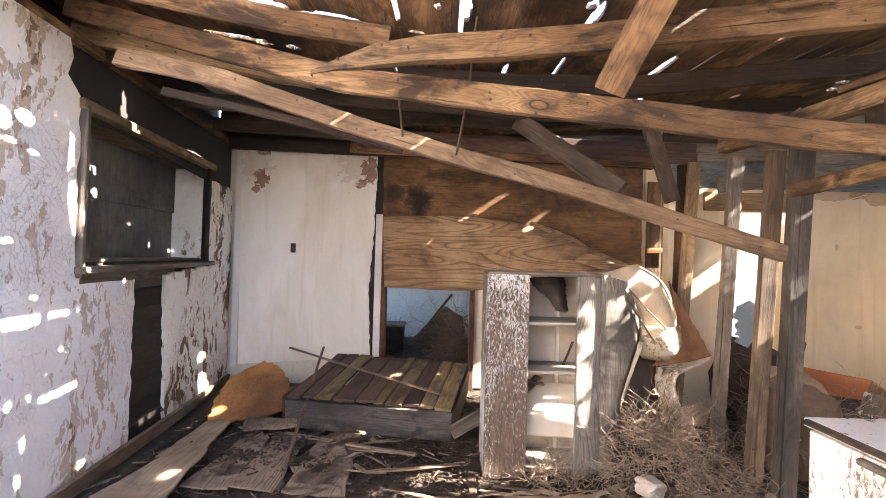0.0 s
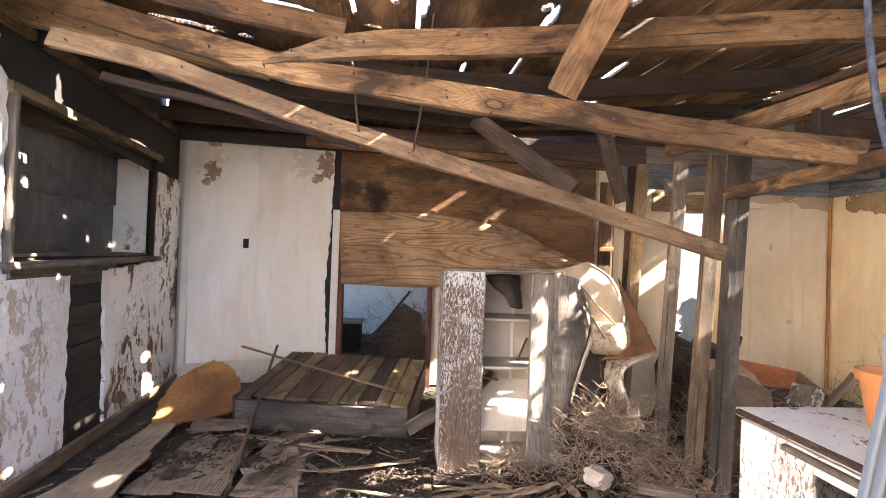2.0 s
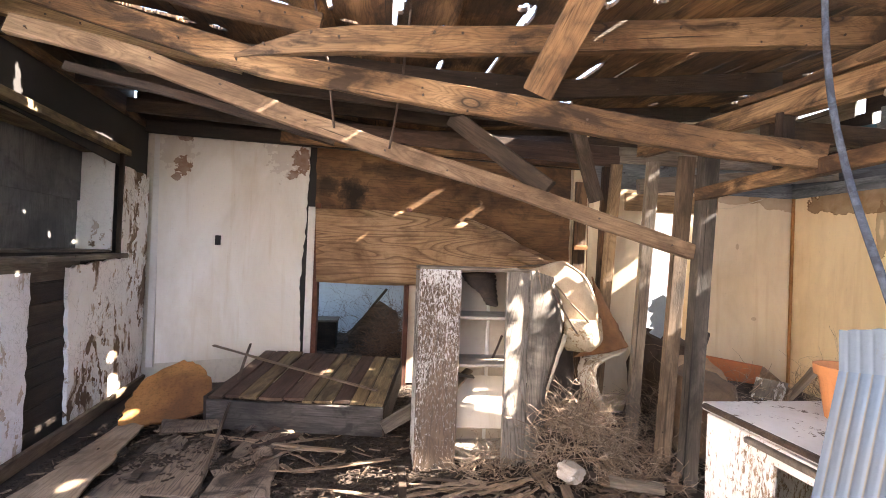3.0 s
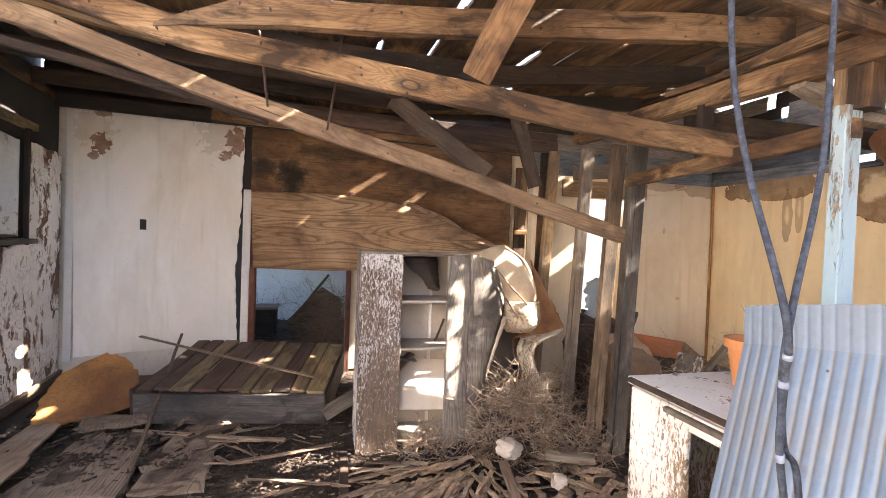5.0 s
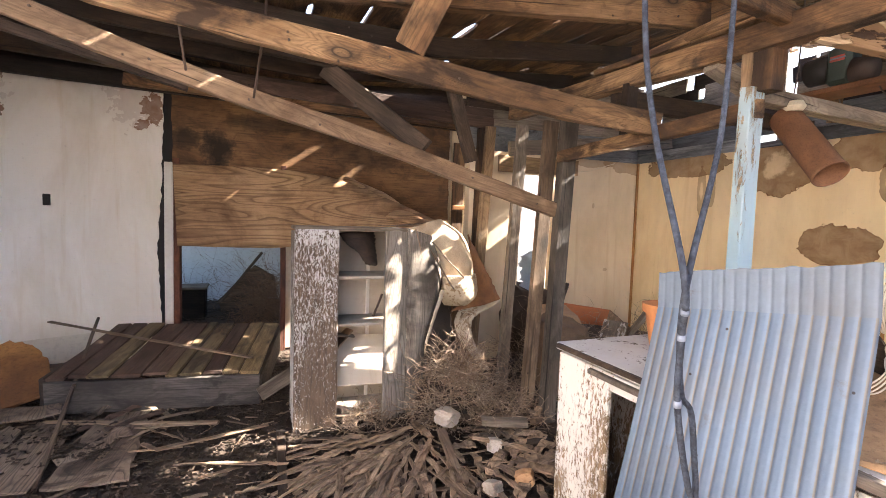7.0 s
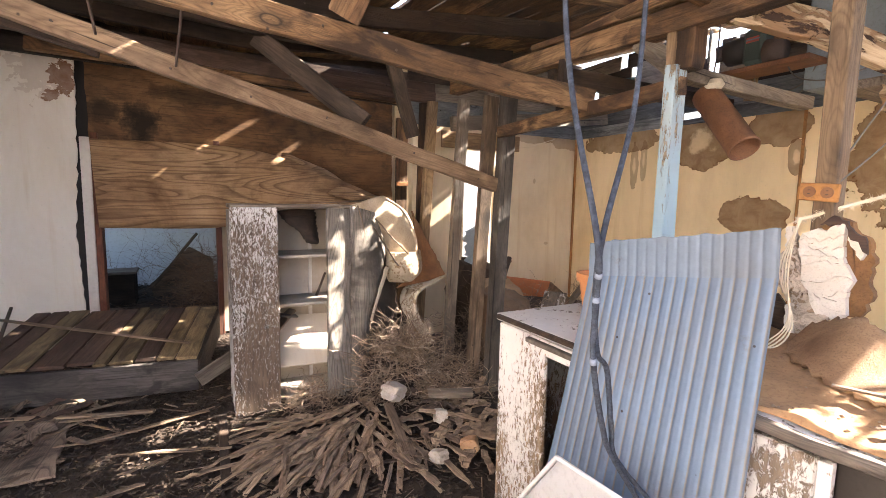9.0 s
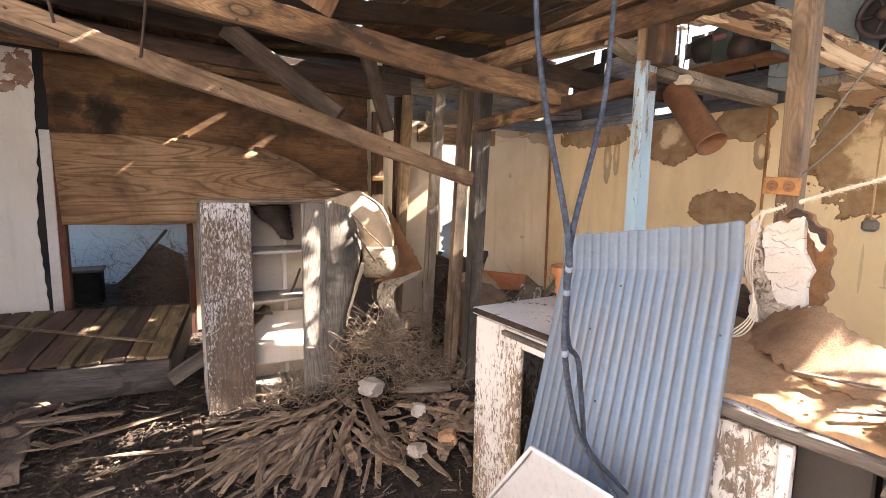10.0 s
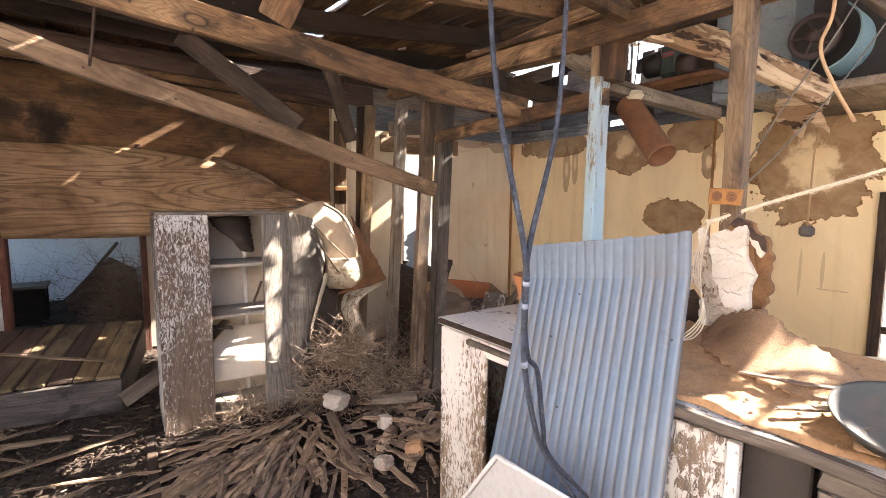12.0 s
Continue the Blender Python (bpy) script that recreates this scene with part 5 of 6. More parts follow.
# dark core added inside the twig heap for the shade between its stems
lump("earth_mound", (1.36, 3.02, 0.0), (0.25, 0.2, 0.24), M_DIRT, "dark lump added under the twigs for the heap's inner shade", 11, "mound")

# ---- twigs ----
def twigs(count, centre, spread, height, seed, reach=(0.12, 0.4), thick=0.0022):
    """A tangle of dry branching twigs in one mesh."""
    r = random.Random(seed)
    verts, faces = [], []

    def run(p, d, length, rad, level):
        n = 5
        o = len(verts)
        pts = []
        for i in range(n + 1):
            pts.append(p.copy())
            d = (d + Vector((r.gauss(0, 0.27), r.gauss(0, 0.27), r.gauss(0, 0.27)))).normalized()
            p = p + d * (length / n)
            if p.z < 0.02:
                p.z = 0.02
        side = d.orthogonal().normalized()
        other = d.cross(side)
        for i, q in enumerate(pts):
            s = rad * (1 - 0.7 * i / n)
            for a in range(3):
                w = q + (side * math.cos(a * 2.094) + other * math.sin(a * 2.094)) * s
                verts.append((w.x, w.y, w.z))
        for i in range(n):
            for a in range(3):
                b = (a + 1) % 3
                faces.append((o + i * 3 + a, o + i * 3 + b, o + i * 3 + 3 + b, o + i * 3 + 3 + a))
        if level:
            for _ in range(r.randint(1, 3)):
                q = pts[r.randint(2, n)]
                run(q, (d + Vector((r.gauss(0, 0.7), r.gauss(0, 0.7), r.gauss(0, 0.5)))).normalized(), length * r.uniform(0.3, 0.6), rad * 0.7, level - 1)

    for _ in range(count):
        a, q = r.uniform(0, math.tau), math.sqrt(r.random())
        x, y = centre[0] + spread[0] * q * math.cos(a), centre[1] + spread[1] * q * math.sin(a)
        top = height * (1 - q * q) ** 0.8
        z = centre[2] + top * r.random() ** 0.6
        d = Vector((r.gauss(0, 1), r.gauss(0, 1), r.gauss(0.1, 0.45))).normalized()
        run(Vector((x, y, z)), d, r.uniform(*reach), thick * r.uniform(0.7, 1.5), 1)
    mesh = bpy.data.meshes.new("twigs")
    mesh.from_pydata(verts, [], faces)
    return mesh


set_down("twig_heap", twigs(820, (1.37, 2.97, 0.02), (0.27, 0.24), 0.50, 1, (0.12, 0.34), 0.0042), M_TWIG, Matrix.Identity(4), label="heap of dry tangled twigs beside the cupboard", category="twig heap", kind="stuff")
set_down("twig_heap", twigs(280, (1.72, 2.95, 0.02), (0.30, 0.42), 0.16, 2, (0.12, 0.36), 0.003), M_TWIG, Matrix.Identity(4), label="dry twigs round the foot of the studs", category="twig heap", kind="stuff")
set_down("twig_heap", twigs(200, (0.74, 3.0, 0.02), (0.17, 0.15), 0.13, 3, (0.08, 0.18), 0.003), M_TWIG, Matrix.Identity(4), label="dry twigs inside the cupboard's foot", category="twig heap", kind="stuff")
set_down("twig_heap", twigs(700, (2.6, 3.2, 0.02), (0.5, 0.6), 0.55, 4), M_TWIG, Matrix.Identity(4), label="dry brown twigs behind the studs", category="twig heap", kind="stuff")
M_TUMBLE = wood("brown_tumbleweed", (0.10, 0.055, 0.03), (0.20, 0.115, 0.065), (0.30, 0.19, 0.11), size=2, knots=False)
set_down("tumbleweed", twigs(700, (0.28, 6.3, 0.05), (0.42, 0.4), 0.62, 5, (0.15, 0.4), 0.003), M_TUMBLE, Matrix.Identity(4), label="brown tumbleweed in the room behind", category="tumbleweed", kind="stuff")
set_down("dry_bush", twigs(90, (-0.2, 7.7, 0.1), (0.7, 0.3), 0.6, 6, (0.3, 0.6), 0.0022), M_TUMBLE, Matrix.Identity(4), label="sparse grey branches against the far wall", category="dry bush", kind="stuff")
set_down("twig_heap", twigs(300, (3.6, 2.9, 0.3), (0.45, 0.5), 0.35, 8), M_TWIG, Matrix.Identity(4), label="dry twigs in the kitchen corner", category="twig heap", kind="stuff")

# ---- curled sheets beside the cupboard ----
M_CURL = crackled("cracked_cream_covering", (0.56, 0.46, 0.32), (0.36, 0.25, 0.14), (0.20, 0.12, 0.06), hold=0.62, net=(9.0, 26.0), fall=(1, 1, 1), bits=14.0, line=0.45)
M_PALELINO = stained("cream_lino", (0.56, 0.45, 0.31), (0.31, 0.20, 0.11), 0.7, 5.0, 0.75, 0.5)
M_RUSTY = stained("red_brown_lino", (0.36, 0.17, 0.07), (0.14, 0.065, 0.03), 0.9, 4, 0.8, 0.6)
# colour of the shadow behind the curled covering
M_ROLLSHADE = stained("shade_behind_lino", (0.10, 0.08, 0.062), (0.05, 0.038, 0.03), 0.7, 4)
M_LINO = crackled("cream_lino_back", (0.66, 0.58, 0.45), (0.42, 0.31, 0.20), (0.22, 0.14, 0.08), hold=0.66, net=(12.0, 34.0), fall=(1, 1, 1), bits=20.0, line=0.45)

part("floor_covering", sheet_between([(1.092, 3.22, 1.335), (1.243, 3.20, 1.253), (1.337, 3.20, 1.108), (1.373, 3.22, 0.96), (1.385, 3.26, 0.87)],
                                     [(1.53, 3.62, 1.37), (1.69, 3.60, 1.252), (1.755, 3.55, 1.064), (1.75, 3.5, 0.93), (1.70, 3.44, 0.85)], 0.012, 40, 14, 0.008, (0.05, -0.11, 0.05)),
     M_PALELINO, label="bulging cream floor covering draped over the cupboard corner", category="floor covering", smooth=True)
part("floor_covering", sheet_between([(1.364, 3.205, 0.99), (1.376, 3.21, 0.90), (1.40, 3.26, 0.80), (1.46, 3.36, 0.745)], [(1.757, 3.50, 0.97), (1.752, 3.46, 0.90), (1.735, 3.42, 0.82), (1.66, 3.44, 0.765)], 0.014, 24, 12, 0.012, (0.05, -0.118, 0.0)),
     M_CURL, label="cracked cream end of the covering folded under itself", category="floor covering", smooth=True)
part("floor_covering", sheet_between([(1.754, 3.640, 1.270), (1.882, 3.620, 1.057), (1.968, 3.580, 0.873), (2.036, 3.540, 0.728)], [(1.684, 3.520, 1.100), (1.696, 3.460, 0.872), (1.662, 3.420, 0.762), (1.513, 3.380, 0.679)], 0.012, 24, 8, 0.008, (0.02, -0.03, 0.0)),
     M_RUSTY, label="torn red-brown floor covering folded over the roll", category="floor covering", smooth=True)
part("floor_covering", sheet_between([(2.020, 3.500, 0.731), (1.806, 3.460, 0.707), (1.628, 3.440, 0.671), (1.572, 3.420, 0.599), (1.577, 3.400, 0.492), (1.657, 3.380, 0.375), (1.788, 3.340, 0.188)],
                                     [(1.881, 3.360, 0.718), (1.754, 3.330, 0.682), (1.676, 3.300, 0.637), (1.644, 3.280, 0.571), (1.643, 3.250, 0.488), (1.676, 3.220, 0.394), (1.766, 3.180, 0.241)], 0.016, 48, 6, 0.003),
     M_LINO, label="S-shaped curl of cracked cream floor covering", category="floor covering", smooth=True)
# dark sheet put in for the shadow behind the curled covering
part("floor_covering", sheet_between([(1.30, 3.62, 1.1), (1.26, 3.64, 0.7), (1.24, 3.6, 0.05)], [(1.62, 3.60, 1.05), (1.60, 3.58, 0.7), (1.62, 3.56, 0.05)], 0.012, 14, 6, 0.012),
     M_ROLLSHADE, label="dark sheet standing for the shadow behind the floor covering", category="floor covering", smooth=True)
part("plywood_sheet", sheet_between([(1.045, 3.065, 1.335), (1.05, 3.07, 0.917), (1.055, 3.07, 0.02)], [(1.24, 3.16, 1.285), (1.32, 3.16, 1.07), (1.305, 3.13, 0.90), (1.235, 3.10, 0.69), (1.185, 3.09, 0.52), (1.18, 3.09, 0.02)], 0.012, 24, 8, 0.004, (0.0, -0.025, 0.0)), M_PLYGREY,
     label="grey plywood strip bending away beside the cupboard", category="plywood", smooth=True)
part("paper_curl", sheet_between([(1.308, 3.09, 0.905), (1.24, 3.07, 0.70), (1.188, 3.065, 0.53)], [(1.342, 3.11, 0.89), (1.262, 3.09, 0.685), (1.20, 3.075, 0.52)], 0.008, 16, 3, 0.004), M_LINO,
     label="thin cream edge of torn covering", category="paper", smooth=True)
for k, (a, b) in enumerate((((1.226, 3.100, 1.190), (1.428, 3.130, 0.896)), ((1.237, 3.100, 1.246), (1.535, 3.180, 0.971)), ((1.0, 3.2, 1.35), (1.5, 3.5, 1.39)), ((0.9, 3.3, 1.345), (1.4, 3.4, 1.385)), ((1.10, 3.06, 1.335), (1.16, 3.08, 1.10)))):
    stick("splinter", a, b, 0.018, 0.006, M_LATH, "thin pale splinter hanging from the plywood", 40 + k, "splinter")
part("plywood_ply", sheet_between([(0.92, 4.94, 1.82), (1.28, 4.72, 1.66), (1.46, 4.32, 1.47), (1.54, 3.86, 1.335)], [(0.86, 4.90, 1.62), (1.06, 4.55, 1.48), (1.22, 4.15, 1.40), (1.38, 3.70, 1.335)], 0.008, 24, 6, 0.006, (0.0, -0.05, 0.03)), M_PLY, label="loose plywood layer bending down to the cupboard", category="plywood", smooth=True)

# things inside the cupboard
# a dark sagging rag, modelled as a bent sheet in dark timber colour
part("bent_board", sheet_between([(0.60, 3.24, 1.29), (0.65, 3.20, 1.215), (0.72, 3.17, 1.16), (0.77, 3.16, 1.09), (0.835, 3.2, 1.075)], [(0.85, 3.30, 1.30), (0.855, 3.28, 1.25), (0.855, 3.26, 1.2), (0.858, 3.25, 1.14), (0.86, 3.24, 1.08)], 0.01, 24, 10, 0.008, (0, -0.05, 0)), M_DARK, None, "dark rag hanging at the top of the cupboard", category="board", smooth=True)
stick("lath", (0.86, 3.28, 0.68), (0.93, 3.3, 0.85), 0.02, 0.012, M_IRON, "small dark stick on the shelf", 44)
stick("plank", (0.50, 3.22, 0.42), (0.70, 3.3, 0.60), 0.09, 0.015, M_LATH, "bent thin board fallen in the cupboard", 45, "plank")
stick("plank", (0.52, 3.25, 0.60), (0.72, 3.26, 0.56), 0.07, 0.012, M_GREY, "broken shelf piece in the cupboard", 46, "plank")

# ---- rods and cables ----
def cord(name, points, radius, mtl, label, category="cable", n=28, sides=8, parent=None):
    bm = bmesh.new()
    tube(bm, curved(points, n), radius, sides)
    return part(name, bm, mtl, parent, label, None, "" if parent else category, smooth=True)


cord("hanger_rod", [(-0.33, 2.3, 2.64), (-0.30, 2.33, 2.46), (-0.254, 2.33, 2.33), (-0.245, 2.4, 2.2), (-0.233, 2.49, 2.06)], 0.006, M_IRON, "rusty bent iron rod hanging through the timbers", "rod")
cord("hanger_rod", [(0.135, 2.15, 2.6), (0.118, 2.2, 2.43), (0.102, 2.2, 2.23), (0.08, 2.4, 2.1), (0.058, 2.53, 1.98)], 0.006, M_IRON, "rusty iron rod hanging through the timbers", "rod")
M_CABLE = stained("grey_cable", (0.026, 0.031, 0.042), (0.11, 0.135, 0.175), 0.6, 90, 0.7, 0.6, 0.3)
M_TAPE = stained("pale_tape", (0.19, 0.22, 0.27), (0.12, 0.13, 0.15), 0.5, 8)
cables = thing("hanging_cables", (0.6, 0.45, 1.0), "pair of thick grey cables hanging down before the metal sheet", "cable")
CABLE_PATH = [(0.66, 0.62, 2.49), (0.62, 0.57, 2.1), (0.613, 0.55, 1.736), (0.593, 0.5, 1.55), (0.552, 0.4, 1.352), (0.567, 0.41, 1.271), (0.578, 0.42, 1.183), (0.62, 0.435, 1.07), (0.665, 0.45, 1.0), (0.80, 0.48, 0.84)]
cord("cable", CABLE_PATH, 0.0042, M_CABLE, "", n=60, parent=cables)
cord("cable", [(0.76, 0.54, 2.49), (0.745, 0.5, 2.1), (0.736, 0.5, 1.749), (0.688, 0.47, 1.538), (0.568, 0.405, 1.359), (0.570, 0.415, 1.271), (0.590, 0.425, 1.19), (0.623, 0.435, 1.154), (0.645, 0.44, 1.06), (0.68, 0.455, 0.99), (0.82, 0.48, 0.85)], 0.0040, M_CABLE, "", n=60, parent=cables)
line = curved(CABLE_PATH, 400)
for z in (1.325, 1.27, 1.18):
    k = min(range(200, 401), key=lambda i: abs(line[i].z - z))
    bm = bmesh.new()
    tube(bm, [line[k - 2], line[k], line[k + 2]], 0.0053, 12)
    part("tape", bm, M_TAPE, cables, "pale tape wrap", smooth=True)

# ---- more timbers under the roof ----
LOOSE_TIMBERS = [
    ("brace", [(0.50, 3.26, 2.39), (1.04, 2.75, 1.84)], 0.05, 0.12, M_BROWNSTUD, "short brown timber hanging below the joists"),
    ("brace", [(1.39, 3.23, 2.44), (1.59, 3.25, 1.85)], 0.05, 0.10, M_BROWNSTUD, "short brown block hanging below the joist"),
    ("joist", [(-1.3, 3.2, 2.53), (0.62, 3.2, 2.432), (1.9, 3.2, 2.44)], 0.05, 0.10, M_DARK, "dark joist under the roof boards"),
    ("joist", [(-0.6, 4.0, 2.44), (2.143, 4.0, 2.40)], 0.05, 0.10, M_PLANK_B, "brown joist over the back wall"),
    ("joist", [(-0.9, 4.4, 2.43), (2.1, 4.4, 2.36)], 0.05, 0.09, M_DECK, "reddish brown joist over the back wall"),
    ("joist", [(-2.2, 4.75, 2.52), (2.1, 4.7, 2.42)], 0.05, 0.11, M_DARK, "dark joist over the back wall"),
    ("rafter", [(1.15, 1.05, 2.16), (2.02, 1.22, 2.225)], 0.045, 0.075, M_TIMBER, "light rafter end resting on the plate"),
    ("plank", [(2.0, 2.2, 2.29), (1.88, 1.2, 2.275)], 0.03, 0.05, M_TIMBER, "thin plank lying along the plate"),
]
KITCHEN_TIMBERS = [
    ("rafter", [(2.0, 1.13, 2.165), (2.3, 0.985, 2.10), (2.88, 0.755, 1.925)], 0.05, 0.12, M_ROTTED, "pale rotted rafter fallen into the kitchen"),
    ("rafter", [(1.95, 1.53, 2.14), (2.25, 1.52, 2.03), (3.3, 1.45, 1.985)], 0.075, 0.07, M_GREY, "grey beam across the kitchen"),
    ("rafter", [(2.05, 3.48, 2.02), (3.95, 3.58, 2.25)], 0.05, 0.12, M_GREY, "grey beam over the kitchen wall"),
    ("rafter", [(1.99, 2.18, 2.13), (4.19, 2.43, 2.22)], 0.05, 0.11, M_DARK, "dark beam over the kitchen"),
    ("rafter", [(2.30, 0.97, 2.68), (2.55, 0.63, 2.33), (2.72, 0.40, 2.09)], 0.05, 0.07, M_GREY, "grey broken rafter end beside the cooler"),
    ("plank", [(2.30, 4.13, 1.98), (3.25, 4.13, 1.99)], 0.03, 0.16, M_STUD, "pale header board behind the studs"),
]
for i, (name, pts, w, h, mtl, label) in enumerate(LOOSE_TIMBERS + KITCHEN_TIMBERS):
    timber(name, pts, w, h, mtl, label, category="beam", group="roof timbers", seed=90 + i, wobble=0.003)

# ---- swamp cooler, motor and duct under the kitchen roof ----
M_BLUE = stained("blue_grey_sheet", (0.24, 0.29, 0.31), (0.16, 0.15, 0.13), 0.6, 2, 0.6)
M_TEAL = stained("teal_sheet", (0.22, 0.36, 0.38), (0.14, 0.18, 0.17), 0.5, 2, 0.55)
M_BLACK = stained("greasy_black", (0.03, 0.028, 0.026), (0.06, 0.04, 0.03), 0.5, 6, 0.6)
M_RUST = stained("rust_brown", (0.22, 0.10, 0.045), (0.09, 0.042, 0.022), 0.9, 5, 0.8)
cooler = thing("evaporative_cooler", (3.3, 1.1, 2.0), "blue-grey sheet-metal cooler with an open blower wheel", "cooler")
part("cabinet", box((0.3, 0.42, 0.62), (3.42, 1.255, 2.37), 0.008), M_BLUE, cooler)
part("lower_frame", box((1.0, 0.95, 0.05), (3.72, 0.80, 2.035), 0.006), M_GREY, cooler, "wooden sill under the cooler")
part("back_panel", box((0.02, 0.66, 0.62), (3.56, 0.73, 2.37), 0.004), M_BLACK, cooler, "dark blower recess")
bm = bmesh.new()
tube(bm, [(3.25, 0.932, 2.313), (3.27, 0.932, 2.313)], 0.112, 28)
part("inlet", bm, M_BLACK, cooler, "black blower inlet")
M_WHEEL = stained("dark_rusty_wheel", (0.085, 0.06, 0.055), (0.03, 0.022, 0.02), 0.6, 8, 0.6)
bm = bmesh.new()
ring = [(3.22 + 0.0, 0.932 + 0.105 * math.cos(a), 2.313 + 0.105 * math.sin(a)) for a in (math.tau * k / 28 for k in range(29))]
tube(bm, ring, 0.014, 8)
wheel = part("blower_wheel", bm, M_WHEEL, cooler, "black blower wheel", smooth=True)
for k in range(5):
    a = math.tau * k / 5
    bm = bmesh.new()
    tube(bm, [(3.22, 0.932, 2.313), (3.22, 0.932 + 0.1 * math.cos(a), 2.313 + 0.1 * math.sin(a))], 0.008, 6)
    part("spoke", bm, M_WHEEL, wheel)
bm = bmesh.new()
tube(bm, [(3.18, 0.932, 2.313), (3.26, 0.932, 2.313)], 0.03, 14)
part("hub", bm, M_IRON, wheel, smooth=True)
bm = bmesh.new()
arc = [radians(d) for d in range(130, 262, 6)]
rings(bm, [[(x, 0.91 + r0 * math.cos(a), 2.30 + r0 * math.sin(a)) for x, r0 in ((3.2, 0.185), (3.44, 0.185), (3.44, 0.177), (3.2, 0.177))] for a in arc])
part("scroll_housing", bm, M_TEAL, cooler, "teal curved housing", smooth=False)
part("plaque", box((0.004, 0.07, 0.012), (3.266, 1.11, 2.47), 0.001), M_TAPE, cooler, "small pale maker's plate")

motor = thing("electric_motor", (3.0, 1.55, 2.1), "greasy dark green motor with a red label", "motor")
bm = bmesh.new()
tube(bm, [(3.05, 1.78, 2.31), (3.05, 1.72, 2.31), (3.05, 1.66, 2.31)], 0.075, 18)
part("end_bell", bm, M_BLACK, motor, smooth=True)
part("housing", box((0.12, 0.12, 0.2), (3.03, 1.60, 2.30), 0.02), stained("dark_green", (0.05, 0.075, 0.065), (0.03, 0.03, 0.025), 0.5, 5, 0.5), motor)
part("label", box((0.003, 0.07, 0.03), (2.968, 1.60, 2.335), 0.001), stained("red_label", (0.45, 0.07, 0.05), (0.3, 0.2, 0.15), 0.4), motor, "red and white label")
part("label_bar", box((0.003, 0.075, 0.008), (2.964, 1.595, 2.335), 0.001), M_TAPE, motor, "white bar on the label")
bm = bmesh.new()
tube(bm, [(3.02, 1.54, 2.26), (3.02, 1.45, 2.25)], lambda u: 0.07 - 0.015 * u, 16)
part("pump", bm, M_IRON, motor, smooth=True)
part("bracket", box((0.2, 0.5, 0.03), (3.08, 1.56, 2.18), 0.004), M_RUST, motor)

duct = thing("flue_pipe", (2.45, 1.4, 1.8), "rusty brown sheet-metal flue hanging at a slant", "flue")
a, b = Vector((2.47, 1.53, 1.955)), Vector((2.38, 1.26, 1.65))
bm = bmesh.new()
m = axes_of(a, b)
L = (b - a).length
rows = []
for u, rad in ((0, 0.066), (0.015, 0.069), (L - 0.02, 0.069), (L - 0.012, 0.073), (L, 0.071), (L, 0.066), (0.02, 0.063), (0.0, 0.060)):
    rows.append([(u, rad * math.cos(t), rad * math.sin(t)) for t in (math.tau * k / 36 for k in range(36))])
rings(bm, rows, caps=False)
part("pipe", bm, M_RUST, duct, "", m, smooth=True)
bm = bmesh.new()
tube(bm, [(2.44, 1.47, 2.0), (2.44, 1.47, 2.02), (2.44, 1.47, 2.022), (2.44, 1.47, 2.045)], lambda u: 0.048 if 0.3 < u < 0.7 else 0.034, 16)
part("lamp_holder", bm, stained("old_porcelain", (0.62, 0.55, 0.42), (0.4, 0.32, 0.2), 0.4, 6, 0.4), None, "old white porcelain lamp holder above the flue", m=Matrix.Translation((0, 0, -0.03)), category="lamp holder", smooth=False)
cord("duct_hanger", [(2.46, 1.5, 1.98), (2.45, 1.47, 2.2), (2.43, 1.45, 2.76)], 0.004, M_IRON, "thin iron strap", parent=duct)

# ---- wires in the kitchen ----
M_WIRE = stained("grey_wire", (0.17, 0.155, 0.135), (0.07, 0.06, 0.05), 0.6, 10)
M_TANWIRE = stained("tan_wire", (0.50, 0.33, 0.17), (0.3, 0.18, 0.09), 0.5, 10)
cord("wire", [(1.9, 0.73, 1.46), (2.1, 0.66, 1.75), (2.2, 0.5, 2.1), (2.3, 0.4, 2.5)], 0.0028, M_WIRE, "thin grey wire slung from the stud", "wire")
cord("wire", [(1.9, 0.72, 1.44), (2.05, 0.62, 1.62), (2.2, 0.48, 1.9), (2.35, 0.32, 2.3)], 0.0028, M_WIRE, "thin grey wire slung from the stud", "wire")
cord("wire", [(2.1, 0.56, 2.6), (2.1, 0.53, 2.10), (2.1, 0.558, 1.95), (2.1, 0.513, 1.816), (2.1, 0.449, 1.687)], 0.006, M_TANWIRE, "frayed tan wire hanging down", "wire")
cord("wire", [(4.09, 1.12, 2.02), (3.95, 1.10, 1.75), (3.94, 1.10, 1.4), (3.95, 1.105, 1.26)], 0.006, M_TANWIRE, "wire with an electrical box hanging on it", "wire")
part("electrical_box", box((0.06, 0.085, 0.075), (3.95, 1.105, 1.235), 0.02), M_WIRE, None, "small grey electrical box hanging on a wire", category="electrical box")
M_ROPE = stained("pale_rope", (0.78, 0.68, 0.50), (0.5, 0.4, 0.26), 0.5, 20)


def rope_fray():
    """Short fibres that stand off the rope."""
    g = random.Random(12)
    line = curved([(1.85, 0.775, 1.345), (1.95, 0.69, 1.395), (2.12, 0.565, 1.46), (2.3, 0.438, 1.526), (2.7, 0.15, 1.68)], 200)
    verts, faces = [], []
    for _ in range(1500):
        p = g.choice(line)
        d = Vector((g.gauss(0, 1), g.gauss(0, 1), g.gauss(-0.3, 1))).normalized() * g.uniform(0.01, 0.034) * g.random() ** 0.7 + (line[100] - line[90]).normalized() * g.uniform(-0.02, 0.02)
        o = len(verts)
        verts += [tuple(p + Vector((0, 0, 0.002))), tuple(p - Vector((0, 0, 0.002))), tuple(p + Vector((0.002, 0.002, 0))), tuple(p + d)]
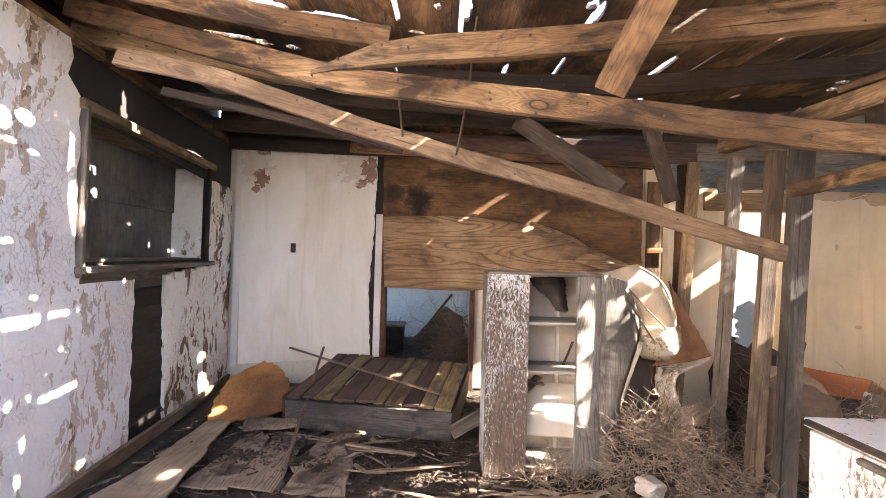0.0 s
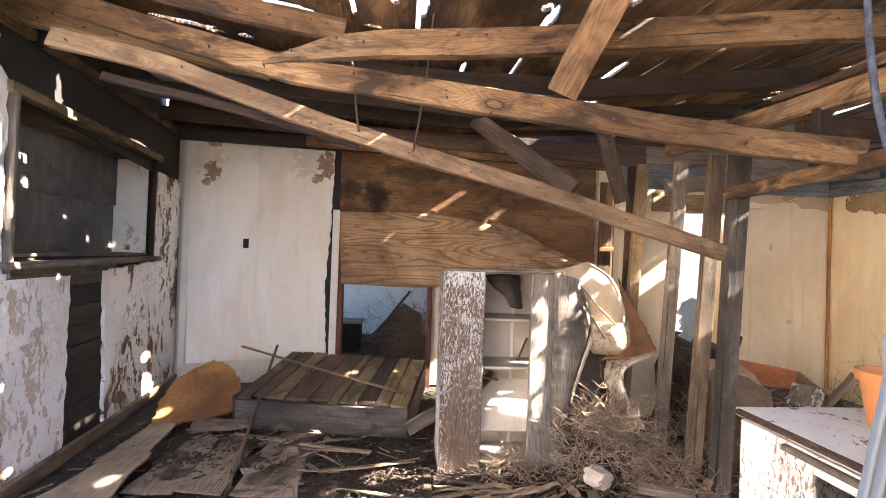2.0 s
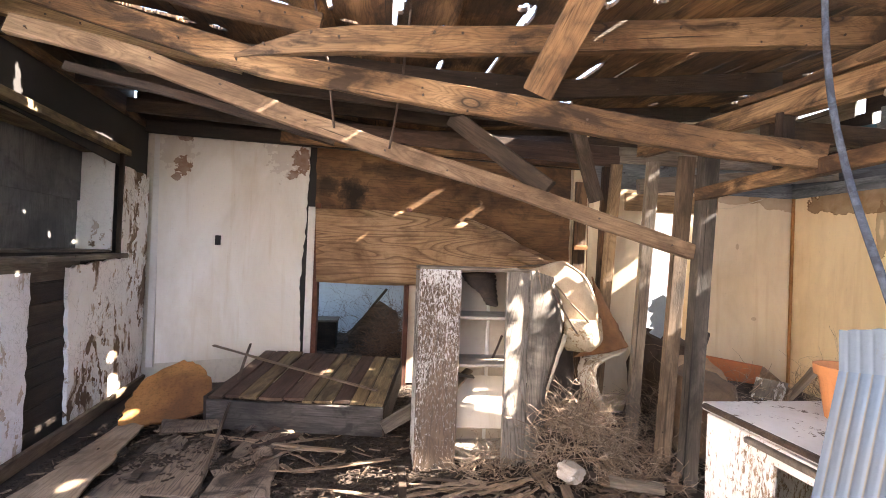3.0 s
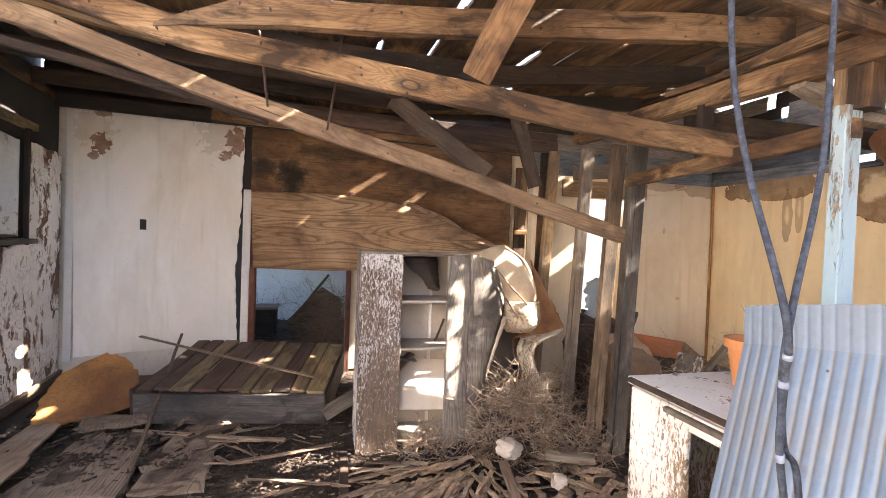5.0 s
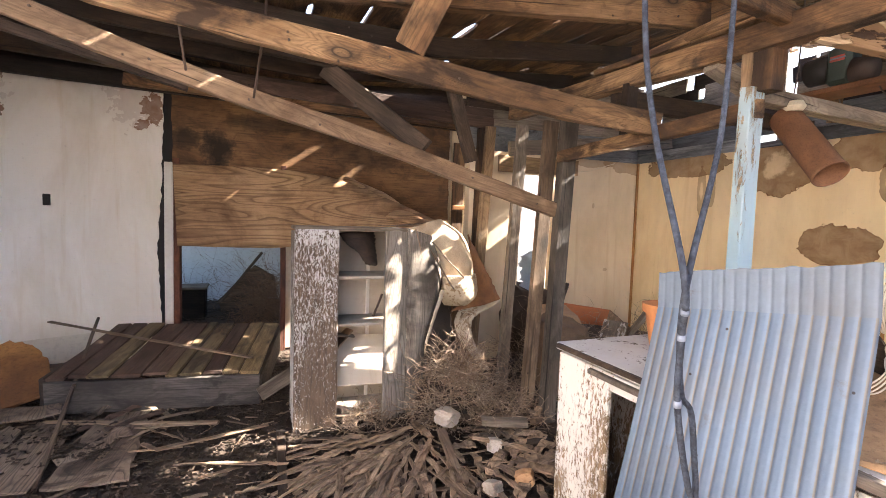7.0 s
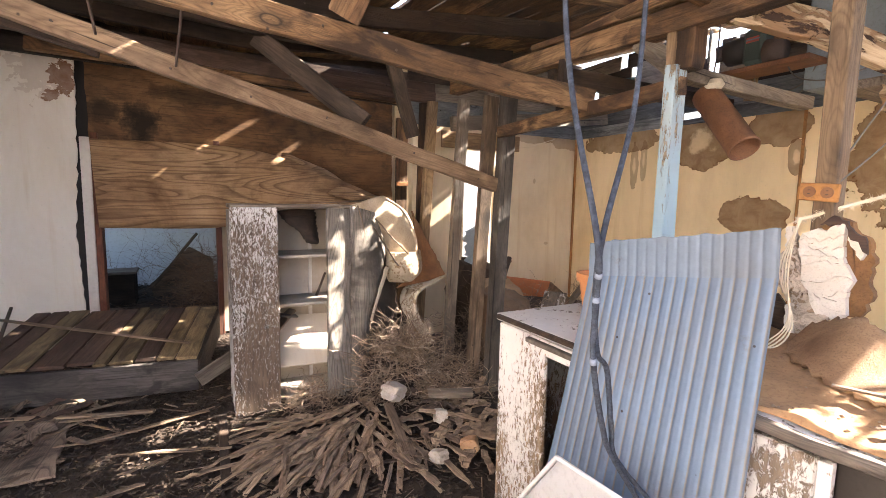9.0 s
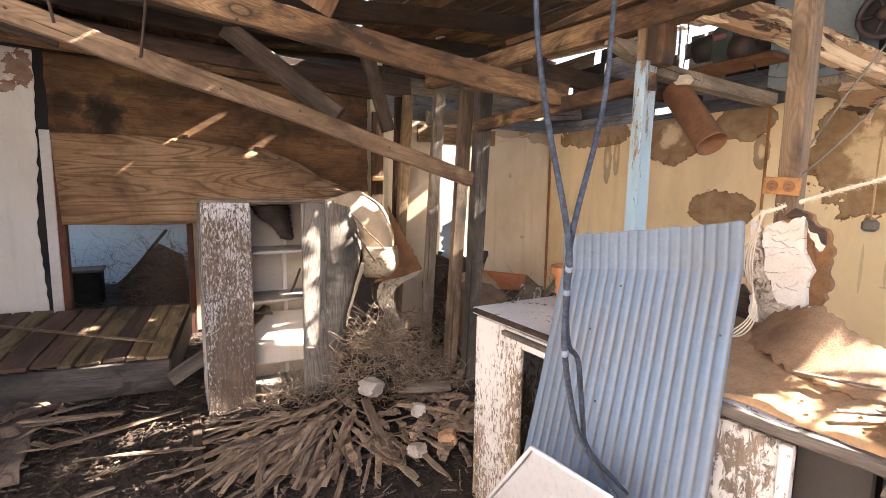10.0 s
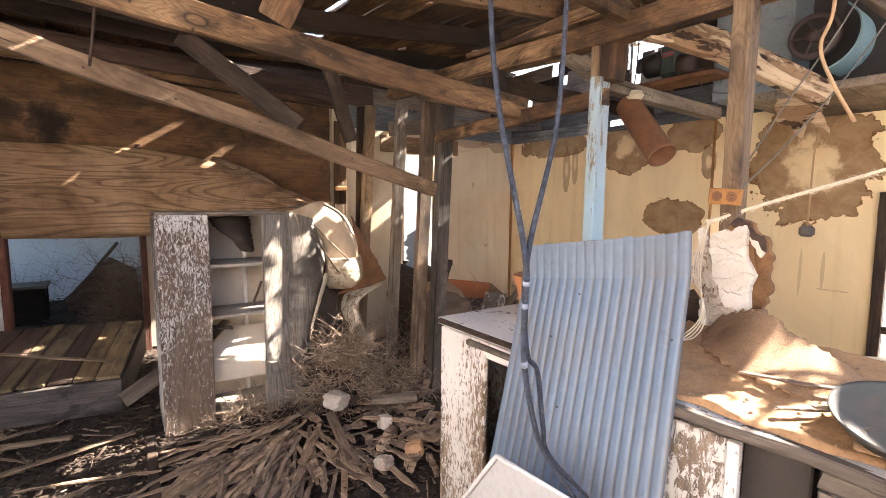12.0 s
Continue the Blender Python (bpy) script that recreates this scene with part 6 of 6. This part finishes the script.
        faces += [(o, o + 1, o + 3), (o + 1, o + 2, o + 3), (o + 2, o, o + 3)]
    mesh = bpy.data.meshes.new("rope_fray")
    mesh.from_pydata(verts, [], faces)
    return mesh


cord("frayed_rope", [(1.85, 0.775, 1.345), (1.95, 0.69, 1.395), (2.12, 0.565, 1.46), (2.3, 0.438, 1.526), (2.7, 0.15, 1.68)], 0.0055, M_ROPE, "frayed pale rope stretched past the stud", "rope")
set_down("rope_fray", rope_fray(), M_ROPE, Matrix.Identity(4), label="loose fibres of the frayed rope", category="rope", kind="stuff")
for k in range(4):
    cord("rope_strand", [(1.70 + 0.006 * k, 0.70, 1.36), (1.69, 0.71 + 0.008 * k, 1.2), (1.67 + 0.01 * k, 0.69, 1.05), (1.66, 0.74 - 0.012 * k, 0.97), (1.64, 0.78, 0.935 + 0.005 * k)], 0.0024, M_ROPE, "beige rope strand hanging by the broken plaster", "rope")
M_OUTLET = pose(1.885, 0.735, 1.44, 4, 0, 0)
outlet = thing("outlet_plate", M_OUTLET, "orange-brown double electrical outlet plate on the stud", "outlet")
part("plate", box((0.012, 0.112, 0.058), (0, 0, 0), 0.004), M_FIBRE, outlet, m=M_OUTLET)
for y in (-0.025, 0.025):
    bm = bmesh.new()
    tube(bm, [(-0.005, y, 0), (-0.0085, y, 0)], 0.018, 18)
    face = part("receptacle", bm, stained("brown_bakelite", (0.22, 0.10, 0.04), (0.12, 0.05, 0.02), 0.5, 8, 0.5), outlet, "brown bakelite receptacle", m=M_OUTLET)
    for z in (-0.006, 0.006):
        part("slot", box((0.002, 0.007, 0.002), (-0.0088, y, z), 0), M_BLACK, face, m=M_OUTLET)

# ---- broken plaster, fibreboard and dirt on the counter ----
M_PATCH = plane_at((1.86, 0, 0), (0, -1, 0), (0, 0, 1))
M_CRACK = stained("crackled_stucco", (0.80, 0.75, 0.66), (0.55, 0.43, 0.30), 0.5, 6, 0.9, 0.6)
M_CRUMBLE = crackled("crumbling_tan_plaster", (0.66, 0.56, 0.44), (0.42, 0.30, 0.19), (0.22, 0.14, 0.08), hold=0.45, net=(22.0, 60.0), fall=(1, 1, 1), bits=45.0, line=0.5)
M_TORN = stained("torn_fibre", (0.30, 0.155, 0.06), (0.12, 0.06, 0.03), 0.9, 7, 0.95, 1.0)
fragment = thing("plaster_fragment", M_PATCH @ Matrix.Translation((-0.7, 0.93, 0)), "jagged remnant of cracked white wall plaster", "plaster")
EDGE_L = [(1.03, -0.69), (1.065, -0.715), (1.134, -0.733), (1.151, -0.753), (1.193, -0.748), (1.253, -0.766), (1.294, -0.768), (1.34, -0.704)]
EDGE_R = [(1.03, -0.655), (1.073, -0.619), (1.12, -0.627), (1.165, -0.61), (1.217, -0.634), (1.264, -0.646), (1.34, -0.647)]


def along_edge(edge, z):
    for (z0, x0), (z1, x1) in zip(edge, edge[1:]):
        if z <= z1:
            return x0 + (x1 - x0) * (z - z0) / (z1 - z0)
    return edge[-1][1]


def crack_line(z, seed, left, right, n=9):
    """A crooked crack across the plaster at about this height."""
    g = random.Random(seed)
    return [(along_edge(left, z) * (1 - k / n) + along_edge(right, z) * k / n, z + g.uniform(-0.007, 0.007) + 0.012 * math.sin(seed + k * 0.5)) for k in range(n + 1)]


CRACKS = [1.042, 1.078, 1.112, 1.126, 1.165, 1.21, 1.228, 1.252, 1.274, 1.30, 1.332]
for k, (z0, z1) in enumerate(zip(CRACKS, CRACKS[1:])):
    low, high = crack_line(z0, k, EDGE_L, EDGE_R), crack_line(z1, k + 1, EDGE_L, EDGE_R)
    outline = [(x, z + 0.0007) for x, z in low] + [(x, z - 0.0007) for x, z in high[::-1]]
    part("chunk", slab(outline, 0.022), M_CRACK, fragment, m=M_PATCH @ Matrix.Translation((0, 0, 0.004 * math.sin(k * 2.4))))
LEFT_STRIP = [(-0.81, 1.323), (-0.784, 1.33), (-0.772, 1.252), (-0.758, 1.192), (-0.742, 1.132), (-0.703, 1.067), (-0.666, 1.045), (-0.71, 0.99), (-0.748, 0.985), (-0.755, 0.931), (-0.783, 0.988), (-0.779, 1.085), (-0.824, 1.12), (-0.825, 1.227), (-0.805, 1.25)]
part("torn_strip", slab(ragged(LEFT_STRIP, 0.012, 0.006, 9), 0.02), M_CRUMBLE, fragment, "crumbling tan plaster strip", m=M_PATCH @ Matrix.Translation((0, 0, -0.008)))
part("plaster_edge", slab(ragged([(-0.808, 1.325), (-0.79, 1.328), (-0.785, 1.27), (-0.805, 1.24)], 0.01, 0.005, 3), 0.022), M_CRACK, fragment, m=M_PATCH @ Matrix.Translation((0, 0, -0.003)))
part("plaster_edge", slab(ragged([(-0.79, 1.06), (-0.775, 1.07), (-0.76, 0.99), (-0.755, 0.935), (-0.785, 0.99)], 0.01, 0.004, 4), 0.022), M_CRACK, fragment, m=M_PATCH @ Matrix.Translation((0, 0, -0.002)))
part("torn_strip", slab(ragged([(-0.648, 1.315), (-0.625, 1.31), (-0.598, 1.25), (-0.605, 1.235), (-0.618, 1.25)], 0.01, 0.004, 5), 0.02), M_CRACK, fragment, m=M_PATCH @ Matrix.Translation((0, 0, -0.012)))
part("base_coat", slab([(-0.70, 1.05), (-0.63, 1.07), (-0.62, 1.2), (-0.64, 1.335), (-0.72, 1.325), (-0.75, 1.28), (-0.745, 1.16)], 0.008), M_TORN, fragment, "brown base coat", m=M_PATCH @ Matrix.Translation((0, 0, -0.022)))
BACK_EDGE = [(-0.72, 1.33), (-0.68, 1.362), (-0.643, 1.348), (-0.626, 1.313), (-0.60, 1.303), (-0.592, 1.259), (-0.579, 1.242), (-0.585, 1.156), (-0.578, 1.11), (-0.599, 1.057), (-0.66, 1.04), (-0.72, 1.10)]
part("plaster_backing", slab(ragged(BACK_EDGE, 0.014, 0.008, 10), 0.03), M_TORN, None, "torn brown fibre backing behind the plaster remnant", M_PATCH @ Matrix.Translation((0, 0, -0.035)), "plaster")
part("torn_paper", slab(ragged([(-0.715, 1.336), (-0.68, 1.368), (-0.643, 1.352), (-0.622, 1.317), (-0.598, 1.308), (-0.588, 1.255), (-0.60, 1.262), (-0.612, 1.29), (-0.632, 1.295), (-0.65, 1.338)], 0.012, 0.005, 12), 0.012), M_PLANK_B, fragment, "dark torn building paper", m=M_PATCH @ Matrix.Translation((0, 0, -0.004)))
# dark slab set behind the gap in place of the cavity's shadow
part("torn_paper", slab(ragged([(-0.85, 0.92), (-0.772, 0.93), (-0.79, 1.03), (-0.83, 1.09), (-0.85, 1.08)], 0.02, 0.005, 13), 0.01), M_DARK, fragment, "dark slab standing for the shade in the cavity", m=M_PATCH @ Matrix.Translation((0, 0, -0.032)))
part("partition_remnant", slab(ragged([(-1.2, 0.0), (2.0, 0.0), (2.0, 0.95), (-1.2, 0.95)], 0.1, 0.02, 11), 0.04), M_CREAM, None, "low remnant of the kitchen partition wall", M_PATCH @ Matrix.Translation((0, 0, -0.09)), "wall remnant")


M_TANBOARD = stained("tan_fibreboard", (0.40, 0.245, 0.13), (0.20, 0.11, 0.055), 0.9, 6, 0.95, 1.0)
M_CRUMB = stained("tan_crumbs", (0.36, 0.25, 0.15), (0.16, 0.10, 0.06), 0.8, 9, 0.95)


def bed_height(x, y):
    i = (x - 1.285) / 0.57
    rise = 0.014 + 0.065 * max(i, 0.0) ** 1.5 + 0.016 * noise.noise((x * 6, y * 6, 2)) + 0.005 * noise.noise((x * 25, y * 25, 5)) + 0.003 * noise.noise((x * 60, y * 60, 8))
    return 0.9 + max(rise, 0.003)


def dirt_bed():
    bm = bmesh.new()
    nx, ny = 60, 190
    grid = []
    for j in range(ny + 1):
        y = -1.3 + 2.12 * j / ny
        row = []
        for i in range(nx + 1):
            x = 1.285 + 0.57 * i / nx
            row.append(bm.verts.new((x + 0.02 * noise.noise((y * 9, 0, 4)) * (1 - i / nx), y, bed_height(x, y) if i else 0.904)))
        grid.append(row)
    for a, b in zip(grid, grid[1:]):
        for i in range(nx):
            bm.faces.new((a[i], a[i + 1], b[i + 1], b[i]))
    return bm


part("dirt_bed", dirt_bed(), M_SAND, None, "bed of tan dirt on the counter", category="dirt", kind="stuff", smooth=True)
part("fibreboard", sheet_between([(1.84, 0.70, 1.02), (1.78, 0.56, 1.075), (1.75, 0.42, 1.01), (1.73, 0.27, 0.95)], [(1.70, 0.72, 0.95), (1.56, 0.56, 0.945), (1.50, 0.42, 0.94), (1.52, 0.28, 0.935)], 0.008, 40, 16, 0.012), M_TANBOARD, None, "tan fibreboard piece lying on the dirty counter", category="fibreboard", smooth=True)
def crumbs(count, area, seed):
    """Tiny crumbs that lie on the dirt."""
    g = random.Random(seed)
    verts, faces = [], []
    for _ in range(count):
        x, y, s = g.uniform(*area[:2]), g.uniform(*area[2:]), g.uniform(0.002, 0.007)
        z = bed_height(x, y) + s * 0.3
        o = len(verts)
        verts += [(x + s * math.cos(a + g.uniform(-0.5, 0.5)), y + s * math.sin(a), z + g.uniform(-0.3, 0.3) * s) for a in (0, 1.57, 3.14, 4.71)] + [(x, y, z + s * g.uniform(0.4, 1))]
        faces += [(o, o + 1, o + 4), (o + 1, o + 2, o + 4), (o + 2, o + 3, o + 4), (o + 3, o, o + 4)]
    mesh = bpy.data.meshes.new("crumbs")
    mesh.from_pydata(verts, [], faces)
    return mesh


set_down("crumbs", crumbs(300, (1.29, 1.84, -0.4, 0.58), 21), M_CRUMB, Matrix.Identity(4), label="crumbs of plaster and bark in the counter dirt", category="rubble", kind="stuff")
for k, corners in enumerate((((1.30, 0.20), (1.46, 0.26), (1.50, 0.06), (1.34, 0.02)),)):
    part("bark_sheet", board_patch([(x, y, bed_height(x, y) + 0.006) for x, y in corners], 0.003, 14, 0.012), M_TANBOARD, label="thin flaking sheet of tan board on the counter dirt", category="board", smooth=True)
for k, (a, b) in enumerate((((1.40, 0.30, 0.95), (1.62, 0.05, 0.97)), ((1.34, 0.22, 0.94), (1.55, 0.12, 0.96)), ((1.36, 0.36, 0.935), (1.50, 0.22, 0.95)), ((1.5, 0.5, 0.95), (1.6, 0.1, 0.97)))):
    stick("splinter", a, b, 0.018, 0.006, M_LATH, "thin broken board on the dirty counter", 60 + k, "splinter")

bm = bmesh.new()
rows = []
for rad, z in ((0.0, 0.0), (0.07, 0.0), (0.115, 0.018), (0.135, 0.046), (0.143, 0.049), (0.143, 0.045), (0.137, 0.043), (0.115, 0.013), (0.07, -0.005), (0.0, -0.005)):
    rows.append([(max(rad, 0.0005) * math.cos(t), max(rad, 0.0005) * math.sin(t), z) for t in (math.tau * k / 40 for k in range(40))])
rings(bm, rows, caps=True)
part("metal_pan", bm, stained("dull_dark_steel", (0.075, 0.08, 0.076), (0.20, 0.15, 0.10), 0.6, 5, 0.75, 0.5, 0.15), None, "dented dark metal pan tipped on the counter", pose(1.395, 0.13, 0.94, 6, -12, 0), "pan", smooth=True)

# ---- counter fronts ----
# dull grey paint darkened well below its own tone for the recess shade
M_DULL = stained("dull_grey_recess_shade", (0.055, 0.045, 0.037), (0.035, 0.028, 0.022), 0.5, 3, 0.7)
part("worktop_edge", box((0.022, 1.0, 0.02), (1.268, 1.12, 0.889), 0.005), M_DARK, c1, "dark worn edging")
part("worktop_rail", box((0.018, 0.7, 0.06), (1.285, 0.97, 0.83), 0.004), M_COUNTER, c1)
part("drawer_slide", box((0.025, 0.5, 0.02), (1.265, 1.16, 0.845), 0.004), M_GREY, c1, "loose wooden rail")
# these two panels are near black in place of shade inside the counter
part("inner_panel", box((0.5, 0.02, 0.8), (1.58, 0.64, 0.42)), M_TAR_RECESS, c1)
part("back_panel", box((0.02, 0.98, 0.84), (1.895, 1.12, 0.43)), M_TAR_RECESS, c1)
timber("worktop_edge", [(1.266, 0.6, 0.886), (1.268, 0.1, 0.884), (1.266, -1.4, 0.885)], 0.026, 0.03, M_GREY, "split grey edging", c2, seed=141, wobble=0.004)
part("stile", box((0.026, 0.028, 0.85), (1.286, 0.412, 0.425), 0.004), M_COUNTER, c2)
# inner boards carry the recess shade in their dark colour
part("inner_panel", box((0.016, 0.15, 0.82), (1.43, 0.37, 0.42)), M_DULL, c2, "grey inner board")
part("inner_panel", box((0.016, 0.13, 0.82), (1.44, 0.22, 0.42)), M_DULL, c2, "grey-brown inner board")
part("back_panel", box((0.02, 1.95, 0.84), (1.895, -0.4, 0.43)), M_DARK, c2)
timber("rail", [(1.284, 0.245, 0.845), (1.284, -1.35, 0.845)], 0.02, 0.04, M_GREY, "", c2, seed=142)
for k, y in enumerate((0.185, 0.065, -0.06, -0.2)):
    timber("door_board", [(1.284, y, 0.03), (1.284, y + 0.004, 0.82)], 0.02, 0.112, M_GREY, "grey bare board", c2, seed=143 + k, up=(0, 1, 0))

# white enamel panel before the corrugated sheet
M_ENAMEL = stained("white_enamel", (0.72, 0.70, 0.67), (0.5, 0.42, 0.34), 0.35, 2, 0.35)
pan = thing("enamel_panel", (0.95, 0.75, 0.0), "white enamelled panel with a rolled rim leaning on the metal sheet", "panel")
P = [Vector((0.902, 0.82, 0.745)), Vector((0.90, 0.55, 0.76)), Vector((0.74, 0.40, 0.0)), Vector((0.80, 1.30, 0.0))]
bm = bmesh.new()
bm.faces.new([bm.verts.new(p) for p in P])
bmesh.ops.solidify(bm, geom=bm.faces[:], thickness=0.006)
part("panel", bm, M_ENAMEL, pan)
bm = bmesh.new()
off = Vector((-0.005, 0, 0.002))
tube(bm, [P[3] + off, P[0] + off, P[0] + off + Vector((0, -0.004, 0)), P[1] + off, P[2] + off], 0.007, 10)
part("rim", bm, M_ENAMEL, pan, "rolled white rim", smooth=True)

# flower pot on the counter
pot = thing("flower_pot", (1.66, 1.42, 0.9), "orange clay flower pot on the counter", "flower pot")
M_CLAY = stained("orange_clay", (0.50, 0.20, 0.07), (0.36, 0.17, 0.08), 0.4, 6, 0.7)
bm = bmesh.new()
rows = []
for rad, z in ((0.0, 0.0), (0.062, 0.0), (0.085, 0.15), (0.097, 0.15), (0.10, 0.185), (0.09, 0.185), (0.08, 0.14), (0.056, 0.02), (0.0, 0.02)):
    rows.append([(1.66 + max(rad, 0.0005) * math.cos(t), 1.42 + max(rad, 0.0005) * math.sin(t), 0.9 + z) for t in (math.tau * k / 32 for k in range(32))])
rings(bm, rows)
part("pot", bm, M_CLAY, pot, smooth=False)

# ---- kitchen floor things ----
M_RED = stained("orange_red_paint", (0.52, 0.17, 0.06), (0.3, 0.13, 0.07), 0.5, 4)
drawer = thing("wooden_box", (2.9, 3.3, 0.3), "broken wooden box, orange inside, tipped on rubbish", "box")
dm = pose(2.86, 3.35, 0.50, 12, 8, -14)
for size, at, mtl, lab in (((0.55, 0.4, 0.02), (0, 0, -0.1), M_GREY, "bottom"), ((0.55, 0.02, 0.2), (0, 0.2, 0), M_RED, "back"), ((0.02, 0.4, 0.2), (-0.27, 0, 0), M_LATH, "side"), ((0.02, 0.4, 0.2), (0.27, 0, 0), M_LATH, "side"), ((0.22, 0.02, 0.3), (0.12, -0.21, 0.0), M_CAB2, "front")):
    part(lab, box(size, at), mtl, drawer, "orange painted board" if mtl is M_RED else "", m=dm)
for k, (a, b, w) in enumerate((((3.1, 3.2, 0.35), (3.3, 3.1, 0.66), 0.1), ((2.4, 3.0, 0.1), (2.75, 3.25, 0.45), 0.12), ((2.45, 3.3, 0.3), (2.6, 3.5, 0.75), 0.14), ((2.5, 3.4, 0.55), (2.72, 3.55, 0.85), 0.09), ((3.0, 2.7, 0.05), (3.7, 2.9, 0.3), 0.15))):
    stick("plank", a, b, w, 0.03, (M_GREY, M_DARK, M_LATH, M_DARK, M_GREY)[k], "broken board sticking out of the kitchen rubbish", 80 + k, "plank")
lump("cushion", (2.52, 3.35, 0.5), (0.22, 0.16, 0.14), stained("tan_cloth", (0.40, 0.26, 0.15), (0.2, 0.12, 0.07), 0.6, 5), "crumpled tan cushion in the kitchen rubbish", 7, "cushion")
lump("bag", (2.35, 3.1, 0.35), (0.2, 0.2, 0.3), stained("brown_sacking", (0.17, 0.11, 0.065), (0.08, 0.05, 0.03), 0.7, 5), "brown bag of rubbish behind the studs", 8, "bag")
lump("rubbish_mound", (3.2, 3.0, 0.1), (0.75, 0.6, 0.25), M_DIRT, "mound of earth and rubbish in the kitchen", 9, "mound")

# ---- things in the room behind ----
part("leaning_board", slab(ragged([(-0.39, 0.25), (0.05, 0.71), (0.32, 0.55), (0.34, 0.28), (-0.36, 0.08)], 0.06, 0.008, 31), 0.03), M_BROWNSTUD, None, "grey-brown board leaning in the room behind", plane_at((0, 6.8, 0), (1, 0, 0), (0, 0, 1)), "board")
stick("pole", (-0.36, 6.77, 0.22), (0.15, 6.8, 0.885), 0.035, 0.035, M_BROWNSTUD, "grey pole leaning on the board in the room behind", 90, "pole")
small = thing("wooden_box", (-0.72, 6.9, 0), "small broken wooden box in the room behind", "box")
part("body", box((0.35, 0.35, 0.4), (-0.72, 6.9, 0.2), 0.01), M_DARK, small)
part("lid", box((0.4, 0.4, 0.03), (-0.72, 6.88, 0.42), 0.006), M_GREY, small)

lump("rubbish_mound", (2.85, 4.35, 0.2), (0.5, 0.26, 0.48), M_DIRT, "dark mound of rubbish behind the kitchen opening", 10, "mound")
stick("plank", (2.55, 4.1, 0.4), (2.95, 4.3, 0.95), 0.1, 0.03, M_DARK, "dark broken board sticking out of the mound", 91, "plank")
stick("plank", (2.7, 4.05, 0.3), (3.2, 4.2, 0.72), 0.12, 0.03, M_FIBRE, "orange-brown board lying on the mound", 92, "plank")
part("plastic_sheet", sheet_between([(2.62, 4.2, 1.05), (2.66, 4.22, 0.85), (2.64, 4.2, 0.66)], [(2.80, 4.25, 1.12), (2.84, 4.22, 0.9), (2.80, 4.2, 0.66)], 0.004, 16, 8, 0.03), stained("pale_blue_plastic", (0.30, 0.37, 0.42), (0.2, 0.22, 0.24), 0.5, 4, 0.6), None, "crumpled pale blue sheet on the mound", category="plastic sheet", smooth=True)
for i, (pts, w, h, mtl) in enumerate((
    ([(4.02, 2.48, 2.62), (4.0, 1.75, 2.72)], 0.03, 0.13, M_DARK), 
    ([(3.95, 2.3, 2.63), (3.95, 1.6, 2.60)], 0.04, 0.12, M_DECK), ([(3.6, 1.95, 2.12), (3.5, 1.85, 2.72)], 0.06, 0.06, M_STUD))):
    timber("plank", pts, w, h, mtl, "old board wedged under the kitchen eave", category="plank", group="roof timbers", seed=130 + i, wobble=0.004)

# boards on the wall behind the studs
for k, (x, z1, w, mtl) in enumerate(((2.26, 2.3, 0.14, M_DECK), (2.42, 2.45, 0.12, M_STUD), (2.56, 2.3, 0.09, M_DARK))):
    timber("plank", [(x, 5.07, 0.0), (x + 0.02, 5.07, z1)], 0.03, w, mtl, "brown upright board against the wall behind the studs", category="plank", seed=150 + k, up=(1, 0, 0))
timber("plank", [(2.2, 5.04, 1.55), (3.1, 5.04, 1.57)], 0.02, 0.05, M_FIBRE, "orange-brown batten across the upright boards", category="plank", seed=155)

# torn board and loose wires under the kitchen roof
M_SPLIT = plane_at((3.12, 0.95, 1.75), (0, -1, 0), (0, 0, 1))
part("torn_board", slab(ragged([(-0.10, 0.25), (0.09, 0.22), (0.15, 0.03), (0.06, 0.10), (0.03, 0.0), (-0.02, 0.09), (-0.09, 0.12)], 0.02, 0.008, 31), 0.012), M_ROTTED, None, "torn tan board end hanging at the fallen rafter", M_SPLIT, "board")
for pts in ([(3.3, 1.78, 2.28), (3.2, 1.65, 2.06), (3.3, 1.5, 2.05), (3.25, 1.38, 2.23)], [(3.3, 1.7, 2.14), (3.25, 1.6, 2.06), (3.3, 1.45, 2.13), (3.3, 1.38, 2.30)], [(3.1, 1.5, 2.26), (3.05, 1.4, 2.1), (3.1, 1.25, 2.06), (3.2, 1.1, 2.12)], [(2.9, 1.2, 2.3), (2.95, 1.05, 2.1), (3.1, 0.98, 2.0), (3.12, 0.95, 1.98)]):
    cord("wire", pts, 0.0035, M_WIRE, "thin dark wire looping under the roof", "wire")

# dirt and bits blown over the floor sheets
for k, (area, count) in enumerate((((-1.45, -1.15, 3.05, 3.2), 130), ((-1.2, -0.95, 3.2, 3.45), 150), ((-0.95, -0.7, 2.95, 3.15), 110), ((-1.7, -0.65, 2.86, 3.6), 240), ((-1.75, -1.5, 3.1, 3.4), 80))):
    set_down("rubble", chips(count, area, 0.055, (0.008, 0.045), 41 + k), M_BITS, Matrix.Identity(4), label="dark dirt and bits lying on the floor sheets", category="rubble", kind="stuff")
cord("wire", [(3.27, 4.142, 1.965), (3.42, 4.142, 1.977), (3.61, 4.142, 2.035), (3.755, 4.142, 2.08)], 0.004, M_ROPE, "thin pale wire hanging on the cream wall", "wire")
